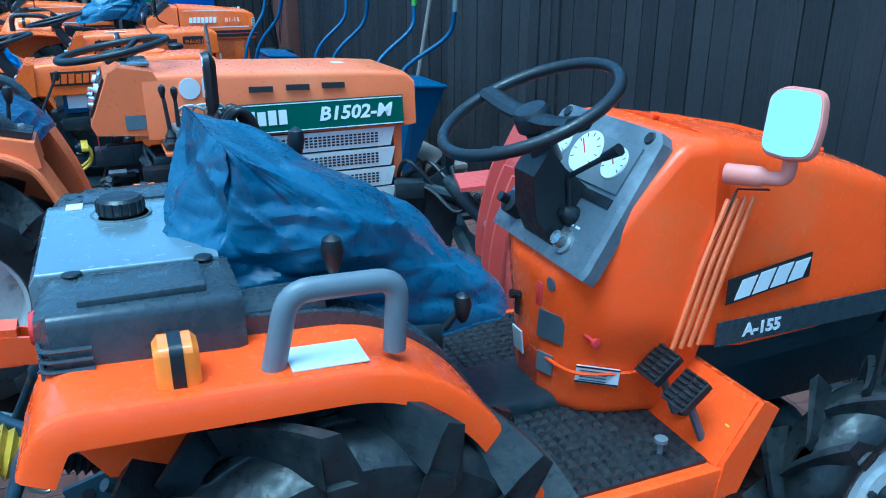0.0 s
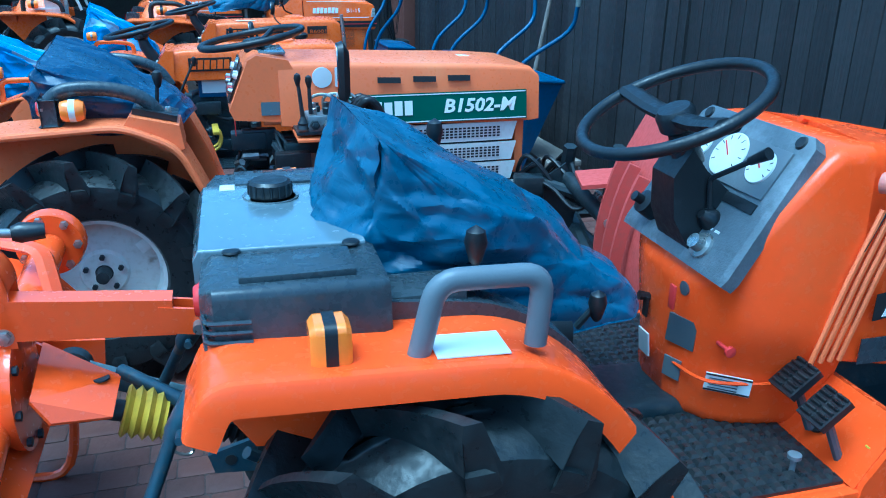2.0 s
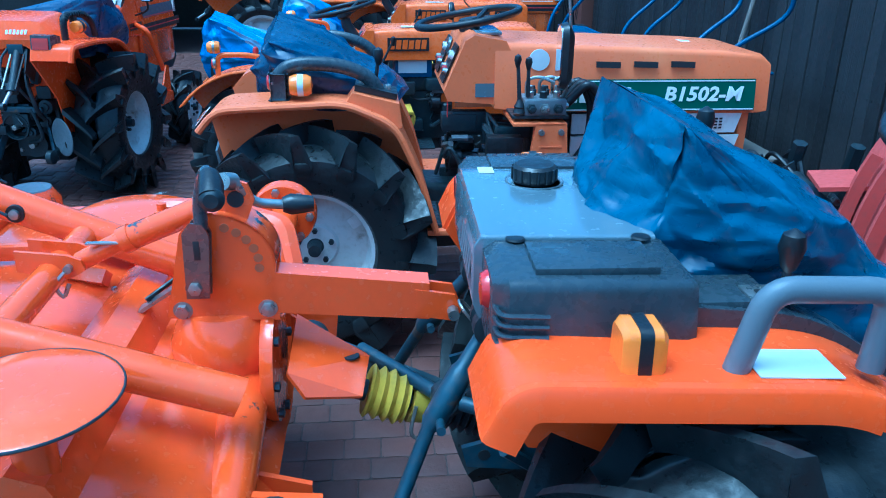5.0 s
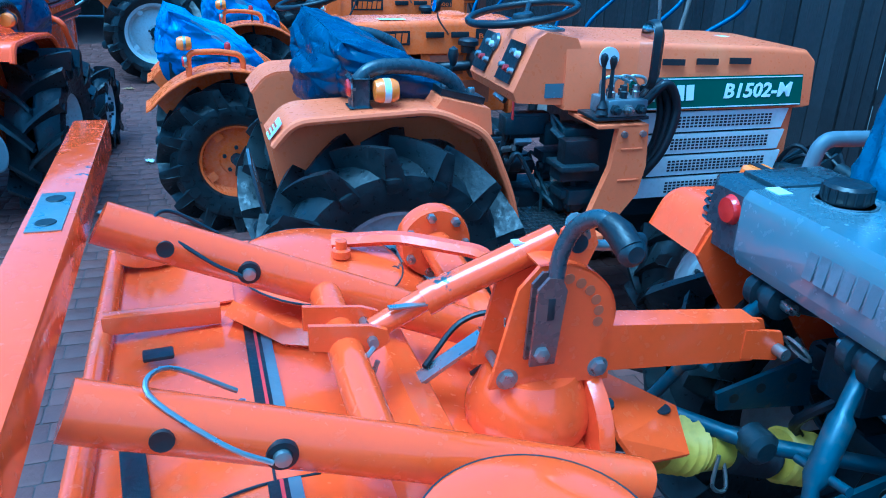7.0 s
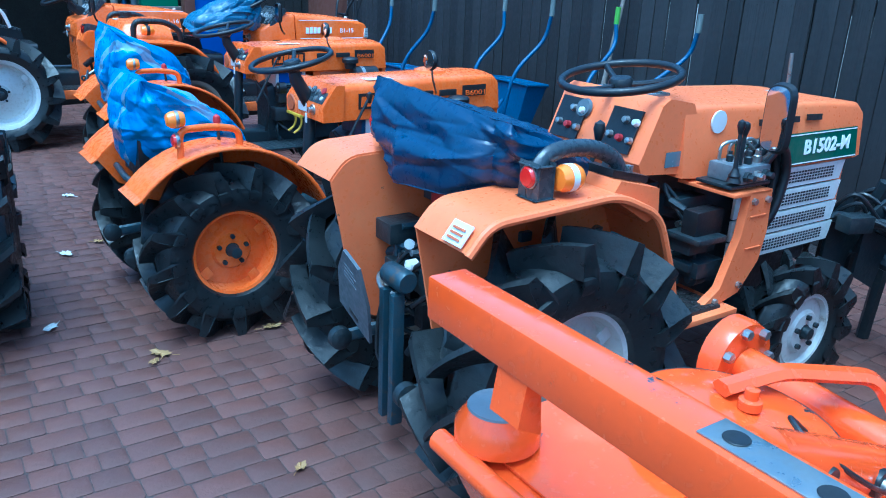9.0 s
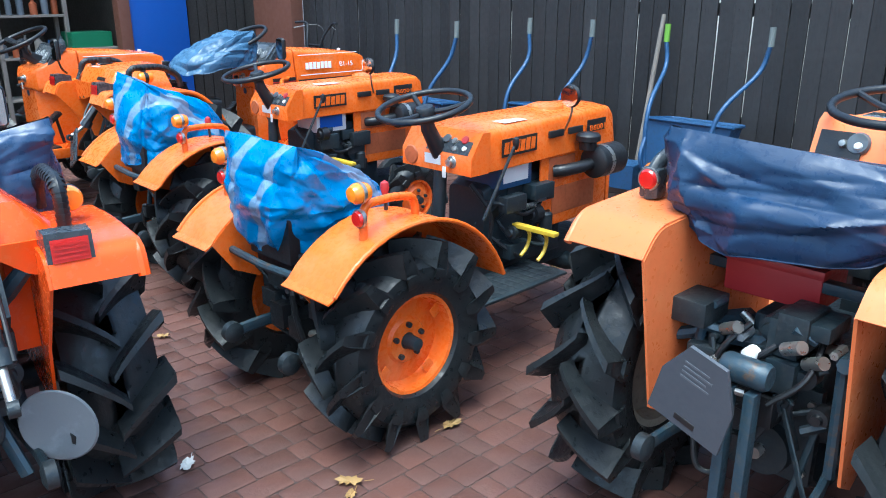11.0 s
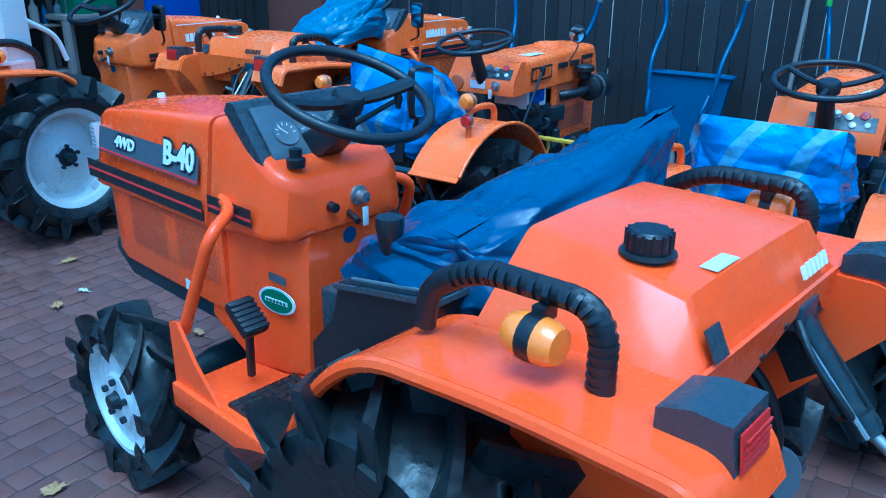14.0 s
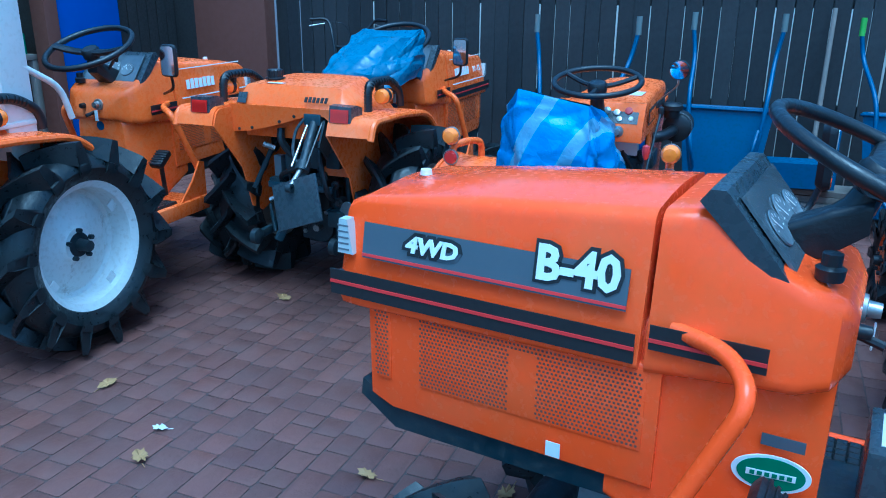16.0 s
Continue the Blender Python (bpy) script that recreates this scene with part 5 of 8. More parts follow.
    for p in (((-0.19, 0.1, 0.58), (-0.25, 0.12, 0.57), (-0.28, 0.06, 0.55), (-0.26, 0.0, 0.54)), ((-0.18, 0.1, 0.55), (-0.25, 0.1, 0.53), (-0.28, 0.04, 0.51))):
        part("steel_pipe", tube(smooth_line(p, 6), 0.011, 8), CHROME, t)
    for p in ((-0.16, -0.1, 0.62), (-0.15, 0.12, 0.64), (-0.2, -0.06, 0.66)):
        part("fitting", cyl(p, (p[0] - 0.03, p[1] - 0.05, p[2] + 0.03), 0.017), CHROME, t)
    part("white_knob", lathe([(0.001, -0.025), (0.02, -0.015), (0.02, 0.015), (0.001, 0.025)], 14, "x", (-0.2, 0.02, 0.62)), PAPER, t)
    return t


strip_tractor(0.866, 3.352)
rb = part("toolbox", bevel(box(-0.09, 0.09, -0.13, 0.13, 0, 0.11, 0.0), 0.012), REDBOX)
rb.matrix_world = ROW @ pose(0.93, 3.42, 0.70)
part("lid", bevel(box(-0.094, 0.094, -0.134, 0.134, 0.088, 0.114, 0.0), 0.008), REDBOX, rb)
part("handle", tube(round_line([(0, -0.05, 0.113), (0, -0.045, 0.128), (0, 0.045, 0.128), (0, 0.05, 0.113)], 0.01), 0.005, 8), REDBOX, rb)
tagged(rb, "red plastic box wedged under the seat", "box")
pl = part("plastic_plate", prism([(-0.105, 0.0), (0.105, 0.0), (0.10, 0.15), (0.05, 0.26), (-0.05, 0.26), (-0.10, 0.15)], -0.005, 0.005, 0.004), DECALGREY)
part("hand_hole", box(-0.03, 0.03, -0.0065, 0.0065, 0.02, 0.04, 0.002), INK, pl)
for i in range(4):
    part("print_line", box(-0.05, 0.03 - 0.012 * (i % 2), -0.0062, 0.0062, 0.16 + i * 0.016, 0.166 + i * 0.016, 0), GREYPL, pl)
pl.matrix_world = ROW @ pose(0.52, 3.46, 0.43, 0, 0, -90) @ pose(0, 0, 0, 12, 18, 0)
tagged(pl, "dark grey plastic mud flap hanging on the hitch", "mud flap")


# ---- newer square-bonnet tractors ----
def square_tractor(u, v, turn, label, paint, rim_mat, big=0.0, detail=True, model="B-40", posts=False, R=0.41):
    t = thing("tractor", u, v, turn, label, "tractor", "tractors parked in the yard")
    for s in (-1, 1):
        wheel(t, "rear_wheel", 0.02, s * (0.42 if detail else 0.41), R - 0.005, R, 0.27 if detail else 0.23, R * (0.60 if posts else 0.44 if detail else 0.545), 14, rim_mat, "dish", s, IRON, 0.062)
        wheel(t, "front_wheel", 1.22, s * 0.37, 0.25, 0.27, 0.16, 0.175, 10, rim_mat, "flat", s, IRON, 0.032)
    gearcase(t, -0.08, 0.8, 0.13, 0.2, 0.62)
    axle(t, 0.02, 0.34, R - 0.01, 0.06)
    axle(t, 1.22, 0.32, 0.245, 0.04)
    part("chassis", box(0.75, 1.56, -0.12, 0.12, 0.46, 0.54, 0.01), ENGINE, t)
    linkage(t, -0.12, 0.2, 0.34, 0.30, ENGINE)
    for s in (-1, 1):
        prof = [(q.x, q.y) for q in round_line([Vector((-0.548, 0.842, 0)), Vector((-0.52, 0.914, 0)), Vector((-0.25, 0.912, 0)), Vector((0.03, 0.885, 0)), Vector((0.16, 0.78, 0)), Vector((0.27, 0.58, 0)), Vector((0.35, 0.40, 0))], 0.09, 6)]
        y0, y1 = sorted((s * 0.27, s * 0.475))
        f = part("fender", strip(prof, y0, y1, 0.007), paint, t, "broad mudguard in the body colour")
        part("rolled_edge", tube([(x, s * 0.472, z - 0.008) for x, z in prof], 0.015, 8), paint, f)
        inner = prof + [(0.33, 0.40), (0.2, 0.44), (-0.1, 0.42), (-0.22, 0.38), (-0.30, 0.42), (-0.36, 0.62)]
        part("inner_skirt", prism(inner, s * 0.262, s * 0.27, 0), paint, f)
        # tail lamp housing
        ya, yb = s * 0.270, s * 0.372
        lh = part("tail_lamp", bevel(loft([[(-0.425, ya, 0.952), (-0.425, yb, 0.950), (-0.425, yb, 0.918), (-0.425, ya, 0.918)], [(-0.470, ya, 0.966), (-0.470, yb, 0.964), (-0.478, yb, 0.892), (-0.478, ya, 0.892)], [(-0.522, ya, 0.966), (-0.522, yb, 0.962), (-0.534, yb, 0.884), (-0.534, ya, 0.884)]]), 0.005, 2), CHARCOAL, t, "dark grey tail lamp housing with a red lens")
        yl = sorted((s * 0.280, s * 0.362))
        lens = part("red_lens", quad((-0.5345, yl[1], 0.898), (0, -1, 0), (0.13, 0, 1), yl[1] - yl[0], 0.054, 0.003), REDLENS, lh)
        for k in range(4):
            part("lens_rib", quad((-0.5352, yl[1] - 0.004, 0.906 + k * 0.0115), (0, -1, 0), (0.13, 0, 1), yl[1] - yl[0] - 0.008, 0.0035, 0.0025), REDLENS, lens)
        # ribbed grab handle
        hp = round_line([(0.0, s * 0.35, 0.905), (-0.01, s * 0.35, 0.975), (-0.11, s * 0.35, 1.035), (-0.325, s * 0.35, 1.04), (-0.332, s * 0.35, 0.915)], 0.055, 6)
        gh = part("grab_handle", tube(hp, 0.0165, 10, 1.2), BLACK, t, "black ribbed grab handle")
        for k in range(8, len(hp) - 2, 1):
            part("rib", tube([hp[k], hp[k] + (hp[k + 1] - hp[k]).normalized() * 0.008], 0.0185, 10, 1.2), BLACK, gh)
        for k in range(6):
            x = -0.135 - k * 0.026
            part("rib", tube([(x, s * 0.35, 1.0356 + k * 0.0006), (x - 0.010, s * 0.35, 1.0358 + k * 0.0006)], 0.0185, 10, 1.2), BLACK, gh)
            z = 1.0 - k * 0.015
            if k < 5:
                part("rib", tube([(-0.3285, s * 0.35, z - 0.01), (-0.329, s * 0.35, z - 0.017)], 0.0185, 10, 1.2), BLACK, gh)
        il = part("indicator_lamp", lathe([(0.001, -0.044), (0.026, -0.042), (0.032, -0.032), (0.034, -0.016), (0.034, 0.016), (0.032, 0.032), (0.026, 0.042), (0.001, 0.044)], 20, "x", (-0.24, s * 0.382, 0.978)), AMBER, t, "amber indicator with a black band")
        part("band", lathe([(0.0345, -0.012), (0.035, 0.0), (0.0345, 0.012)], 20, "x", (-0.24, s * 0.382, 0.978)), BLACK, il)
        part("bracket", box(-0.25, -0.23, min(s * 0.345, s * 0.38), max(s * 0.345, s * 0.38), 1.0, 1.024, 0.002), BLACK, il)
        for ob, d in ((f, 0.04), (lh, 0.065), (gh, 0.055), (il, 0.055)):
            ob.location.y += d if s > 0 else 0
        # step, mat, front guard
        st = part("footplate", box(0.33, 0.88, min(s * 0.14, s * 0.40), max(s * 0.14, s * 0.40), 0.41, 0.43, 0.005), paint, t, "footplate in the body colour with a black mat")
        part("rubber_mat", studded(0.40, 0.70, min(s * 0.17, s * 0.37), max(s * 0.17, s * 0.37), 0.438, 11, 8), MATRUB, st)
        part("side_plate", prism([(0.70, 0.36), (0.90, 0.42), (0.90, 0.60), (0.865, 0.61), (0.80, 0.52), (0.70, 0.43)], min(s * 0.385, s * 0.395), max(s * 0.385, s * 0.395), 0.004), paint, st)
        part("sill", box(0.33, 0.90, min(s * 0.385, s * 0.41), max(s * 0.385, s * 0.41), 0.365, 0.435, 0.008), paint, st)
        part("hoop_rail", tube(round_line([(0.885, s * 0.365, 0.57), (0.765, s * 0.335, 0.85), (0.82, s * 0.24, 0.872), (0.92, s * 0.2, 0.875)], 0.06, 6), 0.016, 10), paint, t, "tube rail in the body colour")
        pd = part("pedal", box(0.66, 0.76, s * 0.29 - 0.035, s * 0.29 + 0.035, 0.625, 0.655, 0.01), BLACK, t, "black ribbed pedal")
        for k in range(6):
            part("tread", box(0.665 + k * 0.015, 0.672 + k * 0.015, s * 0.29 - 0.034, s * 0.29 + 0.034, 0.654, 0.659, 0.001), BLACK, pd)
        pd.matrix_local = pose(0.71, 0, 0.64, 0, -38, 0) @ Matrix.Translation((-0.71, 0, -0.64))
        part("pedal_arm", tube([(0.72, s * 0.28, 0.635), (0.76, s * 0.26, 0.45)], 0.011, 8), IRON, t)
    # rear tank hood between the mudguards
    tank = part("tank_hood", bevel(loft([rring(-0.42, 0.30, 0.90, 0.94, 0.012, 0.25, lean=0.012), rring(-0.375, 0.33, 0.90, 1.015, 0.014, 0.24, lean=0.012, crown=0.003), rring(-0.20, 0.35, 0.90, 1.03, 0.014, 0.215, crown=0.005), rring(-0.05, 0.34, 0.90, 1.035, 0.02, 0.20, crown=0.004)]), 0.006, 2, 35), paint, t, "sloping tank hood with a black fuel cap")
    outline = [(0.31, 0.93), (0.31, 0.80), (0.22, 0.808), (0.08, 0.84), (-0.04, 0.878), (-0.12, 0.90), (-0.18, 0.897), (-0.24, 0.85), (-0.31, 0.82), (-0.31, 0.93)]
    panel = bmesh.new()
    rows = [[panel.verts.new((x + (0.93 - z) * 0.12, y, z)) for y, z in outline] for x in (-0.424, -0.416)]
    panel.faces.new(rows[0])
    panel.faces.new(rows[1][::-1])
    for i in range(len(outline)):
        j = (i + 1) % len(outline)
        panel.faces.new((rows[0][i], rows[1][i], rows[1][j], rows[0][j]))
    part("rear_panel", bevel(panel, 0.003, 1, 60), paint, tank, "rear panel with an arched lower edge")
    for y, z in ((0.2, 0.825), (0.05, 0.862), (-0.03, 0.89), (0.27, 0.815)):
        part("screw", lathe([(0.001, -0.004), (0.007, -0.003), (0.008, 0.004)], 10, "x", (-0.424 + (0.93 - z) * 0.12, y, z)), IRON, tank)
    cap = part("fuel_cap", lathe([(0.034, -0.03), (0.036, 0.004), (0.036, 0.03), (0.031, 0.036), (0.001, 0.037)], 28, "z", (-0.255, 0.165, 1.036)), BLACK, tank, "black fuel cap")
    # flat black ring: shade of the round recess about the cap, put in as colour
    part("neck", lathe([(0.046, 0.0), (0.045, 0.004), (0.036, 0.005)], 28, "z", (-0.255, 0.165, 1.0315)), INK, tank)
    for k in range(14):
        a = 2 * math.pi * k / 14
        part("grip", cyl((-0.255 + 0.036 * math.cos(a), 0.165 + 0.036 * math.sin(a), 1.042), (-0.255 + 0.036 * math.cos(a), 0.165 + 0.036 * math.sin(a), 1.070), 0.003, 6, 0), BLACK, cap)
    part("sticker", box(-0.36, -0.33, 0.06, 0.14, 1.021, 1.0225, 0), PAPER, tank)
    bars("word_mark", 6, 0.12, 0.024, (-0.4175, -0.085, 0.955), (0, -1, 0), (0.5, 0, 1), LETTER if detail else INK, tank, 0.12, t=0.005, gap=0.42)
    part("badge", quad((-0.4225, 0.262, 0.935), (0, -1, 0), (0.5, 0, 1), 0.045, 0.05, 0.003), CHARCOAL, tank, "grey square badge")
    part("rear_apron", box(-0.345, -0.335, -0.20, 0.28, 0.775, 0.90, 0.003), paint, t)
    part("rear_apron", box(-0.27, -0.26, -0.26, -0.07, 0.60, 0.90, 0.003), paint, t)
    # hydraulic cylinder and pipes on the hitch
    hc = part("hydraulic_cylinder", tube([(-0.40, -0.245, 0.865), (-0.54, -0.258, 0.685)], 0.022, 14), IRON, t, "dark hydraulic cylinder with a bright rod")
    part("rod", cyl((-0.53, -0.257, 0.695), (-0.64, -0.258, 0.625), 0.0115), CHROME, hc)
    part("rod_eye", lathe([(0.009, -0.013), (0.019, -0.012), (0.019, 0.012), (0.009, 0.013)], 16, "y", (-0.65, -0.258, 0.618), True), IRON, hc)
    part("gland", cyl((-0.525, -0.257, 0.705), (-0.55, -0.259, 0.672), 0.031), IRON, hc)
    hd = part("cylinder_head", box(-0.425, -0.36, -0.285, -0.20, 0.845, 0.895, 0.006), BLUEGREY, hc)
    for y in (-0.27, -0.215):
        part("bolt", lathe([(0.01, 0.0), (0.01, 0.012), (0.001, 0.014)], 6, "z", (-0.40, y, 0.895)), CHROME, hd)
    for y in (-0.285, -0.215):
        part("guide_tube", tube([(-0.395, y, 0.872), (-0.56, y, 0.688)], 0.006, 8), CHROME if y > -0.25 else BLACK, hc)
    part("side_plate", prism([(-0.36, 0.88), (-0.41, 0.87), (-0.47, 0.76), (-0.40, 0.70), (-0.34, 0.80)], -0.302, -0.292, 0.003), IRON, hc)
    part("feed_pipe", tube(smooth_line([(-0.42, -0.2, 0.87), (-0.46, -0.18, 0.82), (-0.52, -0.2, 0.74), (-0.54, -0.24, 0.69)], 5), 0.007, 8), IRON, hc)
    part("pivot_arm", bevel(tube([(-0.28, -0.12, 0.70), (-0.36, -0.2, 0.80), (-0.40, -0.24, 0.86)], [0.03, 0.024, 0.02], 8), 0.002, 1), BLUEGREY, t)
    hc.location = (-0.002, 0.118, 0.012)
    rp = part("round_plate", lathe([(0.001, -0.004), (0.10, -0.004), (0.105, 0.0), (0.10, 0.004), (0.001, 0.004)], 40, "x"), GREYPL, t, "round grey plate behind the hitch")
    rp.matrix_local = pose(-0.355, -0.255, 0.405, 0, 0, -35)
    part("round_plate_stem", cyl((-0.335, -0.242, 0.407), (-0.20, -0.16, 0.42), 0.014), IRON, t)
    part("swing_lever", tube(smooth_line([(-0.36, 0.08, 0.82), (-0.37, 0.07, 0.76), (-0.30, 0.03, 0.66), (-0.2, 0.0, 0.6)], 5), 0.018, 8), IRON, t)
    part("hose", tube(smooth_line([(-0.30, -0.1, 0.80), (-0.38, -0.13, 0.70), (-0.40, -0.17, 0.56), (-0.33, -0.16, 0.50)], 6), 0.012, 8), BLACK, t)
    if not detail and not posts:
        fl = part("mud_flap", box(-0.13, 0.13, -0.006, 0.006, -0.20, 0.0, 0.004), CHARCOAL, t, "grey rubber flap hanging from the hitch")
        fl.matrix_local = pose(-0.62, -0.14, 0.66, 12, 20, 80)
    part("control_valve", box(-0.24, -0.12, -0.1, 0.08, 0.60, 0.74, 0.012), ENGINE, t)
    clutter(t, -0.26, (-0.18, 0.22), (0.40, 0.72), 34, int(v * 10))
    pg = part("pto_guard", lathe([(0.062, 0.02), (0.066, -0.03), (0.072, -0.03), (0.072, 0.02)], 28, "x", (-0.30, 0.01, 0.45), True), ENGINE, t, "dark shaft guard ring")
    part("stub_shaft", lathe([(0.001, -0.05), (0.014, -0.048), (0.017, 0.02)], 12, "x", (-0.30, 0.01, 0.45)), CHROME, pg)
    part("hitch_frame", box(-0.345, -0.325, -0.16, 0.18, 0.535, 0.565, 0.004), BLUEGREY, t)
    part("relay_box", box(-0.30, -0.26, 0.13, 0.17, 0.58, 0.68, 0.004), GREYPL, t)
    for s in (-1, 1):
        part("brace", bevel(tube([(-0.17, s * 0.08, 0.56), (-0.30, s * 0.17, 0.26)], 0.024, 8, 0.6), 0.002, 1), BLUEGREY, t)
    # gear lever box beside the seat
    lb = part("lever_box", prism([(0.04, 0.898), (0.31, 0.852), (0.33, 0.78), (0.40, 0.70), (0.40, 0.62), (0.04, 0.70)], 0.20, 0.33, 0.012), BLACK, t, "black gear lever box")
    part("lever_panel", prism([(0.035, 0.900), (0.315, 0.852), (0.317, 0.862), (0.037, 0.910)], 0.196, 0.338, 0.003), DARKTUBE, lb, "worn grey-edged lever panel")
    part("gate", prism([(0.045, 0.906), (0.305, 0.8615), (0.306, 0.866), (0.046, 0.911)], 0.204, 0.330, 0.001), BLACK, lb)
    for k in range(4):
        part("gate_slot", prism([(0.06, 0.908), (0.29, 0.869), (0.291, 0.873), (0.061, 0.912)], 0.214 + k * 0.030, 0.222 + k * 0.030, 0.0005), GREYPL if k % 2 else CHARCOAL, lb)
    part("lever_skirt", prism([(0.02, 0.70), (0.40, 0.62), (0.40, 0.45), (0.02, 0.50)], 0.225, 0.262, 0.006), BLACK, t)
    if detail:
        bx = part("battery", box(0.47, 0.60, -0.03, 0.15, 0.52, 0.71, 0.01), CHARCOAL, t, "dark battery box with a white label")
        part("label", box(0.49, 0.58, 0.0, 0.12, 0.71, 0.712, 0), PAPER, bx)
        part("tray", box(0.46, 0.61, -0.04, 0.16, 0.435, 0.52, 0.006), BLACK, bx)
    part("gear_lever", tube([(0.2, 0.27, 0.85), (0.21, 0.28, 0.94)], 0.008, 8), BLACK, t)
    part("gear_knob", lathe([(0.012, 0.0), (0.02, 0.02), (0.028, 0.065), (0.026, 0.08), (0.001, 0.086)], 16, "z", (0.212, 0.28, 0.93)), BLACK, t)
    part("seat_pan", loft([rring(-0.02, 0.2, 0.70, 0.80, 0.04), rring(0.36, 0.2, 0.70, 0.78, 0.04)]), BLACK, t)
    part("seat_support", box(0.0, 0.3, -0.12, 0.12, 0.56, 0.70, 0.01), ENGINE, t)
    # console, cowl and bonnet
    con = part("console", loft([rring(0.66, 0.15, 0.43, 0.82, 0.03, 0.13, rb=0.02), rring(0.72, 0.18, 0.43, 0.86, 0.04, 0.17, rb=0.02), rring(0.84, 0.2, 0.42, 0.88, 0.04, 0.19, rb=0.02), rring(1.02, 0.2, 0.5, 0.88, 0.04, 0.19, rb=0.02)]), paint, t, "leg console with stickers")
    cowl = part("cowl", loft([rring(0.645, 0.13, 0.83, 0.93, 0.02, 0.12, rb=0.03), rring(0.67, 0.19, 0.81, 0.965, 0.03, 0.17, rb=0.03), rring(0.72, 0.215, 0.80, 0.985, 0.03, 0.19, rb=0.03), rring(0.78, 0.22, 0.80, 1.01, 0.03, 0.18, rb=0.03), rring(0.88, 0.22, 0.79, 1.085, 0.03, 0.175, rb=0.03), rring(0.962, 0.22, 0.78, 1.075, 0.03, 0.18, rb=0.03)]), paint, t, "dashboard cowl")
    bon = part("bonnet", loft([rring(0.972, 0.225, 0.79, 1.075, 0.03, 0.185, rb=0.015, crown=0.012), rring(1.30, 0.225, 0.785, 1.05, 0.03, 0.185, rb=0.015, crown=0.014), rring(1.575, 0.222, 0.78, 1.017, 0.02, 0.18, rb=0.015, crown=0.012), rring(1.62, 0.217, 0.78, 1.0, 0.02, 0.172, rb=0.015), rring(1.632, 0.21, 0.79, 0.985, 0.015, 0.165, rb=0.015)]), paint, t, "square bonnet with side stripes")
    low = part("side_panel", loft([rring(0.93, 0.205, 0.55, 0.80, 0.01, 0.208), rring(1.50, 0.205, 0.555, 0.795, 0.01, 0.208), rring(1.56, 0.195, 0.57, 0.795, 0.01, 0.2)]), paint, t, "lower side panels with perforated windows")
    part("under_tray", prism([(0.95, 0.50), (1.50, 0.50), (1.59, 0.56), (1.585, 0.60), (1.50, 0.555), (0.95, 0.55)], -0.195, 0.195, 0.006), ENGINE, t)
    for s in (-1, 1):
        for x0, x1 in ((0.955, 1.43), (1.50, 1.535)):
            pw = part("perforated_window", box(x0, x1, min(s * 0.2045, s * 0.209), max(s * 0.2045, s * 0.209), 0.625, 0.79, 0.004), paint, low, "perforated window")
            # flat brown squares paint the shade of the holes; the panel is not pierced
            bm = bmesh.new()
            cols = int((x1 - x0) / 0.0085)
            for i in range(cols):
                for j in range(18):
                    xx, zz = x0 + 0.006 + i * 0.0085, 0.631 + j * 0.0085
                    if x1 - x0 > 0.1 and 0.42 < i / cols < 0.56 and j < 16:
                        continue
                    add_quad(bm, (xx + (0.004 if j % 2 else 0), s * 0.2095, zz), s, 0.0048)
            tagged(part("perforation", bm, BROWNWALL, pw), kind="stuff")
        # decals: dark bands with red lines
        yb = s * 0.2262
        d = (1, 0, 0) if s < 0 else (-1, 0, 0)
        xa = (lambda a, b: a if s < 0 else b)
        for nm, x0, x1, z0, h, m in (("stripe", 0.978, 1.64, 0.805, 0.056, INK), ("stripe", 0.762, 0.955, 0.838, 0.046, INK), ("line", 0.978, 1.64, 0.83, 0.007, REDLINE), ("line", 0.762, 0.955, 0.852, 0.007, REDLINE)):
            part(nm, quad((xa(x0, x1), yb + s * (0.0016 if m is REDLINE else 0) - s * (0.004 if x1 < 1 else 0), z0), d, UZ, x1 - x0, h, 0.002), m, bon)
        if model == "B-40":
            lean = (0, -s * 0.17, 1)
            part("grey_band", quad((xa(1.0, 1.56), s * 0.2205, 0.897), d, lean, 0.56, 0.075, 0.002), DECALGREY, bon)
            part("pale_band", quad((xa(1.0, 1.44), s * 0.2133, 0.937), d, lean, 0.44, 0.034, 0.002), GREYPL, bon)
            part("line", quad((xa(1.0, 1.56), s * 0.2215, 0.901), d, lean, 0.56, 0.006, 0.002), REDLINE, bon)
            if s > 0:
                for nm, body, x, z, hh, wd, bd in (("model_number", "B-40", 1.175, 0.928, 0.064, 0.95, 0.0032), ("drive_mark", "4WD", 1.455, 0.928, 0.032, 1.15, 0.002)):
                    y_ = s * (0.2248 - 0.17 * (z - 0.885))
                    text(nm + "_edge", body, hh, (x, y_, z), d, lean, INK, bon, wide=wd, bold=bd + 0.007, shear=0.12 if body == "4WD" else 0)
                    text(nm, body, hh, (x, y_ + s * 0.0022, z), d, lean, LETTER, bon, wide=wd, bold=bd, shear=0.12 if body == "4WD" else 0)
        else:
            lean = (0, -s * 0.17, 1)
            bars("word_mark", 7, 0.24, 0.05, (xa(1.05, 1.30), s * 0.2165, 0.93), d, lean, LETTER, bon, 0.12)
            text("model_number", model, 0.036, (xa(1.36, 1.14), s * 0.2165, 0.935), d, lean, LETTER, bon, wide=1.1)
            part("line", quad((xa(1.0, 1.57), s * 0.2235, 0.888), d, lean, 0.57, 0.006, 0.002), LETTER, bon)
            part("line", quad((xa(1.0, 1.54), s * 0.198, 1.03), d, lean, 0.54, 0.005, 0.002), LETTER, bon)
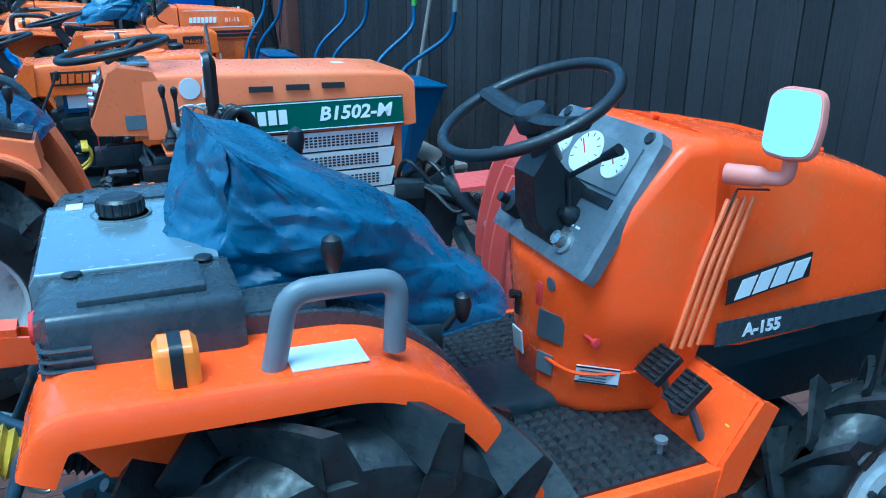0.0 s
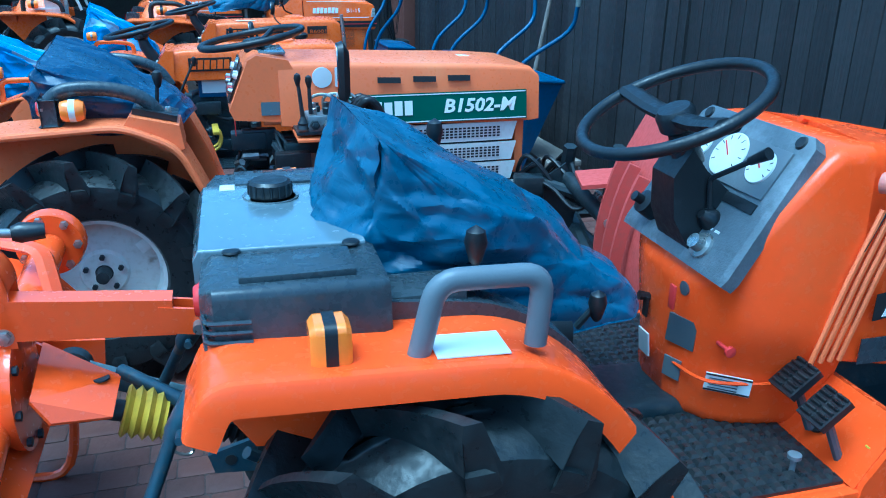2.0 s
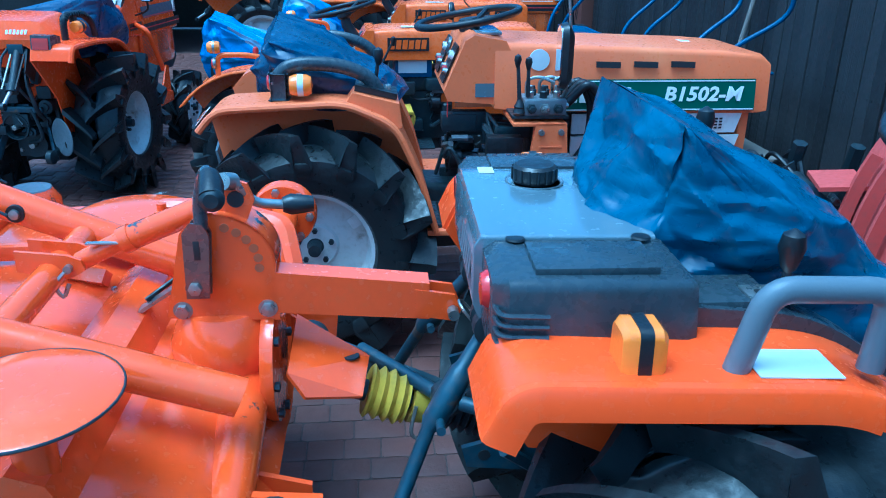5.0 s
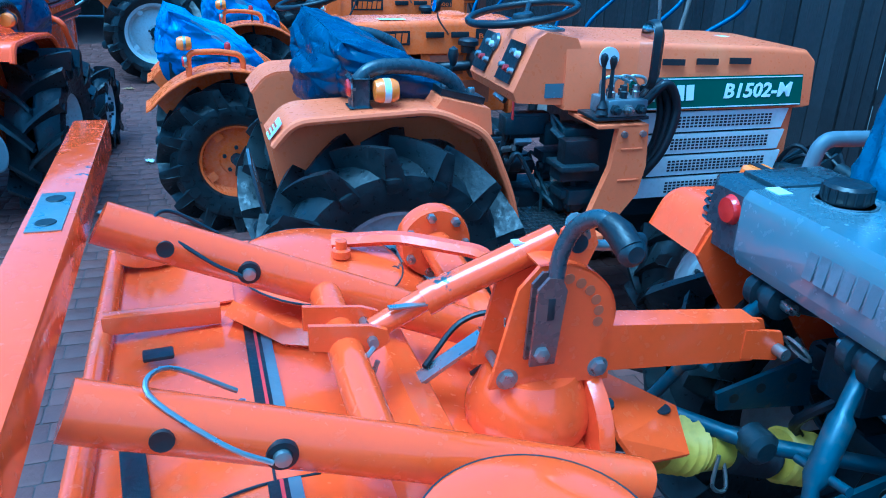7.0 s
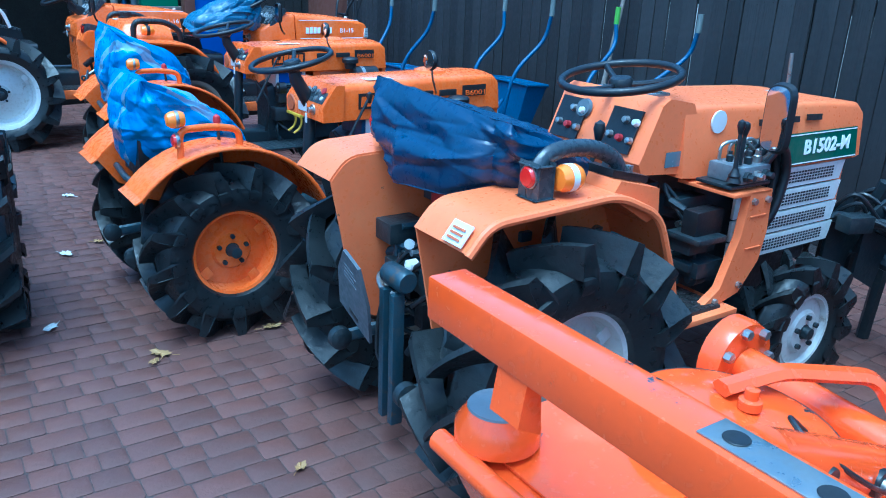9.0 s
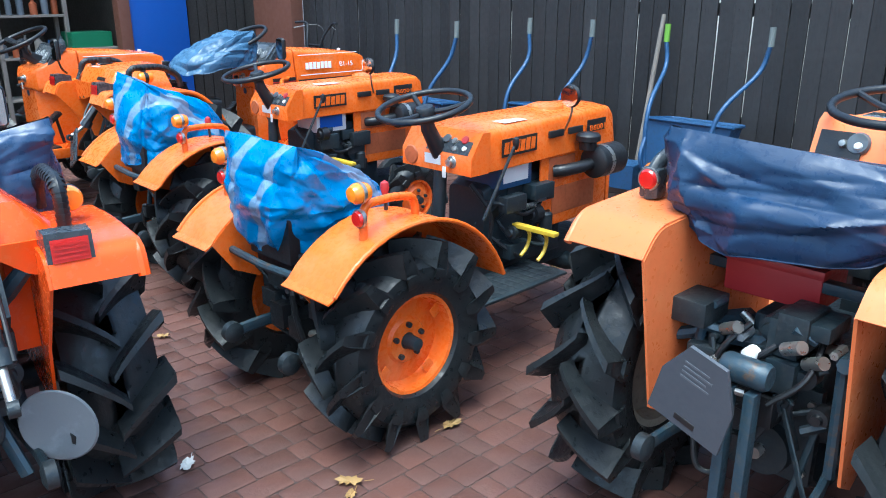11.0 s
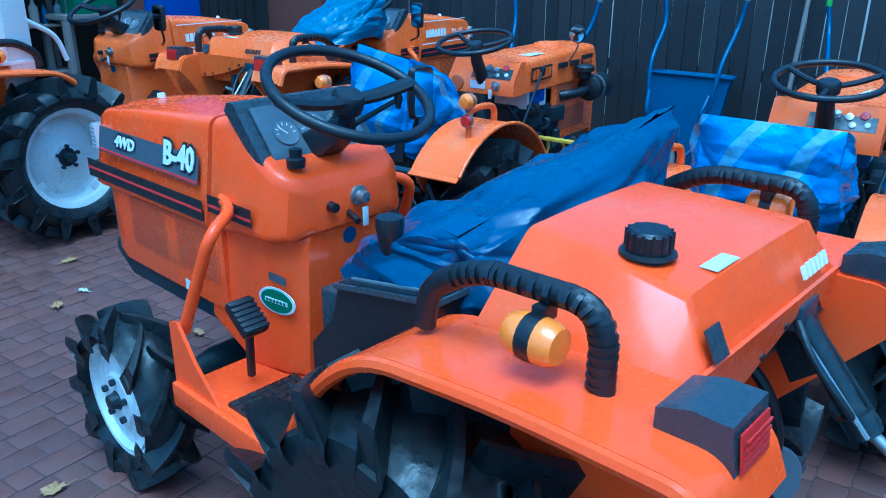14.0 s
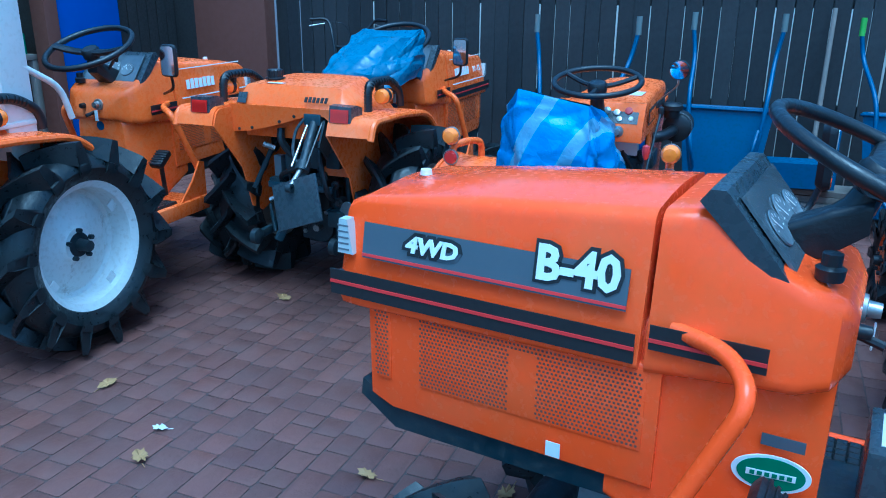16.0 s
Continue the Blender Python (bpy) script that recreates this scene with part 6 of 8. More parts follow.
        sl = part("side_lamp", prism([(1.592, 0.893), (1.632, 0.893), (1.626, 0.968), (1.606, 0.968)], min(s * 0.185, s * 0.2105), max(s * 0.185, s * 0.2105), 0.005), CLEARLENS, bon, "ribbed side lamp")
        for k in range(5):
            part("rib", box(1.602, 1.630, s * 0.2105 - 0.001, s * 0.2105 + 0.001, 0.90 + k * 0.013, 0.904 + k * 0.013, 0.0005), GREYPL, sl)
    part("bumper", box(1.60, 1.645, -0.21, 0.21, 0.80, 0.85, 0.01), INK, bon)
    # dash
    dash = part("dash_surround", prism([(0.728, 0.958), (0.76, 0.955), (0.905, 1.10), (0.89, 1.122), (0.865, 1.122)], -0.182, 0.182, 0.012, 3), CHARCOAL, t, "dark dash surround with a clear gauge panel")
    gp = part("gauge_panel", quad((0.741, 0.15, 0.98), (0, -1, 0), (0.13, 0, 0.155), 0.30, 0.165, 0.006), DIAL, dash, "rain-spotted clear gauge cover")
    for y, r, h in ((0.085, 0.034, 0.5), (0.0, 0.042, 0.52), (-0.085, 0.034, 0.5)):
        q = frame_of((0.741 + 0.106 * h - 0.006, y, 0.98 + 0.127 * h + 0.004), (0, -1, 0), (0.13, 0, 0.155))
        b = lathe([(r * 0.9, 0.002), (r, 0.003), (r * 1.04, 0.0)], 26, "z")
        bmesh.ops.transform(b, matrix=q, verts=b.verts)
        part("dial_ring", b, GREYPL, gp)
        for k in range(7):
            b = box(-0.0012, 0.0012, r * 0.62, r * 0.86, 0.001, 0.0022, 0)
            bmesh.ops.transform(b, matrix=q @ pose(0, 0, 0, 0, 0, -90 + k * 30), verts=b.verts)
            part("tick", b, LETTER, gp)
        b = box(-0.0014, 0.0014, -0.004, r * 0.7, 0.0024, 0.0034, 0)
        bmesh.ops.transform(b, matrix=q @ pose(0, 0, 0, 0, 0, 40), verts=b.verts)
        part("needle", b, LETTER, gp)
    steering(t, 0.645, -0.005, 1.155, 0.2, -24, 2, (0.12, -0.16), True, 0.014)
    part("column_shroud", loft([rring(0.655, 0.028, 1.04, 1.10, 0.015), rring(0.72, 0.036, 0.99, 1.075, 0.015), rring(0.79, 0.045, 0.97, 1.04, 0.015)]), BLACK, t)
    lever(t, (0.70, -0.06, 1.06), (0.64, -0.16, 1.12), 0.012)
    part("choke_knob", lathe([(0.022, 0.0), (0.024, 0.02), (0.016, 0.025), (0.016, 0.045), (0.001, 0.048)], 16, "z", (0.70, 0.125, 0.985)), BLACK, t)
    part("key_switch", lathe([(0.001, -0.035), (0.014, -0.034), (0.016, -0.012), (0.026, -0.01), (0.028, 0)], 16, "x", (0.648, -0.02, 0.895)), CHROME, cowl)
    part("key_tag", box(0.618, 0.622, -0.03, -0.012, 0.82, 0.87, 0.002), PAPER, cowl, "paper key tag with a red edge")
    part("push_knob", lathe([(0.001, -0.03), (0.012, -0.028), (0.014, 0)], 12, "x", (0.652, 0.07, 0.885)), BLACK, cowl)
    part("throttle", tube([(0.66, 0.01, 0.86), (0.60, 0.02, 0.845)], 0.009, 8), BLACK, cowl)
    part("oval_label", lathe([(0.001, 0.0035), (0.055, 0.0035), (0.056, 0.0)], 32, "y", (0, 0, 0)), GREENBOX, con, "green and white oval label")
    for ch in con.children:
        if ch.name.startswith("oval_label"):
            ch.location, ch.scale = (0.735, 0.183, 0.64), (1.0, 1.0, 0.55)
            ch.rotation_euler = (0, 0, radians(8))
            bpy.context.view_layer.update()
            part("oval_rim", lathe([(0.001, 0.003), (0.064, 0.003), (0.065, 0.0)], 32, "y", (0, -0.0008, 0)), PAPER, ch)
            part("oval_band", quad((0.04, 0.0035, -0.012), (-1, 0, 0), UZ, 0.08, 0.022, 0.0012), PAPER, ch)
            for k in range(6):
                part("glyph", quad((0.034 - k * 0.012, 0.005, -0.008), (-1, 0, 0), UZ, 0.008, 0.014, 0.001), GREENBOX, ch)
    part("type_plate", quad((0.758, 0.186, 0.694), (-1, 0, 0), UZ, 0.07, 0.022), DECALGREY, con)
    for z, h in ((0.70, 0.05), (0.60, 0.06), (0.52, 0.05)):
        part("sticker", quad((0.664, 0.05 if z > 0.6 else -0.02, z), (0, -1, 0), UZ, 0.05, h, 0.003), PAPER, con)
    part("round_sticker", lathe([(0.001, -0.004), (0.022, -0.003), (0.022, 0)], 20, "x", (0.662, 0.0, 0.79)), BLUEPAINT, con)
    part("sticker", quad((1.137, 0.2115, 0.56), (-1, 0, 0), UZ, 0.03, 0.032), PAPER, low)
    part("bonnet_catch", lathe([(0.001, 0.014), (0.012, 0.012), (0.014, 0)], 12, "z", (1.53, 0.015, 1.036)), PAPER, bon)
    mr = part("mirror", loft([rring(0.745, 0.04, 1.03, 1.17, 0.02, n=4, rb=0.02), rring(0.76, 0.045, 1.025, 1.175, 0.025, n=4, rb=0.025), rring(0.775, 0.035, 1.035, 1.165, 0.02, n=4, rb=0.02)]), BLACK, t, "rectangular wing mirror on an arm")
    mr.location = (0, -0.36, 0)
    part("glass", loft([rring(0.743, 0.036, 1.034, 1.166, 0.016, n=4, rb=0.016), rring(0.747, 0.036, 1.034, 1.166, 0.016, n=4, rb=0.016)]), MIRROR, mr)
    part("arm", tube(smooth_line([(0.765, 0, 1.03), (0.79, 0.02, 0.97), (0.86, 0.13, 0.93)], 5), 0.007, 8), BLACK, mr)
    if posts:
        for s in (-1, 1):
            rp = part("roll_post", box(-0.15, -0.02, s * 0.30 - 0.045, s * 0.30 + 0.045, 0.80, 2.05, 0.006), WHITE, t, "white roll-over post")
            part("foot", box(-0.24, -0.02, s * 0.30 - 0.05, s * 0.30 + 0.05, 0.925, 0.945, 0.004), WHITE, rp)
            part("hand_rail", tube(round_line([(-0.11, s * 0.33, 1.18), (0.12, s * 0.34, 1.05), (0.16, s * 0.34, 0.92)], 0.06), 0.013, 10), WHITE, rp)
        part("roof_bar", box(-0.17, -0.11, -0.345, 0.345, 2.05, 2.13, 0.006), WHITE, t)
    return t


def add_quad(bm, p, s, w):
    x, y, z = p
    v = [bm.verts.new((x + a * w, y, z + b * w)) for a, b in ((0, 0), (1, 0), (1, 1), (0, 1))]
    bm.faces.new(v if s < 0 else v[::-1])


square_tractor(-0.815, 4.998, 82.6, "bright orange square-bonnet tractor with white front rims and a grey band", RED_ORANGE, RIMWHITE)
square_tractor(1.155, 7.79, 0.5, "orange square-bonnet tractor with cream rims and a hanging flap", ORANGE, CREAM, model="B1-15", detail=False)
square_tractor(-0.02, 8.76, 2.5, "orange square-bonnet tractor with big white rims and white roll posts", ORANGE, RIMWHITE, model="B1-16", detail=False, posts=True, R=0.44)


# ---- near tractor with the grey tank box ----
def near_tractor(u, v, turn):
    t = thing("tractor", u, v, turn, "bright red-orange tractor with a grey rear tank box and tinted dash", "tractor", "tractors parked in the yard", -0.025)
    for s in (-1, 1):
        wheel(t, "rear_wheel", 0.0, s * 0.41, 0.455, 0.44, 0.24, 0.215, 14, RIMWHITE, "dish", s, IRON, 0.06)
        wheel(t, "front_wheel", 1.32, s * 0.37, 0.31, 0.30, 0.18, 0.15, 10, RIMWHITE, "flat", s, IRON, 0.035)
    gearcase(t, -0.1, 0.8, 0.13, 0.24, 0.64)
    axle(t, 0, 0.34, 0.455, 0.06)
    axle(t, 1.32, 0.33, 0.31, 0.045)
    part("chassis", box(0.75, 1.62, -0.13, 0.13, 0.42, 0.60, 0.01), ENGINE, t)
    for s in (-1, 1):
        prof = [(q.x, q.y) for q in round_line([Vector((-0.43, 0.878, 0)), Vector((-0.395, 0.955, 0)), Vector((-0.15, 0.945, 0)), Vector((0.09, 0.935, 0)), Vector((0.235, 0.83, 0)), Vector((0.36, 0.60, 0)), Vector((0.40, 0.50, 0))], 0.09, 6)]
        y0, y1 = sorted((s * 0.30, s * 0.465))
        f = part("fender", strip(prof, y0, y1, 0.008), RED_ORANGE, t, "smooth red-orange mudguard")
        # outer lip: rounded, falling outwards
        bm = bmesh.new()
        rows = []
        for i, (x, z) in enumerate(prof):
            a, b = prof[max(i - 1, 0)], prof[min(i + 1, len(prof) - 1)]
            d = Vector((b[0] - a[0], b[1] - a[1])).normalized()
            nrm = Vector((-d.y, d.x))
            rows.append([bm.verts.new((x + nrm.x * (k_z), s * (0.464 + k_y), z + nrm.y * k_z)) for k_y, k_z in ((0, 0.008), (0.012, 0.006), (0.017, 0.0), (0.02, -0.042), (0.015, -0.042), (0.012, -0.004), (0, 0.0))])
        for a, b in zip(rows, rows[1:]):
            for k in range(6):
                bm.faces.new((a[k], a[k + 1], b[k + 1], b[k]))
        part("lip", bm, RED_ORANGE, f)
        inner = prof + [(0.36, 0.50), (0.15, 0.52), (-0.1, 0.62), (-0.18, 0.72), (-0.34, 0.74)]
        part("inner_skirt", prism(inner, s * 0.292, s * 0.302, 0), RED_ORANGE, f)
        part("gusset", prism([(-0.41, 0.94), (-0.36, 0.80), (-0.22, 0.78), (-0.14, 0.80), (-0.12, 0.93)], s * 0.302, s * 0.315, 0.004), RED_ORANGE, f)
        for x, z in ((-0.27, 0.87), (0.12, 0.87), (-0.05, 0.885), (0.02, 0.88), (0.26, 0.66)):
            part("bolt", lathe([(0.001, -0.006), (0.008, -0.006), (0.01, 0)], 8, "y", (x, s * 0.31, z)), IRON, f)
        # grab handle: grey plastic hoop
        hp = round_line([(-0.095, s * 0.43, 0.94), (-0.065, s * 0.43, 1.066), (0.10, s * 0.43, 1.062), (0.092, s * 0.43, 0.945)], 0.035, 6)
        part("grab_handle", tube(hp, 0.016, 12, 1.15), GREYPL, t, "grey plastic grab handle")
        il = part("indicator_lamp", bevel(loft([rring(-0.268, 0.028, 0.955, 1.008, 0.012, 0.025), rring(-0.26, 0.034, 0.95, 1.016, 0.014, 0.031), rring(-0.216, 0.034, 0.95, 1.016, 0.014, 0.031), rring(-0.208, 0.028, 0.955, 1.008, 0.012, 0.025)]), 0, 1), AMBER, t, "square amber indicator with a black band")
        il.location = (0.015, s * 0.415, 0)
        part("band", loft([rring(-0.247, 0.0355, 0.949, 1.018, 0.015, 0.0325), rring(-0.229, 0.0355, 0.949, 1.018, 0.015, 0.0325)]), BLACK, il)
        # footplate with rubber mat
        fy0, fy1 = sorted((s * 0.13, s * 0.42))
        fp = part("footplate", box(0.34, 0.82, fy0, fy1, 0.505, 0.525, 0.004), RED_ORANGE, t, "red-orange footplate with a studded rubber mat")
        part("sill", box(0.36, 0.82, min(s * 0.405, s * 0.43), max(s * 0.405, s * 0.43), 0.45, 0.53, 0.008), RED_ORANGE, fp)
        my0, my1 = sorted((s * 0.02, s * 0.395))
        part("rubber_mat", studded(0.34, 0.782, my0, my1, 0.533, 17, 14, 0.007, 0.24), MATRUB, fp, "black studded rubber mat")
        # raised front of the footplate
        part("toe_board", prism([(0.785, 0.53), (0.82, 0.525), (0.90, 0.655), (0.868, 0.668)], fy0, fy1, 0.006), RED_ORANGE, fp)
        part("toe_flange", prism([(0.78, 0.46), (0.84, 0.46), (0.92, 0.645), (0.876, 0.668), (0.795, 0.545)], min(s * 0.405, s * 0.432), max(s * 0.405, s * 0.432), 0.006), RED_ORANGE, fp)
        for x, z in ((0.835, 0.59), (0.872, 0.648)):
            part("rivet", lathe([(0.001, 0.004), (0.009, 0.003), (0.01, 0)], 10, "z", (x, s * 0.39, z + 0.01)), YELLOW, fp)
    part("sticker", quad((-0.07, -0.455, 0.9505), (1, 0, -0.04), (0, 1, 0), 0.115, 0.075, 0.002), PAPER, t, "blank white sticker on the mudguard")
    for y, x, z in ((-0.256, 0.71, 0.672), (-0.338, 0.72, 0.648)):
        p = part("pedal", prism([(x, z), (x + 0.062, z + 0.052), (x + 0.072, z + 0.040), (x + 0.012, z - 0.012)], y - 0.036, y + 0.036, 0.005), BLACK, t, "black ribbed brake pedal")
        for j in range(6):
            for q in (-1, 1):
                part("tread", box(x + 0.004 + j * 0.0102, x + 0.010 + j * 0.0102, y + q * 0.017 - 0.014, y + q * 0.017 + 0.014, z + 0.006 + j * 0.0086, z + 0.012 + j * 0.0086, 0.001), MATRUB, p)
        part("pedal_arm", tube([(x + 0.035, y, z + 0.018), (x + 0.085, y - 0.012, z - 0.10)], 0.010, 8), DECALGREY, t)
        ph = part("pedal_hole", lathe([(0.001, 0.003), (0.028, 0.003), (0.03, 0)], 18, "z"), INK, t)
        ph.matrix_local = pose(x + 0.105, y - 0.012, z - 0.082, 0, -58, 0)
    part("left_pedal", prism([(0.74, 0.66), (0.81, 0.735), (0.82, 0.725), (0.752, 0.648)], 0.27, 0.36, 0.006), BLACK, t)
    part("left_pedal_arm", tube([(0.79, 0.31, 0.69), (0.84, 0.3, 0.54)], 0.011, 8), IRON, t)
    part("mat_knob", lathe([(0.006, 0.0), (0.006, 0.03), (0.014, 0.032), (0.014, 0.04), (0.001, 0.042)], 14, "z", (0.70, -0.345, 0.535)), GREYPL, t)
    # rear tank box
    tb = part("tank_box", bevel(loft([rring(-0.405, 0.325, 0.905, 1.025, 0.022, 0.31, rb=0.02), rring(-0.385, 0.35, 0.90, 1.038, 0.016, 0.335, rb=0.02), rring(-0.13, 0.355, 0.93, 1.035, 0.016, 0.34, rb=0.02), rring(-0.115, 0.348, 0.94, 1.028, 0.016, 0.33, rb=0.02)]), 0.006, 2, 40), CHARCOAL, t, "charcoal plastic tank box with a wet grey lid")
    lid = part("lid", bevel(loft([rring(-0.418, 0.19, 0.925, 1.03, 0.006, 0.19, yc=0.015), rring(-0.408, 0.19, 0.90, 1.046, 0.006, 0.19, yc=0.015), rring(-0.13, 0.19, 1.0, 1.0415, 0.005, 0.19, yc=0.015)]), 0.003, 2, 40), GREYMET, tb, "wet grey painted lid")
    bars("word_mark", 6, 0.16, 0.05, (-0.4215, 0.02, 0.955), (0, -1, 0), (0.1, 0, 1), GREYPL, lid, 0.05)
    for s in (-1, 1):
        part("raised_pad", box(-0.345, -0.165, s * 0.258 - 0.052, s * 0.258 + 0.052, 1.034, 1.047, 0.003), CHARCOAL, tb)
        for x in (-0.355, -0.155):
            part("plug", lathe([(0.001, 0.004), (0.014, 0.003), (0.016, 0)], 14, "z", (x, s * 0.178, 1.041)), BLACK, tb)
        for k in range(4):
            part("groove", tube(round_line([(-0.33, s * 0.354, 0.945 + k * 0.016), (-0.398, s * 0.348, 0.945 + k * 0.016), (-0.402, s * 0.315, 0.945 + k * 0.016)], 0.03), 0.004, 6), CHARCOAL, tb)
        rf = part("reflector", lathe([(0.001, -0.016), (0.024, -0.014), (0.03, -0.004), (0.03, 0.01)], 24, "x", (-0.402, s * 0.25, 0.99)), REDLENS, tb, "round red reflector")
        part("bezel", lathe([(0.031, -0.002), (0.035, 0.002), (0.035, 0.01), (0.03, 0.012)], 24, "x", (-0.402, s * 0.25, 0.99)), BLACK, rf)
        # dark valance from the box along the mudguard
        vp = [(q.x, q.y) for q in round_line([Vector((-0.13, 0.985, 0)), Vector((0.08, 0.965, 0)), Vector((0.22, 0.87, 0)), Vector((0.31, 0.72, 0))], 0.08, 6)]
        poly = vp + [(x - 0.02, z - 0.045) for x, z in vp[::-1]]
        part("valance", prism(poly, s * 0.255, s * 0.312, 0.006), CHARCOAL, t, "charcoal valance along the mudguard")
        part("tray", box(-0.12, 0.02, min(s * 0.20, s * 0.30), max(s * 0.20, s * 0.30), 0.965, 0.985, 0.004), CHARCOAL, t)
    part("quadrant_plate", box(-0.02, 0.10, -0.30, -0.25, 0.985, 0.989, 0.001), CHROME, t)
    part("gate_slot", box(-0.005, 0.085, -0.279, -0.271, 0.9893, 0.991, 0), INK, t)
    cap = part("fuel_cap", lathe([(0.04, 0.0), (0.042, 0.004), (0.042, 0.028), (0.036, 0.034), (0.001, 0.035)], 28, "z", (-0.275, 0.115, 1.045)), BLACK, tb, "black ribbed fuel cap")
    for k in range(16):
        a = 2 * math.pi * k / 16
        part("grip", cyl((-0.275 + 0.042 * math.cos(a), 0.115 + 0.042 * math.sin(a), 1.05), (-0.275 + 0.042 * math.cos(a), 0.115 + 0.042 * math.sin(a), 1.074), 0.003, 6, 0), BLACK, cap)
    part("cap_ring", lathe([(0.05, 0.0), (0.056, 0.003), (0.056, 0.0)], 28, "z", (-0.275, 0.115, 1.0445)), CHROME, tb)
    part("label", box(-0.375, -0.345, 0.165, 0.205, 1.0455, 1.047, 0), PAPER, tb)
    lever(t, (0.04, -0.275, 0.985), (0.04, -0.275, 1.06), 0.02)
    lever(t, (0.27, -0.20, 0.84), (0.30, -0.22, 0.895), 0.018)
    lever(t, (0.05, 0.24, 1.0), (0.1, 0.25, 1.13), 0.02)
    # seat below the sheet
    part("seat_pan", loft([rring(-0.1, 0.17, 0.78, 0.88, 0.04), rring(0.28, 0.17, 0.74, 0.84, 0.04)]), BLACK, t)
    part("seat_back", loft([rring(-0.07, 0.10, 0.85, 1.07, 0.05), rring(-0.02, 0.10, 0.85, 1.08, 0.05)]), BLACK, t)
    part("seat_support", box(-0.08, 0.25, -0.13, 0.13, 0.60, 0.78, 0.02), ENGINE, t)
    # leg console, cowl, dash
    con = part("cowl", loft([sect(0.570, [(0.05, 0.56), (0.055, 0.69), (0.075, 0.79), (0.10, 0.862)]), sect(0.592, [(0.105, 0.535), (0.12, 0.69), (0.15, 0.785), (0.165, 0.895)]), sect(0.63, [(0.145, 0.527), (0.165, 0.685), (0.20, 0.79), (0.20, 0.965)]), sect(0.68, [(0.172, 0.525), (0.195, 0.68), (0.232, 0.785), (0.216, 1.045)]), sect(0.77, [(0.195, 0.525), (0.212, 0.67), (0.244, 0.775), (0.22, 1.145)]), sect(0.80, [(0.20, 0.525), (0.217, 0.66), (0.246, 0.76), (0.22, 1.165)]), sect(0.87, [(0.21, 0.53), (0.222, 0.66), (0.246, 0.75), (0.22, 1.165)])]), RED_ORANGE, t, "red-orange cowl and leg console with stickers and small knobs", 50)
    part("seam", tube(smooth_line([(0.575, 0.05, 0.655), (0.575, -0.09, 0.655), (0.60, -0.165, 0.655), (0.68, -0.2, 0.655), (0.76, -0.215, 0.66), (0.80, -0.225, 0.70)], 6), 0.004, 6), RED_ORANGE, con)
    ux, uy = (0, -1, 0), (0.17, 0, 0.262)
    dm = frame_of((0.598, 0.0, 0.882), ux, uy)
    ds = bmesh.new()
    add(ds, loft([[dm @ Vector((x * a, y * b + c, h)) for x, y in ((-0.2, 0), (0.2, 0), (0.205, 0.02), (0.19, 0.31), (0.17, 0.33), (-0.17, 0.33), (-0.19, 0.31), (-0.205, 0.02))] for a, b, c, h in ((1.04, 1.03, -0.005, 0.0), (1.04, 1.03, -0.005, 0.03), (0.98, 0.98, 0.003, 0.036))]))
    dash = part("dashboard", ds, DASHGREY, t, "scuffed grey dashboard with three dials")

    def onto(b, x, y, h=0.036):
        bmesh.ops.transform(b, matrix=dm @ Matrix.Translation((x, y, h)), verts=b.verts)
        return b

    cl = part("instrument_panel", onto(box(-0.165, 0.165, -0.055, 0.055, 0, 0.006, 0.004), 0.0, 0.235), GREYPL, dash)
    for x, r in ((-0.11, 0.036), (0.0, 0.05), (0.11, 0.036)):
        d = part("dial", onto(lathe([(0.001, 0.004), (r, 0.004), (r * 1.04, 0.002), (r * 1.04, 0)], 32, "z"), x, 0.24, 0.042), PAPER, dash, "white dial")
        for k in range(9):
            a = radians(-30 + k * 30)
            tick = box(-0.001, 0.001, r * 0.72, r * 0.92, 0.004, 0.0048, 0)
            bmesh.ops.transform(tick, matrix=pose(0, 0, 0, 0, 0, math.degrees(a) - 90), verts=tick.verts)
            part("tick", onto(tick, x, 0.24, 0.042), INK, d)
        needle = box(-0.0015, 0.0015, -0.005, r * 0.8, 0.005, 0.006, 0)
        bmesh.ops.transform(needle, matrix=pose(0, 0, 0, 0, 0, 50), verts=needle.verts)
        part("needle", onto(needle, x, 0.24, 0.042), REDLINE, d)
    part("dark_band", onto(box(-0.165, 0.165, -0.012, 0.012, 0, 0.004, 0.002), 0.0, 0.158), BLACK, dash)
    for x in (-0.16, 0.16):
        part("screw_boss", onto(lathe([(0.001, 0.004), (0.012, 0.004), (0.015, 0)], 14, "z"), x, 0.315), INK, dash)
    part("key_switch", onto(lathe([(0.001, 0.03), (0.016, 0.028), (0.018, 0.008), (0.028, 0.006), (0.03, 0)], 18, "z"), 0.095, 0.045), CHROME, dash)
    part("key_tag", box(0.535, 0.541, -0.105, -0.083, 0.80, 0.855, 0.003), REDLINE, dash, "red key tag")
    part("light_switch", onto(lathe([(0.001, 0.07), (0.012, 0.068), (0.012, 0.045), (0.028, 0.04), (0.03, 0)], 18, "z"), -0.12, 0.06), BLACK, dash)
    for k in range(3):
        part("mark", onto(box(-0.008, 0.008, -0.003, 0.003, 0, 0.001, 0), 0.06 + k * 0.025, 0.085), LETTER, dash)
    part("throttle_boot", onto(lathe([(0.025, 0), (0.024, 0.012), (0.01, 0.03)], 14, "z"), 0.07, 0.10), BLACK, dash)
    bt, tp = dm @ Vector((0.07, 0.10, 0.04)), dm @ Vector((0.075, 0.17, 0.10))
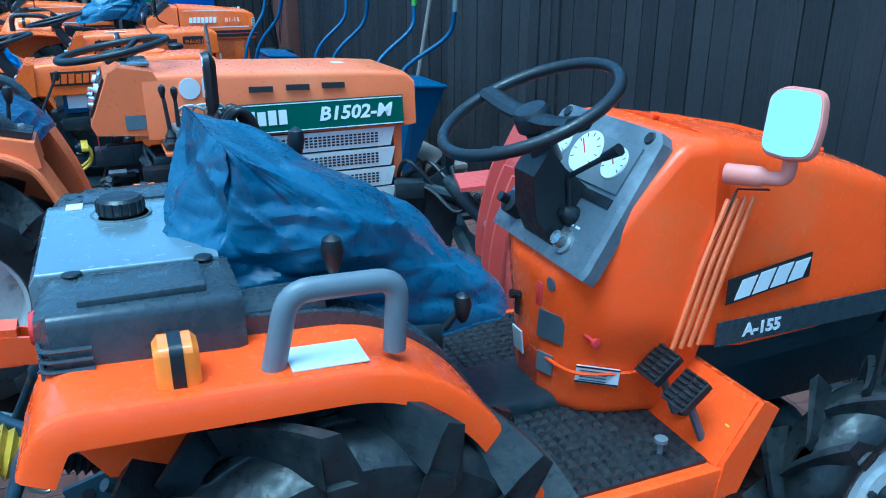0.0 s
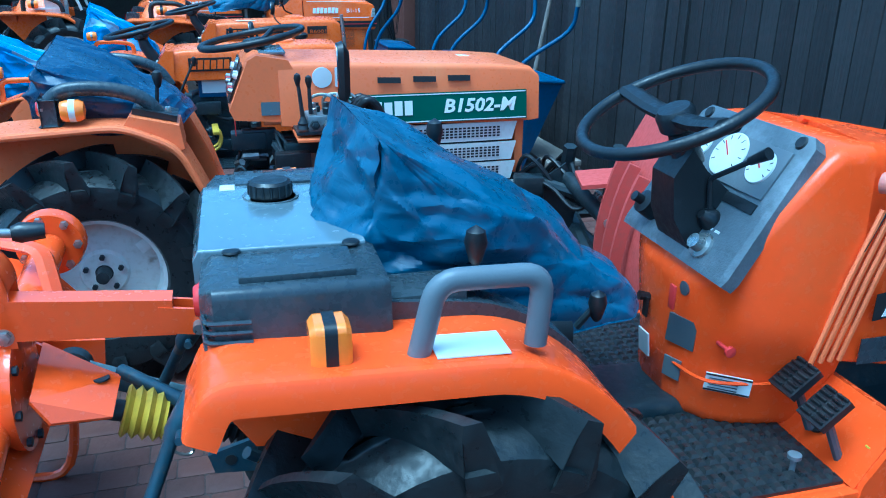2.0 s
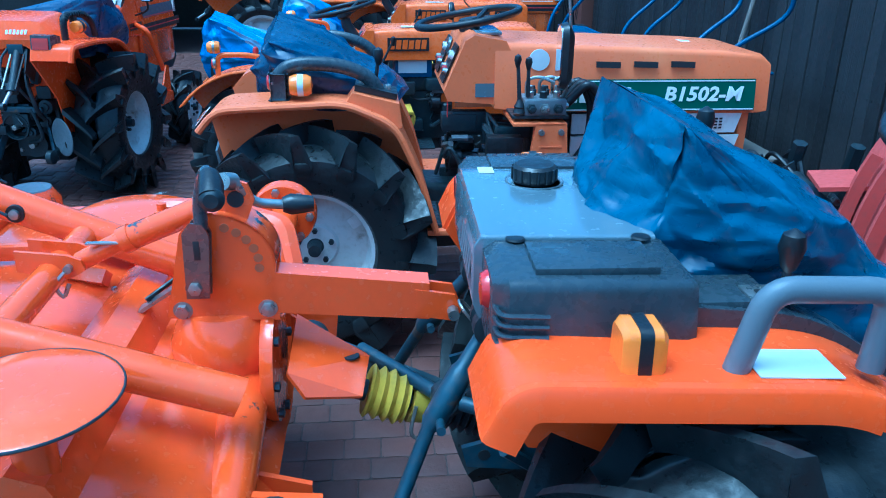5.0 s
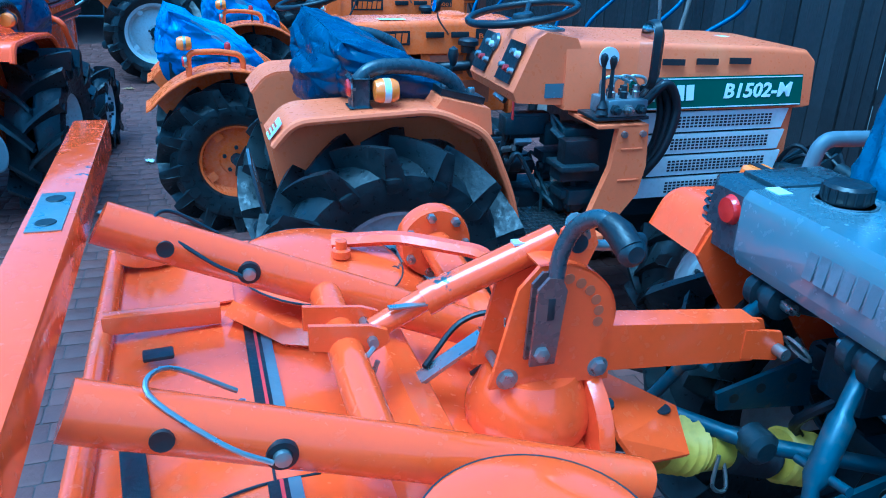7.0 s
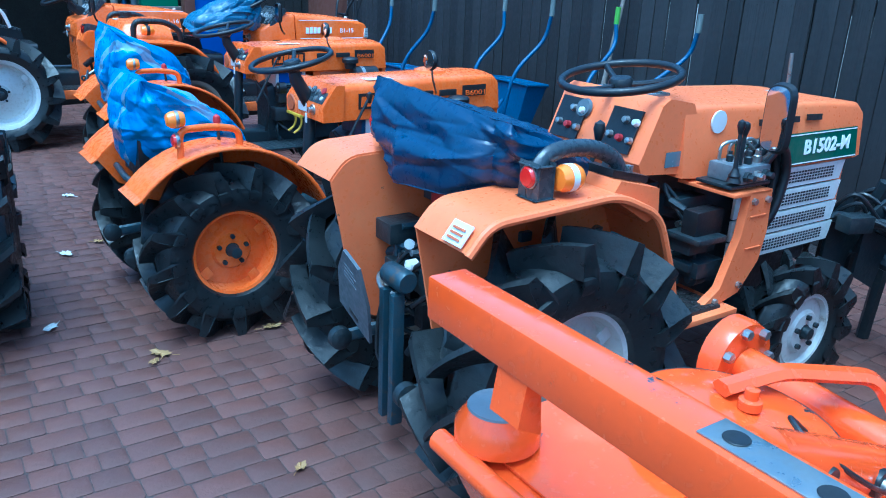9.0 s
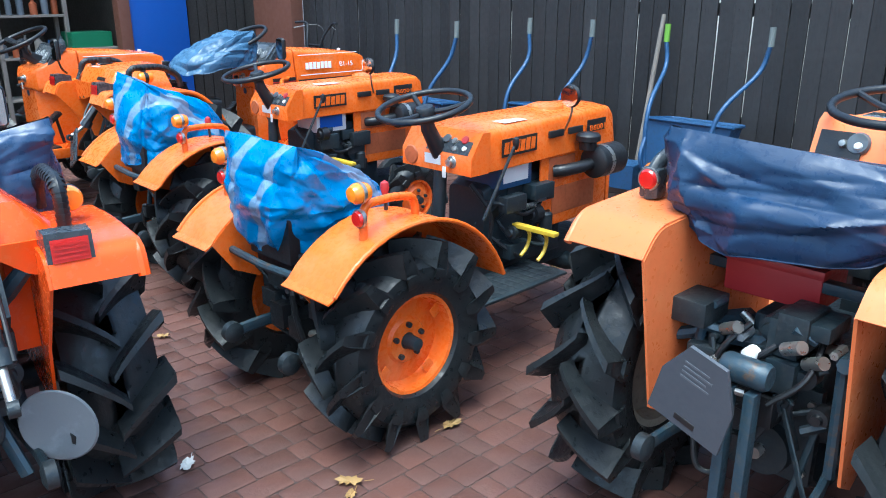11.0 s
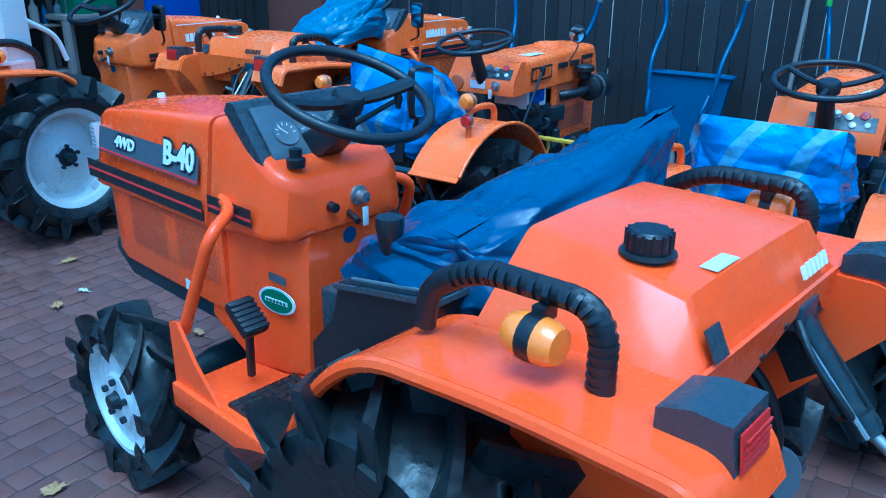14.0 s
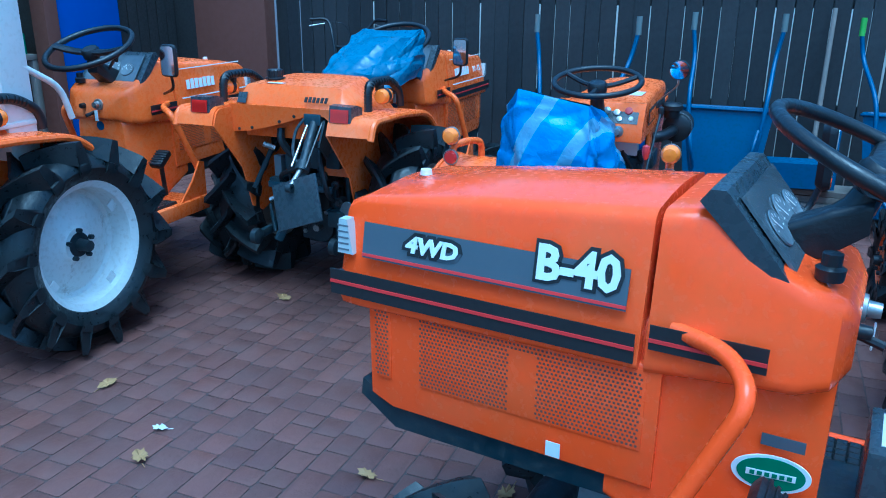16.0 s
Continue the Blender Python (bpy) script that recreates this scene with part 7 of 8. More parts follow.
    part("throttle_lever", tube(round_line([bt, dm @ Vector((0.06, 0.17, 0.09)), dm @ Vector((0.15, 0.235, 0.10))], 0.01), 0.006, 8), BLACK, t)
    part("throttle_knob", tube([dm @ Vector((0.145, 0.232, 0.10)), dm @ Vector((0.185, 0.258, 0.105))], [0.009, 0.013], 10), BLACK, t)
    part("column_shroud", loft([[dm @ Vector((x, y, h)) for x, y in ((-w, y0), (w, y0), (w, y1), (-w, y1))] for w, y0, y1, h in ((0.065, 0.02, 0.17, 0.03), (0.05, 0.06, 0.18, 0.10), (0.045, 0.13, 0.2, 0.155))]), BLACK, t)
    steering(t, 0.545, 0.0, 1.215, 0.195, -24, 2, (0.05, -0.12), True, 0.0135)
    # stickers and knobs on the console
    side = (0.80, -0.60, 0)
    half_side = (0.36, -0.93, 0)
    lab = part("warning_label", quad((0.610, -0.143, 0.622), side, (0, -0.12, 1), 0.095, 0.045, 0.004), PAPER, con, "white warning label with a hatched edge")
    for h in (0.001, 0.040):
        part("hatch", quad((0.6075, -0.1465 - h * 0.12, 0.622 + h), side, (0, -0.12, 1), 0.095, 0.004, 0.001), INK, lab)
    for j in range(4):
        part("print", quad((0.614, -0.153 - j * 0.001, 0.630 + j * 0.008), side, (0, -0.12, 1), 0.06, 0.0025, 0.0008), DECALGREY, lab)
    part("white_label", quad((0.564, 0.055, 0.625), (0, -1, 0), (-0.12, 0, 1), 0.045, 0.06, 0.004), PAPER, con)
    part("grey_cover", quad((0.566, -0.048, 0.702), half_side, (0, -0.1, 1), 0.075, 0.07, 0.006), DECALGREY, con)
    part("grey_label", quad((0.566, -0.050, 0.615), half_side, (0, -0.05, 1), 0.045, 0.05, 0.004), GREYPL, con)
    part("pull_knob", lathe([(0.001, -0.04), (0.012, -0.038), (0.012, -0.03), (0.005, -0.026), (0.005, 0.01)], 12, "y", (0.615, -0.175, 0.745)), REDLINE, con)
    part("small_lever", tube([(0.575, 0.05, 0.76), (0.545, 0.055, 0.765)], [0.009, 0.012], 8), BLACK, con)
    part("lever_gate", quad((0.562, 0.055, 0.715), (0, -1, 0), UZ, 0.02, 0.05, 0.004), INK, con)
    part("round_badge", lathe([(0.001, -0.006), (0.016, -0.005), (0.017, 0.01)], 16, "x", (0.574, -0.085, 0.84)), DECALGREY, con)
    # bonnet
    bon = part("bonnet", loft([rring(0.875, 0.235, 0.70, 1.165, 0.04, 0.19, rb=0.01, crown=0.01), rring(0.98, 0.245, 0.685, 1.15, 0.05, 0.19, rb=0.01, crown=0.012), rring(1.20, 0.245, 0.69, 1.095, 0.05, 0.19, rb=0.01, crown=0.012), rring(1.40, 0.235, 0.70, 1.035, 0.05, 0.18, rb=0.01, crown=0.01), rring(1.52, 0.22, 0.715, 0.99, 0.05, 0.17, rb=0.01), rring(1.57, 0.19, 0.73, 0.94, 0.05, 0.15, rb=0.01)]), RED_ORANGE, t, "sloping red-orange bonnet")
    for s in (-1, 1):
        d = (1, 0, 0) if s < 0 else (-1, 0, 0)
        for k in range(4):
            x = 0.785 + k * 0.023
            part("louvre", tube([(x, s * 0.2455, 0.715), (x + 0.05, s * 0.247, 0.90), (x + 0.11, s * 0.235, 1.04)], 0.006, 6), FADED, bon)
        part("seam", tube([(0.79, s * 0.2452, 0.705), (0.80, s * 0.2465, 0.78), (0.86, s * 0.245, 0.96), (0.915, s * 0.236, 1.06), (1.0, s * 0.238, 1.05)], 0.0025, 6), INK, bon)
        sb = part("side_band", quad((0.90 if s < 0 else 1.55, s * 0.2472, 0.70), d, (0, 0, 1), 0.65, 0.06, 0.003), CHARCOAL, bon, "dark side band with a model number")
        if s < 0:
            text("model_number", "A-155", 0.03, (0.975, s * 0.2505, 0.715), d, UZ, LETTER, sb, wide=1.05, bold=0.0015)
            bg = part("word_panel", quad((0.915, -0.2478, 0.80), (1, 0.0, 0.14), (0.0, 0.02, 1), 0.235, 0.06, 0.002), INK, bon)
            bars("word_mark", 4, 0.2, 0.046, (0.935, -0.2502, 0.809), (1, 0.0, 0.14), (0.0, 0.02, 1), LETTER, bg, 0.4, gap=0.16)
    part("top_ridge", tube([(0.86, 0.0, 1.178), (1.1, 0, 1.133), (1.4, 0, 1.05)], 0.008, 6), RED_ORANGE, bon)
    part("under_panel", prism([(0.86, 0.60), (1.45, 0.62), (1.52, 0.70), (0.86, 0.69)], -0.2, 0.2, 0.006), ENGINE, t)
    part("nose_panel", box(1.50, 1.585, -0.2, 0.2, 0.62, 0.80, 0.02), BLACK, t)
    # wing mirror
    arm = part("mirror_arm", tube(smooth_line([(0.90, -0.215, 1.09), (0.925, -0.27, 1.095), (0.955, -0.315, 1.10), (0.955, -0.325, 1.15)], 6), [0.022] * 8 + [0.015] * 11, 12), FADEDPINK, t, "pinkish faded mirror arm")
    shape = round_line([Vector((0, y, z)) for y, z in ((0.0, -0.068), (0.05, -0.062), (0.056, 0.05), (0.03, 0.066), (-0.045, 0.064), (-0.055, 0.0), (-0.05, -0.062), (0.0, -0.068))], 0.022, 4)[:-1]
    mr = part("mirror", loft([[(x, q.y * k, q.z * k) for q in shape] for x, k in ((-0.012, 1.0), (0.0, 1.07), (0.016, 1.0), (0.024, 0.75))]), FADEDPINK, t, "large wing mirror in a faded red frame")
    mr.matrix_local = pose(0.945, -0.33, 1.212, 0, 14, 20)
    part("glass", loft([[(x, q.y * k, q.z * k) for q in shape] for x, k in ((-0.0165, 0.95), (-0.0105, 0.95))]), MIRROR, mr)
    # rear linkage carrying the tiller
    for s, yb in ((-1, -0.11), (1, 0.13)):
        part("lift_arm", bevel(tube([(-0.08, s * 0.10, 0.76), (-0.25, s * 0.115, 0.83), (-0.378, yb, 0.864)], [0.03, 0.024, 0.024], 8), 0.002, 1), BLUEGREY, t)
        j = part("joint", lathe([(0.02, -0.04), (0.034, -0.036), (0.036, -0.012), (0.026, -0.008), (0.026, 0.008), (0.036, 0.012), (0.034, 0.036), (0.02, 0.04)], 18, "y", (-0.378, yb, 0.864)), IRON, t)
        part("pin", cyl((-0.378, yb - 0.065, 0.864), (-0.378, yb + 0.06, 0.864), 0.011), CHROME, j)
        part("split_pin", ring((-0.378, yb - 0.055, 0.864), 0.018, 0.003, 40, 18, 6), CHROME, j)
        part("lift_rod", tube([(-0.38, yb, 0.857), (-0.425, yb * 1.2, 0.79), (-0.43, yb * 1.25, 0.78), (-0.48, yb * 1.5, 0.70), (-0.49, yb * 1.55, 0.685), (-0.55, s * 0.24, 0.56)], [0.015, 0.015, 0.022, 0.022, 0.013, 0.013], 12), BLUEGREY, t)
        part("lock_handle", cyl((-0.47, yb * 1.5 - 0.055, 0.715), (-0.47, yb * 1.5 + 0.055, 0.695), 0.008), BLUEGREY, t)
        part("lower_arm", bevel(tube([(0.0, s * 0.17, 0.40), (-0.3, s * 0.22, 0.45), (-0.72, s * 0.30, 0.60)], 0.03, 8, 0.5), 0.002, 1), BLUEGREY, t)
        part("arm_eye", lathe([(0.018, -0.024), (0.042, -0.016), (0.042, 0.016), (0.018, 0.024)], 18, "y", (-0.74, s * 0.305, 0.61)), IRON, t)
    part("check_link", tube([(-0.62, 0.2, 0.64), (-0.445, 0.01, 0.63), (-0.2, -0.12, 0.62)], 0.016, 10), BLUEGREY, t)
    part("check_joint", lathe([(0.02, -0.03), (0.032, -0.02), (0.032, 0.02), (0.02, 0.03)], 16, "y", (-0.445, 0.01, 0.632)), IRON, t)
    for y in (-0.16, 0.16):
        part("drilled_plate", prism([(-0.20, 0.58), (-0.42, 0.60), (-0.43, 0.64), (-0.22, 0.70)], y - 0.005, y + 0.005, 0.004), BLUEGREY, t)
        for x, z in ((-0.26, 0.655), (-0.33, 0.64), (-0.39, 0.625)):
            part("plate_hole", lathe([(0.001, -0.0065), (0.011, -0.0065), (0.012, 0.0065), (0.001, 0.0065)], 12, "y", (x, y, z)), INK, t)
    clutter(t, -0.12, (-0.2, 0.2), (0.36, 0.74), 36, 3)
    part("top_bracket", box(-0.30, -0.10, -0.055, 0.055, 0.70, 0.80, 0.01), ENGINE, t)
    part("stay", tube([(-0.2, -0.12, 0.5), (-0.36, -0.2, 0.66)], 0.012, 8), BLUEGREY, t)
    part("hose", tube(smooth_line([(-0.12, 0.05, 0.72), (-0.25, 0.02, 0.70), (-0.3, 0.08, 0.6), (-0.2, 0.1, 0.5)], 6), 0.011, 8), BLACK, t)
    return t


near_tractor(1.66, 1.575, -1.4)


# ---- rotary tiller behind it ----
def tiller():
    t = thing("rotary_tiller", 0.635, 1.665, 0, "orange rotary tiller hitched behind the tractor, paint rubbed and wet", "tiller", z=-0.022)
    o = Vector((0.55, 1.63, 0))

    def L(u, v, z):
        return Vector((u, v, z)) - o

    # rear carrying beam with cover plates
    bm = box(-0.493, -0.435, -0.46, 0.70, 1.012, 1.08, 0.006)
    beam = part("rear_beam", bm, TILLER, t, "square rear beam with a zinc hole plate")
    pl = part("hole_plate", box(-0.487, -0.441, 0.065, 0.225, 1.080, 1.0825, 0.001), CHROME, beam, "worn zinc plate with two holes")
    for y in (0.095, 0.195):
        part("hole", lathe([(0.001, 0.001), (0.013, 0.001), (0.014, 0)], 18, "z", (-0.464, y, 1.083)), INK, pl)
    for y in (-0.306, -0.371):
        part("hole", lathe([(0.001, 0.001), (0.013, 0.001), (0.014, 0)], 18, "z", (-0.464, y, 1.0805)), INK, beam)
    for y in (0.5,):
        part("tab", prism([(-0.50, 0.95), (-0.485, 1.05), (-0.47, 1.05), (-0.46, 0.93)], y - 0.03, y + 0.03, 0.004), TILLER, beam)
    # two long arms and cross pipe
    for y, z0, z1 in ((0.20, 1.04, 0.74), (-0.245, 1.0, 0.76)):
        tb = part("arm_tube", cyl((-0.42, y, z0), (0.19, y, z1), 0.034, 18), TILLER, t, "orange tube arm")
        for x in (-0.34,):
            zz = z0 + (x + 0.42) / 0.61 * (z1 - z0)
            part("end_hole", lathe([(0.001, -0.0345), (0.013, -0.036), (0.014, -0.03)], 14, "y", (x, y, zz)), INK, tb)
        xx = -0.235
        zz = z0 + (xx + 0.42) / 0.61 * (z1 - z0)
        part("pin_bolt", lathe([(0.001, -0.046), (0.010, -0.044), (0.011, -0.034), (0.011, 0.034), (0.010, 0.044)], 12, "y", (xx, y, zz)), CHROME, tb)
        part("wire_clip", tube(smooth_line([(xx, y - 0.045, zz), (xx - 0.05, y - 0.04, zz + 0.03), (xx - 0.12, y - 0.01, zz + 0.085), (xx - 0.1, y + 0.03, zz + 0.09), (xx - 0.03, y + 0.045, zz + 0.04)], 6), 0.0032, 8), IRON if y > 0 else CHROME, tb, "bent wire clip")
        part("grommet", lathe([(0.011, -0.038), (0.018, -0.037), (0.019, -0.03), (0.011, -0.028)], 18, "y", (xx, y, zz), True), BLACK, tb)
    part("cross_pipe", cyl((-0.094, -0.245, 0.87), (-0.094, 0.215, 0.878), 0.027, 16), TILLER, t)
    for y in (-0.012, 0.05):
        part("clevis_plate", prism([(-0.15, 0.885), (-0.06, 0.868), (-0.03, 0.885), (-0.035, 0.905), (-0.06, 0.915), (-0.15, 0.925)], y - 0.004, y + 0.004, 0.002), TILLER, t)
    part("clevis_pin", cyl((-0.061, -0.028, 0.891), (-0.061, 0.064, 0.891), 0.008), CHROME, t)
    part("split_pin", tube(smooth_line([(-0.061, -0.035, 0.891), (-0.078, -0.042, 0.87), (-0.068, -0.042, 0.845), (-0.056, -0.036, 0.868)], 4), 0.004, 6), CHROME, t)
    # adjusting strut
    st = part("strut", cyl((0.015, 0.026, 0.928), (0.195, 0.022, 1.012), 0.0235, 18), TILLER, t, "orange adjusting strut with a zinc rod")
    part("rod", cyl((-0.065, 0.019, 0.889), (0.03, 0.026, 0.935), 0.0185, 16), TILLER, st)
    part("collar", cyl((0.010, 0.0257, 0.9255), (0.03, 0.0257, 0.935), 0.026, 18), TILLER, st)
    part("zinc_scale", box(-0.045, 0.015, 0.0, 0.012, 0.928, 0.932, 0.001), CHROME, st)
    part("label", box(0.13, 0.15, 0.012, 0.03, 1.008, 1.0125, 0), PAPER, st)
    # depth lever head
    for y in (-0.048, 0.028):
        q = [(0.165 + 0.097 * math.cos(radians(a)), 0.905 + 0.097 * math.sin(radians(a))) for a in range(-10, 106, 8)]
        part("quadrant", prism(q + [(0.118, 0.965), (0.085, 0.80), (0.262, 0.79)], y - 0.004, y + 0.004, 0.002), TILLER, t, "notched quadrant plate")
    # darker discs paint in the shade of the quadrant's dents
    for k in range(6):
        a = radians(-6 + k * 15)
        part("notch", lathe([(0.001, -0.0055), (0.0085, -0.0055), (0.009, 0)], 12, "y", (0.165 + 0.076 * math.cos(a), -0.0475, 0.905 + 0.076 * math.sin(a))), RUSTY, t)
    part("ear", prism([(0.175, 0.98), (0.225, 0.975), (0.243, 1.02), (0.232, 1.05), (0.205, 1.06), (0.182, 1.045)], -0.03, -0.021, 0.004), TILLER, t)
    part("ear_hole", lathe([(0.001, -0.0325), (0.015, -0.0325), (0.016, -0.02), (0.001, -0.02)], 16, "y", (0.21, 0, 1.022)), IRON, t)
    part("rim_guard", strip(q[1:], -0.052, 0.032, 0.004), TILLER, t)
    for y in (-0.085, -0.064):
        lp = part("lever_plate", prism([(0.128, 0.855), (0.168, 0.855), (0.178, 0.975), (0.168, 0.995), (0.148, 0.998), (0.132, 0.98)], y - 0.003, y + 0.003, 0.002), BROWNZINC, t, "brown-passivated steel lever plate")
        part("slot", box(0.149, 0.160, y - 0.0042, y + 0.0042, 0.93, 0.965, 0.001), INK, lp)
    part("depth_lever", tube(smooth_line([(0.16, -0.075, 0.985), (0.163, -0.077, 1.03), (0.175, -0.092, 1.075), (0.19, -0.125, 1.10), (0.2, -0.155, 1.092)], 6), 0.0125, 12), DARKTUBE, t, "bent depth lever with a black grip")
    part("grip", tube([(0.193, -0.138, 1.098), (0.2, -0.16, 1.09), (0.203, -0.185, 1.075)], [0.017, 0.02, 0.02], 14), BLACK, t)
    part("grip_end", lathe([(0.004, -0.012), (0.012, -0.012), (0.0205, -0.004), (0.0205, 0.004)], 16, "y", (0.2035, -0.186, 1.074)), IRON, t)
    part("release_bar", tube(round_line([(0.205, -0.03, 1.055), (0.235, -0.015, 1.01), (0.29, 0.0, 1.0)], 0.02), 0.009, 10), CHROME, t)
    part("release_collar", cyl((0.195, -0.045, 1.06), (0.208, -0.02, 1.052), 0.016), CHROME, t)
    part("release_grip", tube([(0.275, 0.0, 1.0), (0.29, 0.003, 1.0), (0.33, 0.01, 0.998)], [0.014, 0.02, 0.015], 12), BLACK, t)
    for p, y in (((0.146, 0.875), -0.098), ((0.249, 0.815), -0.064), ((0.115, 0.815), -0.064)):
        part("bolt", lathe([(0.001, y), (0.012, y + 0.002), (0.0135, y + 0.011), (0.009, y + 0.012), (0.009, 0.04), (0.013, 0.041), (0.012, 0.048), (0.001, 0.05)], 6, "y", (p[0], 0, p[1])), CHROME, t)
        part("washer", lathe([(0.009, y + 0.011), (0.018, y + 0.011), (0.018, y + 0.014)], 18, "y", (p[0], 0, p[1])), CHROME, t)
    part("spring", tube([(0.09 + 0.0011 * k, 0.045 + 0.02 * math.cos(k * 0.7), 0.885 + 0.02 * math.sin(k * 0.7)) for k in range(56)], 0.0035, 6), CHROME, t)
    part("flat_strap", prism([(-0.015, 0.745), (0.12, 0.833), (0.118, 0.839), (-0.018, 0.752)], 0.035, 0.068, 0.001), CHROME, t)
    part("strap_foot", prism([(-0.05, 0.74), (0.0, 0.735), (0.0, 0.77), (-0.04, 0.755)], 0.02, 0.08, 0.003), TILLER, t)
    # top link channel to the tractor
    part("top_link", prism([(0.245, 0.888), (0.505, 0.856), (0.505, 0.782), (0.245, 0.806)], -0.052, 0.0, 0.004), TILLER, t, "orange channel-section top link")
    for y in (-0.05, -0.002):
        part("top_link_fork", prism([(0.48, 0.845), (0.555, 0.832), (0.568, 0.80), (0.555, 0.777), (0.48, 0.79)], y - 0.004, y + 0.004, 0.002), TILLER, t)
    part("top_link_pin", cyl((0.548, -0.078, 0.80), (0.548, 0.022, 0.80), 0.011), CHROME, t)
    part("ring_clip", ring((0.572, -0.072, 0.805), 0.028, 0.003, 50, 20, 6), CHROME, t)
    # gear case
    gc = part("gear_case", lathe([(0.05, 0.50), (0.062, 0.58), (0.085, 0.66), (0.105, 0.71), (0.105, 0.735), (0.092, 0.77), (0.075, 0.80), (0.055, 0.803)], 32, "z", (0.17, 0.0, 0.0)), TILLER, t, "domed orange gear case")
    part("front_flange", lathe([(0.12, 0.0), (0.125, 0.01), (0.125, 0.025), (0.06, 0.03)], 28, "x", (0.245, 0, 0.68)), TILLER, gc)
    for k in range(8):
        a = 2 * math.pi * k / 8
        part("bolt", lathe([(0.009, 0.025), (0.01, 0.035), (0.001, 0.037)], 6, "x", (0.245, 0.11 * math.cos(a), 0.68 + 0.11 * math.sin(a))), IRON, gc)
    part("right_neck", cyl((0.17, -0.05, 0.67), (0.17, -0.42, 0.60), 0.045, 18), TILLER, t)
    part("left_axle_tube", tube([(0.17, 0.05, 0.70), (0.17, 0.45, 0.735), (0.17, 0.66, 0.75)], [0.045, 0.04, 0.04], 18), TILLER, t)
    fl = part("end_flange", lathe([(0.04, -0.03), (0.085, -0.028), (0.09, -0.012), (0.09, 0.02), (0.06, 0.03)], 30, "y", (0.17, 0.69, 0.755)), TILLER, t, "round bolted end flange")
    for k in range(7):
        a = 2 * math.pi * k / 7
        part("bolt", lathe([(0.001, -0.045), (0.011, -0.043), (0.012, -0.026)], 6, "y", (0.17 + 0.072 * math.cos(a), 0.69, 0.755 + 0.072 * math.sin(a))), CHROME, fl)
    part("mount_ear", prism([(0.02, 0.56), (0.30, 0.52), (0.30, 0.57), (0.06, 0.64)], -0.24, -0.228, 0.004), TILLER, t)
    part("lower_bracket", prism([(0.10, 0.42), (0.30, 0.44), (0.32, 0.62), (0.12, 0.64)], -0.34, -0.325, 0.006), TILLER, t)
    part("lower_bracket", prism([(0.10, 0.42), (0.30, 0.44), (0.32, 0.62), (0.12, 0.64)], 0.325, 0.34, 0.006), TILLER, t)
    guard = [(0.281, 0.035, 0.758), (0.404, -0.023, 0.69), (0.392, -0.098, 0.645), (0.30, -0.11, 0.655), (0.272, -0.095, 0.70)]
    gb = bmesh.new()
    va = [gb.verts.new(q) for q in guard]
    vb = [gb.verts.new(Vector(q) + Vector((-0.003, 0.002, -0.006))) for q in guard]
    gb.faces.new(va)
    gb.faces.new(vb[::-1])
    for i in range(5):
        gb.faces.new((va[i], vb[i], vb[(i + 1) % 5], va[(i + 1) % 5]))
    part("shaft_guard", gb, TILLER, t, "bent orange shaft guard")
    part("guard_slot", lathe([(0.001, 0.003), (0.016, 0.003), (0.017, 0)], 16, "z", (0.378, -0.03, 0.694)), INK, t)
    part("shaft_guard_side", loft([[(0.27, 0.03, 0.758), (0.27, 0.04, 0.757), (0.27, 0.07, 0.62), (0.27, 0.062, 0.62)], [(0.40, -0.02, 0.69), (0.40, -0.01, 0.688), (0.38, 0.05, 0.61), (0.38, 0.042, 0.61)]]), TILLER, t)
    # sloping hood over the blades, with strips and catches
    hood = part("hood", strip([(q.x, q.y) for q in round_line([Vector((-0.45, 0.76, 0)), Vector((-0.20, 0.775, 0)), Vector((0.0, 0.73, 0)), Vector((0.14, 0.67, 0)), Vector((0.22, 0.55, 0))], 0.05)], -0.48, 0.72, 0.008), TILLER, t, "wide sloping orange hood with worn paint")
    part("rear_flap", strip([(-0.45, 0.76), (-0.415, 0.69), (-0.32, 0.47), (-0.21, 0.28)], -0.48, 0.72, 0.008), TILLER, t)
    part("rear_roll", tube([(-0.452, -0.48, 0.775), (-0.452, 0.72, 0.775)], 0.02, 12), TILLER, t)
    part("bracket_rail", box(-0.463, -0.262, 0.315, 0.345, 0.785, 0.82, 0.004), TILLER, hood)
    part("bracket_rail_arm", tube([(-0.268, 0.33, 0.802), (-0.18, 0.225, 0.79), (-0.10, 0.205, 0.785)], 0.022, 4), TILLER, hood)
    part("rib", prism([(-0.12, 0.755), (-0.05, 0.80), (0.0, 0.78), (0.03, 0.72)], -0.48, 0.30, 0.006), TILLER, hood)
    for y0, y1 in ((0.01, 0.31), (-0.46, -0.145)):
        sp = part("rubber_strip", box(-0.247, -0.203, y0, y1, 0.781, 0.786, 0.001), BLACK, hood, "black rubber strip with a red line")
        part("red_line", box(-0.231, -0.226, y0, y1, 0.7858, 0.7872, 0), REDLINE, sp)
        part("grey_line", box(-0.222, -0.205, y0, y1, 0.7858, 0.7872, 0), GREYPL, sp)
    for x, y, r, ln in ((-0.425, 0.22, 4, 0.05), (-0.448, -0.09, 96, 0.13)):
        c = part("catch", box(-ln / 2, ln / 2, -0.017, 0.017, 0.006, 0.014, 0.004), BLACK, hood, "black rubber hood catch")
        c.matrix_local = pose(x, y, 0.781, 0, 0, r)
        part("catch_block", box(-ln / 2 - 0.008, -ln / 2 + 0.018, -0.021, 0.021, 0.0, 0.020, 0.004), DARKTUBE, c)
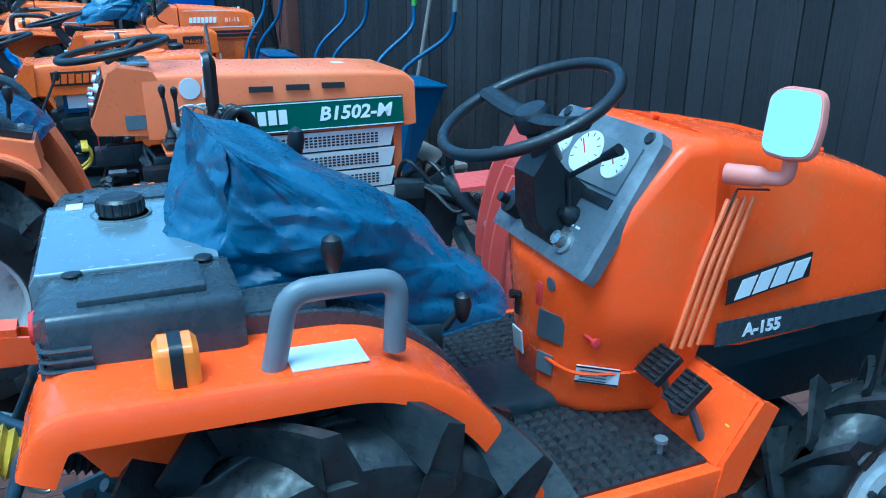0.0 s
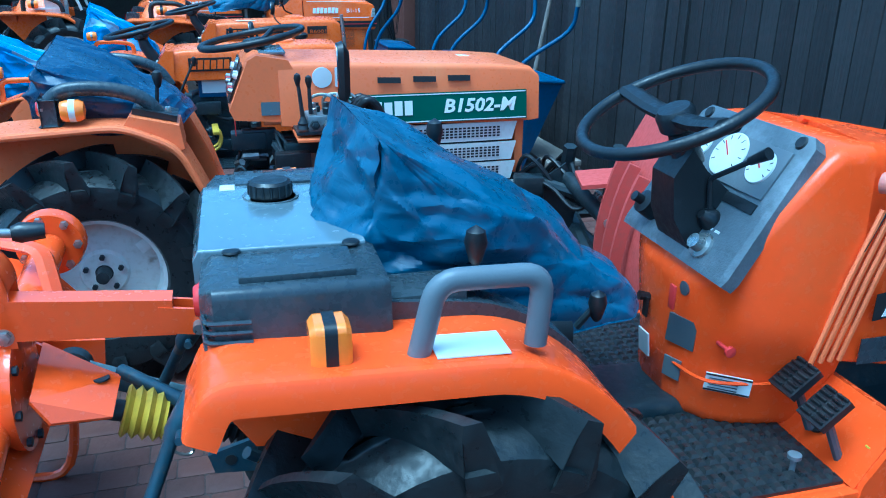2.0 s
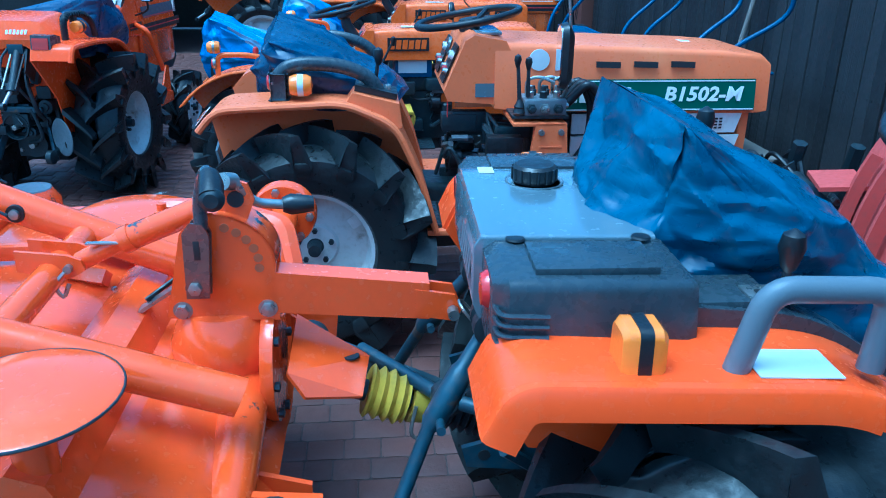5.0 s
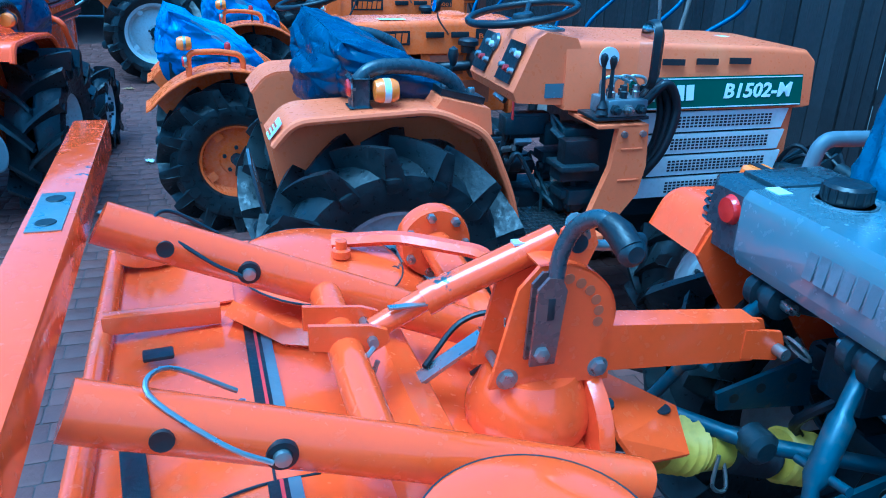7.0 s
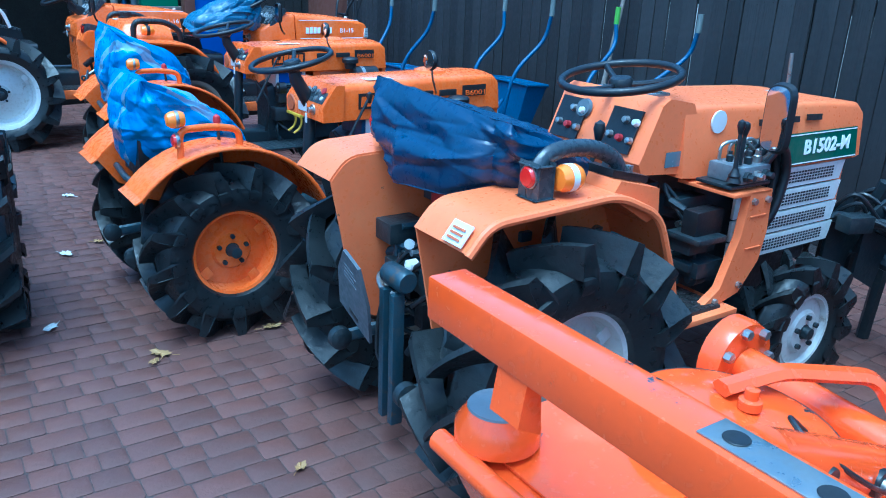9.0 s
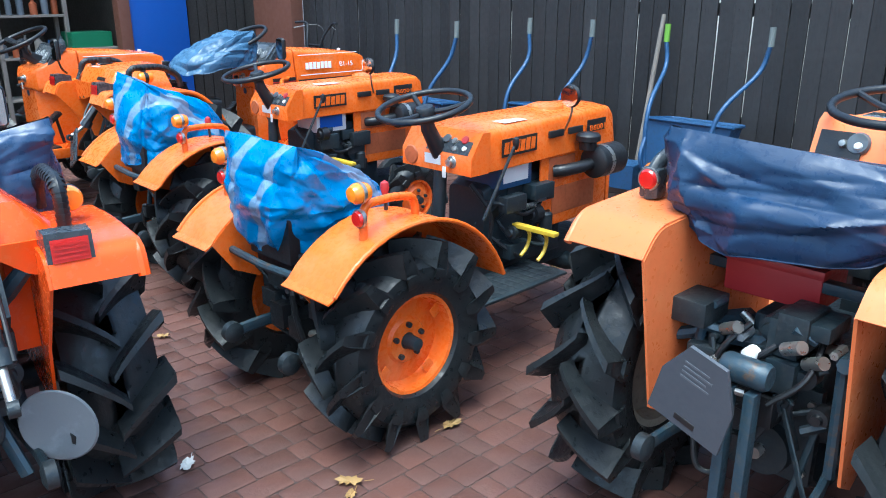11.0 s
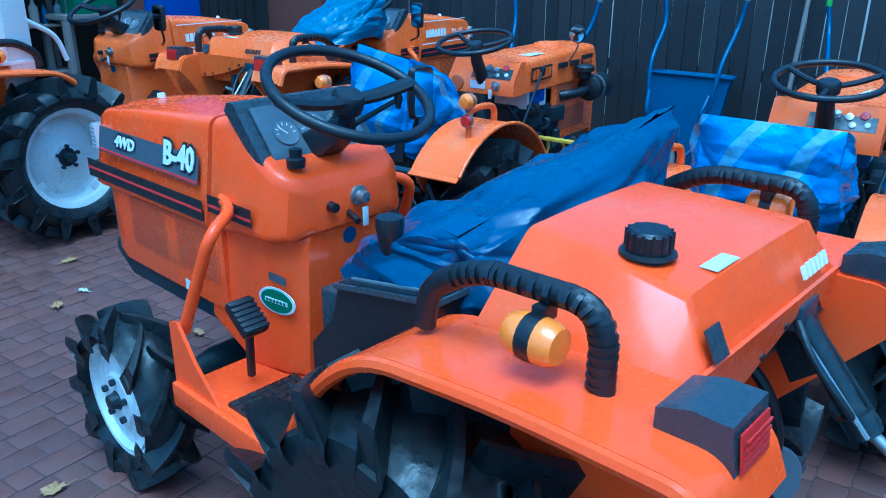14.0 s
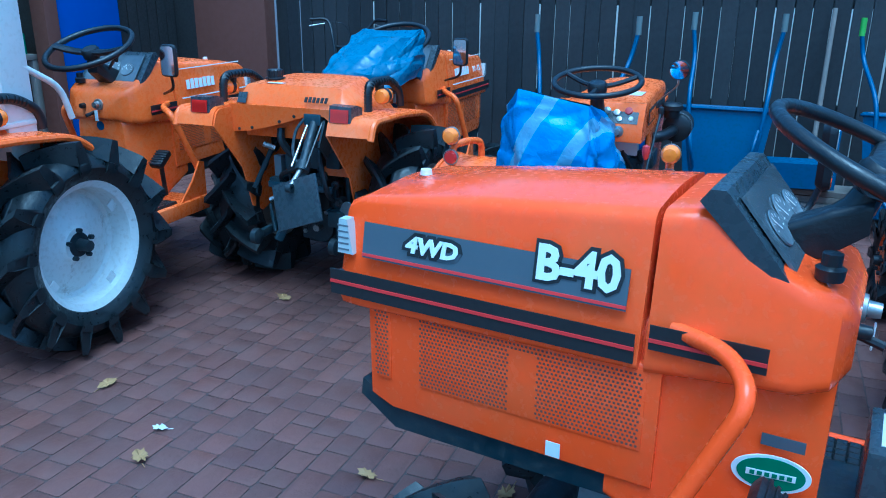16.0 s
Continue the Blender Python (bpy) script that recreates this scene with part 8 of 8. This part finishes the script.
        part("catch_hook", box(ln / 2 - 0.012, ln / 2 + 0.004, -0.019, 0.019, 0.0, 0.017, 0.003), DARKTUBE, c)
        for w in (-0.026, 0.026):
            part("catch_wire", ring((-ln / 2, w, 0.009), 0.012, 0.0028, 90, 16, 6), IRON, c)
    part("seam", tube(smooth_line([(-0.43, -0.215, 0.771), (-0.33, -0.17, 0.779), (-0.25, -0.145, 0.782), (-0.165, -0.136, 0.779)], 5), 0.002, 6), IRON, hood)
    part("seam", tube([(-0.235, -0.45, 0.784), (-0.235, 0.34, 0.784)], 0.002, 6), IRON, hood)
    part("patch_plate", prism([(-0.42, 0.774), (-0.24, 0.786), (-0.24, 0.79), (-0.42, 0.778)], 0.40, 0.66, 0.001), TILLER, hood, "loose cover sheet with bent edges")
    for x, y in ((-0.26, 0.05), (-0.26, -0.25), (-0.1, 0.2), (-0.1, -0.1), (-0.40, 0.1), (-0.40, -0.3)):
        part("rivet", lathe([(0.001, 0.006), (0.006, 0.005), (0.007, -0.004)], 10, "z", (x, y, 0.785 if x < -0.2 else 0.762)), CHROME, hood)
    # round flat covers at both ends
    for x, y, z, r, rx, ry in ((-0.026, -0.435, 0.898, 0.130, 0, 0), (-0.10, 0.46, 0.825, 0.17, 4, 4)):
        dc = part("round_cover", lathe([(0.001, 0.004), (r * 0.5, 0.0035), (r - 0.008, 0.002), (r, -0.002), (r - 0.002, -0.008), (0.001, -0.008)], 44, "z"), TILLER, t, "round flat orange cover plate")
        dc.matrix_local = pose(x, y, z, rx, ry, 0)
        part("edge", ring((0, 0, -0.003), r, 0.0022, 0, 44, 6), IRON, dc)
        part("post", cyl((0, 0, -0.3), (0, 0, 0), 0.03), TILLER, dc)
    part("red_knob", lathe([(0.02, 0.0), (0.02, 0.015), (0.012, 0.018), (0.012, 0.035), (0.001, 0.037)], 14, "z", (-0.06, 0.47, 0.83)), TILLER, t)
    part("link_bar", tube(round_line([(-0.07, 0.52, 0.845), (0.05, 0.50, 0.85), (0.20, 0.42, 0.83), (0.22, 0.36, 0.74)], 0.03), 0.014, 6, 1.6), TILLER, t)
    part("dome", lathe([(0.07, 0.0), (0.07, 0.03), (0.05, 0.06), (0.001, 0.07)], 24, "z", (-0.39, 0.66, 0.79)), TILLER, t)
    part("dome_cap", lathe([(0.001, 0.0725), (0.03, 0.0672), (0.05, 0.0615), (0.052, 0.058)], 24, "z", (-0.39, 0.66, 0.79)), GREYPL, t)
    part("cable", tube(smooth_line([(-0.02, 0.06, 0.80), (0.06, 0.12, 0.84), (0.12, 0.10, 0.86), (0.10, 0.03, 0.83), (0.06, 0.05, 0.78)], 6), 0.005, 8), BLACK, t)
    # blades under the hood
    rot = part("rotor", cyl((-0.12, -0.46, 0.30), (-0.12, 0.70, 0.30), 0.035), IRON, t, "dark rotor shaft with curved blades")
    for k in range(16):
        y = -0.42 + k * 0.07
        a = k * 1.9
        pts = [(-0.12 + r * math.cos(a + b), y + o_, 0.30 + r * math.sin(a + b)) for r, b, o_ in ((0.03, 0, 0), (0.14, 0.1, 0), (0.2, 0.35, 0.01), (0.22, 0.55, 0.04))]
        part("blade", tube(pts, 0.02, 6, 0.3), IRON, rot)
    part("side_plate", prism([(-0.26, 0.35), (0.10, 0.28), (0.22, 0.52), (0.10, 0.68), (-0.20, 0.765), (-0.44, 0.74)], 0.715, 0.727, 0.004), TILLER, t)
    part("side_plate", prism([(-0.26, 0.35), (0.10, 0.28), (0.22, 0.52), (0.10, 0.68), (-0.20, 0.765), (-0.44, 0.74)], -0.487, -0.475, 0.004), TILLER, t)
    for s in (-0.42, 0.66):
        part("skid", tube(smooth_line([(-0.30, s, 0.3), (-0.2, s, 0.055), (0.0, s, 0.036), (0.15, s, 0.065), (0.2, s, 0.4)], 5), 0.014, 8), TILLER, t)
    # drive shaft with yellow guards
    ps = part("drive_shaft", tube([(0.28, 0.0, 0.64), (0.80, 0.0, 0.46)], 0.022, 12), IRON, t, "drive shaft with yellow plastic guards")

    def ribbed(p, q, r0, n, mat_, nm):
        p, q = Vector(p), Vector(q)
        pts, rs = [], []
        for k in range(n * 4 + 1):
            pts.append(p.lerp(q, k / (n * 4)))
            rs.append(r0 + 0.006 * math.sin(k * math.pi / 2))
        return part(nm, tube(pts, rs, 20), mat_, ps)

    ribbed((0.36, 0, 0.612), (0.44, 0, 0.585), 0.05, 4, YELLOW, "yellow_guard")
    part("yellow_sleeve", tube([(0.44, 0, 0.585), (0.50, 0, 0.565)], [0.048, 0.036], 20), YELLOW, ps)
    ribbed((0.49, 0, 0.568), (0.60, 0, 0.53), 0.04, 7, BLACK, "black_bellows")
    ribbed((0.60, 0, 0.53), (0.70, 0, 0.495), 0.05, 5, YELLOW, "yellow_guard")
    part("chain", tube(smooth_line([(0.45, -0.05, 0.60), (0.44, -0.06, 0.54), (0.48, -0.05, 0.52), (0.47, -0.03, 0.60)], 5), 0.004, 6), CHROME, ps)

    # the head stands a little further back and higher than the hood's middle
    head = {"clevis_plate", "clevis_pin", "split_pin", "strut", "quadrant", "notch", "ear", "ear_hole", "rim_guard", "lever_plate", "depth_lever", "grip", "grip_end", "release_bar", "release_collar", "release_grip", "bolt", "washer", "flat_strap", "strap_foot", "top_link", "top_link_fork", "top_link_pin", "ring_clip", "shaft_guard", "shaft_guard_side", "guard_slot", "cross_pipe", "gear_case"}
    for ob in t.children:
        if ob.name.split(".")[0] in head:
            ob.location = (-0.036, 0, 0.014)
    # long parts are drawn out along the hitch, short ones keep their shape and move with them
    long_parts = {"rear_beam", "arm_tube", "hood", "rear_flap", "top_link", "strut", "shaft_guard", "shaft_guard_side", "link_bar", "quadrant", "rim_guard", "drive_shaft"}

    def middle(ob):
        return sum(v.co.x for v in ob.data.vertices) / len(ob.data.vertices) + ob.location.x

    for ob in t.children:
        if ob.name.split(".")[0] in long_parts:
            for v in ob.data.vertices:
                v.co.x *= 1.155
            for sub in ob.children:
                if sub.name.split(".")[0] not in ("catch",):
                    sub.location.x += 0.155 * middle(sub)
        else:
            ob.location.x += 0.155 * middle(ob)


tiller()


# ---- tarpaulins over the seats ----
cover(TARP_BLUE, 1.66, 1.575, -1.4, "crumpled wet blue tarpaulin over the tractor seat", ((-0.13, 0.22, 1.20), (-0.10, -0.16, 1.19)), (0.06, 0.03, 0.98, 0.27, 0.24), (0.11, 0.03, 0.79, 0.36, 0.20), 1, 0.03, 1.5)
cover(TARP_NAVY, 0.866, 3.352, 0, "navy tarpaulin draped over the tractor seat", ((-0.16, 0.32, 1.15), (-0.13, -0.33, 1.11)), (0.0, 0.0, 1.02, 0.24, 0.38), (0.07, 0.0, 0.885, 0.28, 0.31), 2, 0.035, 0.9)
cover(TARP_STRIPE, 0.463, 4.88, 1.5, "bright blue tarpaulin with pale stripes tied over the seat", ((-0.27, 0.20, 1.03), (-0.25, -0.19, 1.02)), (-0.04, 0.0, 0.85, 0.33, 0.27), (-0.05, 0.0, 0.63, 0.23, 0.18), 3, 0.03, 1.4, (-0.16, -0.13, 0.68))
cover(TARP_STRIPE, 0.71, 6.52, 0, "blue tarpaulin with faint stripes over the seat", ((-0.25, 0.13, 1.10), (-0.22, -0.12, 1.05)), (-0.04, 0.0, 0.84, 0.32, 0.26), (-0.05, 0.0, 0.64, 0.23, 0.18), 4, 0.03, 1.4, (-0.16, -0.13, 0.68))
cover(TARP_STEEL, -0.815, 4.998, 82.6, "dark blue tarpaulin over the tractor seat, sagging forwards", ((0.06, 0.26, 1.0), (0.01, -0.41, 1.15)), (0.14, -0.06, 1.0, 0.24, 0.38), (0.20, -0.05, 0.80, 0.29, 0.33), 5, 0.035, 1.0)
cover(TARP_PALE, 1.155, 7.79, 0.5, "pale blue tarpaulin over seat and steering wheel", ((0.72, 0.15, 1.20), (0.66, -0.17, 1.22)), (0.50, 0.0, 1.14, 0.30, 0.25), (0.42, 0.0, 0.96, 0.28, 0.22), 6, 0.03, 1.0)


# ---- wheelbarrows leaning on the fence ----
def barrow(u, v, turn, lean, spread, tips, label, tint=BLUEPAINT, tip_z=1.30, bend=0.1):
    t = thing("wheelbarrow", u, v, turn, label, "wheelbarrow", "wheelbarrows at the fence")
    tray = [[(0.0, -0.2, 0.10), (0.0, 0.2, 0.10), (0.06, 0.2, 0.08), (0.06, -0.2, 0.08)],
            [(0.10, -0.28, 0.72), (0.10, 0.28, 0.72), (0.32, 0.24, 0.70), (0.32, -0.24, 0.70)]]
    bm = loft(tray)
    part("tray", bevel(bm, 0.02, 2), tint, t, "steel tray standing on end")
    part("tray_rim", tube(round_line([(0.09, -0.29, 0.72), (0.09, 0.29, 0.72), (0.33, 0.25, 0.70), (0.33, -0.25, 0.70), (0.09, -0.29, 0.72)], 0.03), 0.010, 8), tint, t)
    for s, grip in zip((-1, 1), tips):
        h = part("handle", tube(smooth_line([(-0.05, s * 0.12, 0.12), (-0.04, s * 0.2, 0.5), (0.02, s * 0.23, 0.80), (0.12 + bend, s * spread * 0.9, 1.02), (0.16 + bend, s * spread, tip_z - 0.1)], 6), 0.014, 10), tint, t, "bent blue tube handle")
        part("grip", tube([(0.16 + bend, s * spread, tip_z - 0.11), (0.165 + bend, s * spread, tip_z)], 0.018, 12), grip, h)
        part("leg", tube(smooth_line([(-0.05, s * 0.2, 0.62), (-0.12, s * 0.18, 0.50), (-0.06, s * 0.16, 0.36)], 5), 0.012, 8), tint, t)
    wh = part("wheel", lathe([(0.10, -0.02), (0.13, -0.035), (0.16, -0.025), (0.165, 0), (0.16, 0.025), (0.13, 0.035), (0.10, 0.02)], 28, "y", (-0.12, 0, 0.165), True), RUBBER, t, "small grey-hubbed wheel")
    part("hub", lathe([(0.02, -0.03), (0.10, -0.015), (0.102, 0.015), (0.02, 0.03)], 20, "y", (-0.12, 0, 0.165)), CREAM, wh)
    part("brace", cyl((-0.12, -0.06, 0.165), (0.0, -0.16, 0.3), 0.012), tint, t)
    part("brace", cyl((-0.12, 0.06, 0.165), (0.0, 0.16, 0.3), 0.012), tint, t)
    return t


barrow(3.00, 6.08, 0, 0, 0.27, (GREYTIP, GREYTIP), "blue steel wheelbarrow stood on end against the fence", bend=0.12)
barrow(3.12, 5.02, 0, 0, 0.34, (GREYTIP, GREENTIP), "blue wheelbarrow with one green grip stood on end", tip_z=1.28, bend=0.18)
barrow(2.62, 6.95, 0, 0, 0.32, (GREYTIP, GREYTIP), "blue wheelbarrow with dull handles leaning by the fence", tip_z=1.28, bend=0.05)
pole = part("pole", tube([(-0.28, 0.02, 0.0), (-0.05, 0, 1.33)], [0.018, 0.015], 12), BARWOOD)
pole.matrix_world = ROW @ pose(3.72, 5.52, 0)
tagged(pole, "grey wooden pole leaning on the fence", "pole")
tubx = part("plastic_tub", loft([rring(-0.10, 0.20, 0.0, 0.16, 0.01), rring(0.10, 0.20, 0.0, 0.16, 0.01)]), BLUEPAINT)
tubx.matrix_world = ROW @ pose(3.30, 5.60, 0.23, 0, 0, 8)
tagged(tubx, "shallow blue plastic tub on the plank stack", "tub")


def plank_stack(u, v, n, length, label, m=BARWOOD):
    t = thing("plank_stack", u, v, 0, label, "planks")
    rnd = random.Random(int(v * 10))
    z = 0.0
    for i in range(n):
        h = rnd.uniform(0.035, 0.06)
        p = part("plank", box(-0.12, 0.12, -length / 2, length / 2, 0, h - 0.002, 0.004), m, t)
        p.location, p.rotation_euler = (rnd.uniform(-0.03, 0.03), rnd.uniform(-0.06, 0.06), z), (0, 0, radians(rnd.uniform(-2, 2)))
        z += h


plank_stack(3.42, 5.45, 4, 1.5, "stack of grey weathered planks at the fence foot")
plank_stack(3.05, 2.05, 3, 0.9, "stack of dark wet planks at the fence foot", GRAVEL)


# ---- red front blade and its linkage ----
def front_blade(u, v):
    t = thing("front_blade", u, v, -18, "faded red curved front blade with black hydraulic linkage", "blade")
    prof = [(q.x, q.y) for q in smooth_line([Vector((0.10, 0.0, 0)), Vector((-0.02, 0.22, 0)), Vector((-0.06, 0.46, 0)), Vector((-0.02, 0.72, 0)), Vector((0.08, 0.95, 0))], 6)]
    b = part("mouldboard", strip(prof, -0.72, 0.0, 0.012), BUCKET, t, "curved faded red plate")
    part("top_edge", tube([(0.08, -0.72, 0.95), (0.08, 0.0, 0.95)], 0.012, 8), BUCKET, b)
    for y in (-0.48, -0.33, -0.17):
        part("rib", strip([(x - 0.03, z) for x, z in prof[2:-4]], y - 0.012, y + 0.012, 0.04), BUCKET, b)
    part("shelf", prism([(-0.19, 0.67), (-0.04, 0.685), (-0.04, 0.70), (-0.19, 0.685)], -0.17, 0.04, 0.004), BUCKET, b)
    for y in (-0.30, -0.02):
        part("arm", bevel(tube([(-0.06, y, 0.36), (-0.14, y + 0.12, 0.40), (-0.16, y + 0.40, 0.42)], 0.032, 8), 0.002, 1), IRON, t)
    cy = part("ram", cyl((-0.09, -0.16, 0.55), (-0.20, 0.16, 0.62), 0.03), IRON, t)
    part("rod", cyl((-0.09, -0.14, 0.555), (-0.085, -0.22, 0.54), 0.016), CHROME, cy)
    for x in (-0.24, -0.04):
        part("frame", bevel(tube([(x, 0.30, 0.0), (x + 0.03, 0.30, 0.45), (x + 0.05, 0.22, 0.74)], 0.028, 6), 0.002, 1), IRON, t)
    part("frame_bar", bevel(tube([(-0.24, 0.30, 0.42), (0.0, 0.30, 0.44)], 0.026, 6), 0.002, 1), IRON, t)
    rnd = random.Random(17)
    for i in range(6):
        d = rnd.uniform(-0.2, 0.02)
        w = [rnd.uniform(-0.06, 0.06) for _ in range(6)]
        part("hose", tube(smooth_line([(-0.2 + d, 0.40, 0.36), (-0.24 + d + w[0], 0.32 + w[1], 0.54 + w[2]), (-0.2 + d, 0.22 + w[3], 0.66 + w[4]), (-0.16 + d * 0.6, 0.14 + w[5], 0.60 + w[0]), (-0.13 + d * 0.3, 0.08 + w[2], 0.54 + w[3] * 0.5), (-0.1, 0.02 + w[1], 0.57)], 6), rnd.choice((0.009, 0.013)), 8), BLACK, t)
    for x, y in ((-0.34, 0.26), (-0.24, 0.18)):
        part("bracket_plate", prism([(x - 0.06, 0.36), (x + 0.05, 0.30), (x + 0.09, 0.52), (x + 0.03, 0.68), (x - 0.05, 0.62)], y - 0.008, y + 0.008, 0.004), IRON, t)
    part("valve_block", box(-0.42, -0.30, 0.12, 0.20, 0.56, 0.63, 0.01), IRON, t)
    part("bracket_bar", bevel(tube([(-0.46, 0.30, 0.60), (-0.30, 0.16, 0.60), (-0.16, 0.10, 0.57)], 0.024, 8), 0.002, 1), IRON, t)
    part("union", cyl((-0.1, 0.02, 0.60), (-0.095, -0.05, 0.60), 0.014, 6), CHROME, t)


front_blade(2.79, 2.75)


# ---- small cultivator handlebars behind the far tractors ----
def handlebar(u, v):
    t = thing("cultivator", u, v, 0, "small black two-wheel cultivator with raised handlebars", "cultivator")
    part("engine", box(-0.15, 0.15, -0.12, 0.12, 0.25, 0.55, 0.03), IRON, t)
    for s in (-1, 1):
        wheel(t, "wheel", 0, s * 0.2, 0.18, 0.18, 0.08, 0.09, 10, IRON, "flat", s, IRON, 0.02)
    part("axle", cyl((0, -0.2, 0.18), (0, 0.2, 0.18), 0.02), IRON, t)
    part("mount", box(-0.05, 0.05, -0.06, 0.06, 0.16, 0.26, 0.01), IRON, t)
    for s in (-1, 1):
        part("handle", tube(smooth_line([(0, s * 0.06, 0.5), (-0.1, s * 0.08, 0.8), (-0.08, s * 0.12, 1.05), (-0.02, s * 0.2, 1.19), (-0.06, s * 0.33, 1.2)], 6), 0.012, 8), BLACK, t)
        part("brake_lever", tube([(-0.03, s * 0.22, 1.17), (-0.08, s * 0.33, 1.15)], 0.005, 6), CHROME, t)
        part("cable", tube(smooth_line([(-0.03, s * 0.2, 1.18), (0.08, s * 0.1, 1.15), (0.06, s * 0.04, 0.95), (0.02, s * 0.03, 0.6)], 6), 0.004, 6), BLACK, t)
    part("stem", cyl((0, 0, 0.5), (-0.06, 0, 1.0), 0.02), BLACK, t)
    part("bar", tube([(-0.07, -0.1, 1.0), (-0.07, 0.1, 1.0)], 0.012, 8), BLACK, t)


handlebar(3.25, 8.85)


# ---- pavers: 300 near ones as parts, the rest joined; leaves ----
def pavers():
    rnd = random.Random(11)
    root = part("pavement", box(-3.2, 3.7, -1.5, 10.8, -0.028, -0.0042, 0), GRAVEL)
    root.matrix_world = ROW.copy()
    tagged(root, "wet reddish concrete block paving laid in courses", "pavement", kind="structure")
    course = 0.098
    sizes = (0.162, 0.112, 0.084)
    shared = {}

    def block(ln):
        w = course - 0.005
        l = ln - 0.005
        c = 0.006
        x0, y0 = l / 2, w / 2
        top = [(-x0, -y0 + c), (-x0 + c, -y0), (x0 - c, -y0), (x0, -y0 + c), (x0, y0 - c), (x0 - c, y0), (-x0 + c, y0), (-x0, y0 - c)]
        n = 8
        vs = [(x, y, -0.02) for x, y in top] + [(x, y, -0.0022) for x, y in top] + [(x - math.copysign(0.006, x), y - math.copysign(0.006, y), 0.0) for x, y in top]
        fs = [tuple(range(16, 24))] + [(i, (i + 1) % n, n + (i + 1) % n, n + i) for i in range(n)] + [(n + i, n + (i + 1) % n, 2 * n + (i + 1) % n, 2 * n + i) for i in range(n)]
        return vs, fs

    for ln in sizes:
        vs, fs = block(ln)
        me = bpy.data.meshes.new("paver")
        me.from_pydata(vs, [], fs)
        me.polygons.foreach_set("use_smooth", [True] * len(me.polygons))
        me.set_sharp_from_angle(angle=radians(50))
        me.materials.append(PAVER)
        shared[ln] = (vs, fs, me)
    V, F = [], []
    made = 0
    v = -1.4
    while v < 10.7:
        u = -3.1 + rnd.uniform(-0.1, 0)
        while u < 3.6:
            ln = rnd.choices(sizes, (4, 4, 2))[0]
            cu, cv = u + ln / 2, v + course / 2
            z, tx, ty = rnd.uniform(-0.0012, 0.0008), rnd.uniform(-0.005, 0.005), rnd.uniform(-0.005, 0.005)
            if -0.75 < cu < 0.35 and 3.05 < cv < 6.6 and made < 300 and not (0.1 < cu and 4.2 < cv < 5.6):
                ob = new("paver", shared[ln][2])
                ob.parent = root
                ob.location, ob.rotation_euler = (cu, cv, z), (tx, ty, rnd.uniform(-0.02, 0.02))
                made += 1
            else:
                vs, fs, _ = shared[ln]
                k = len(V)
                V += [(cu + x, cv + y, zz + z + y * tx - x * ty) for x, y, zz in vs]
                F += [tuple(i + k for i in f) for f in fs]
            u += ln
        v += course
    me = bpy.data.meshes.new("pavers_joined")
    me.from_pydata(V, [], F)
    me.polygons.foreach_set("use_smooth", [True] * len(me.polygons))
    me.set_sharp_from_angle(angle=radians(50))
    me.materials.append(PAVER)
    rest = new("pavers_joined", me)
    rest.parent = root
    tagged(rest, kind="stuff")


pavers()


def leaves():
    rnd = random.Random(21)
    spots = [(0.09, 4.30), (0.60, 4.38), (0.13, 4.36), (-0.20, 4.80), (-0.41, 7.60), (-0.24, 8.0), (-0.57, 7.54), (-0.37, 6.83), (1.2, 4.1), (0.3, 3.4), (2.2, 5.2), (2.4, 4.9), (1.9, 3.9)]
    spots += [(rnd.uniform(2.55, 3.05), rnd.uniform(1.5, 2.4)) for _ in range(16)] + [(rnd.uniform(-1.8, 2.6), rnd.uniform(3.5, 9.5)) for _ in range(14)]
    for u, v in spots:
        bm = bmesh.new()
        s = rnd.uniform(0.022, 0.042)
        n = 9
        mid = bm.verts.new((0, 0, 0.004))
        rim = []
        for k in range(n * 2):
            a = 2 * math.pi * k / (n * 2)
            r = s * (1.0 if k % 2 else 0.72) * (1 - 0.25 * abs(math.sin(a)))
            rim.append(bm.verts.new((r * math.cos(a) * 1.3, r * math.sin(a), 0.003 + rnd.uniform(0, 0.012))))
        for k in range(n * 2):
            bm.faces.new((mid, rim[k], rim[(k + 1) % (n * 2)]))
        add(bm, tube([(s * 1.2, 0, 0.004), (s * 2.0, 0.004, 0.006)], 0.0015, 5))
        ob = part("leaf", bm, DRYLEAF if rnd.random() < 0.8 else LITTER)
        ob.matrix_world = ROW @ pose(u, v, 0.003, 0, 0, rnd.uniform(0, 360))
        tagged(ob, "dry fallen leaf lying on the wet paving", "leaf", "fallen leaves")


leaves()
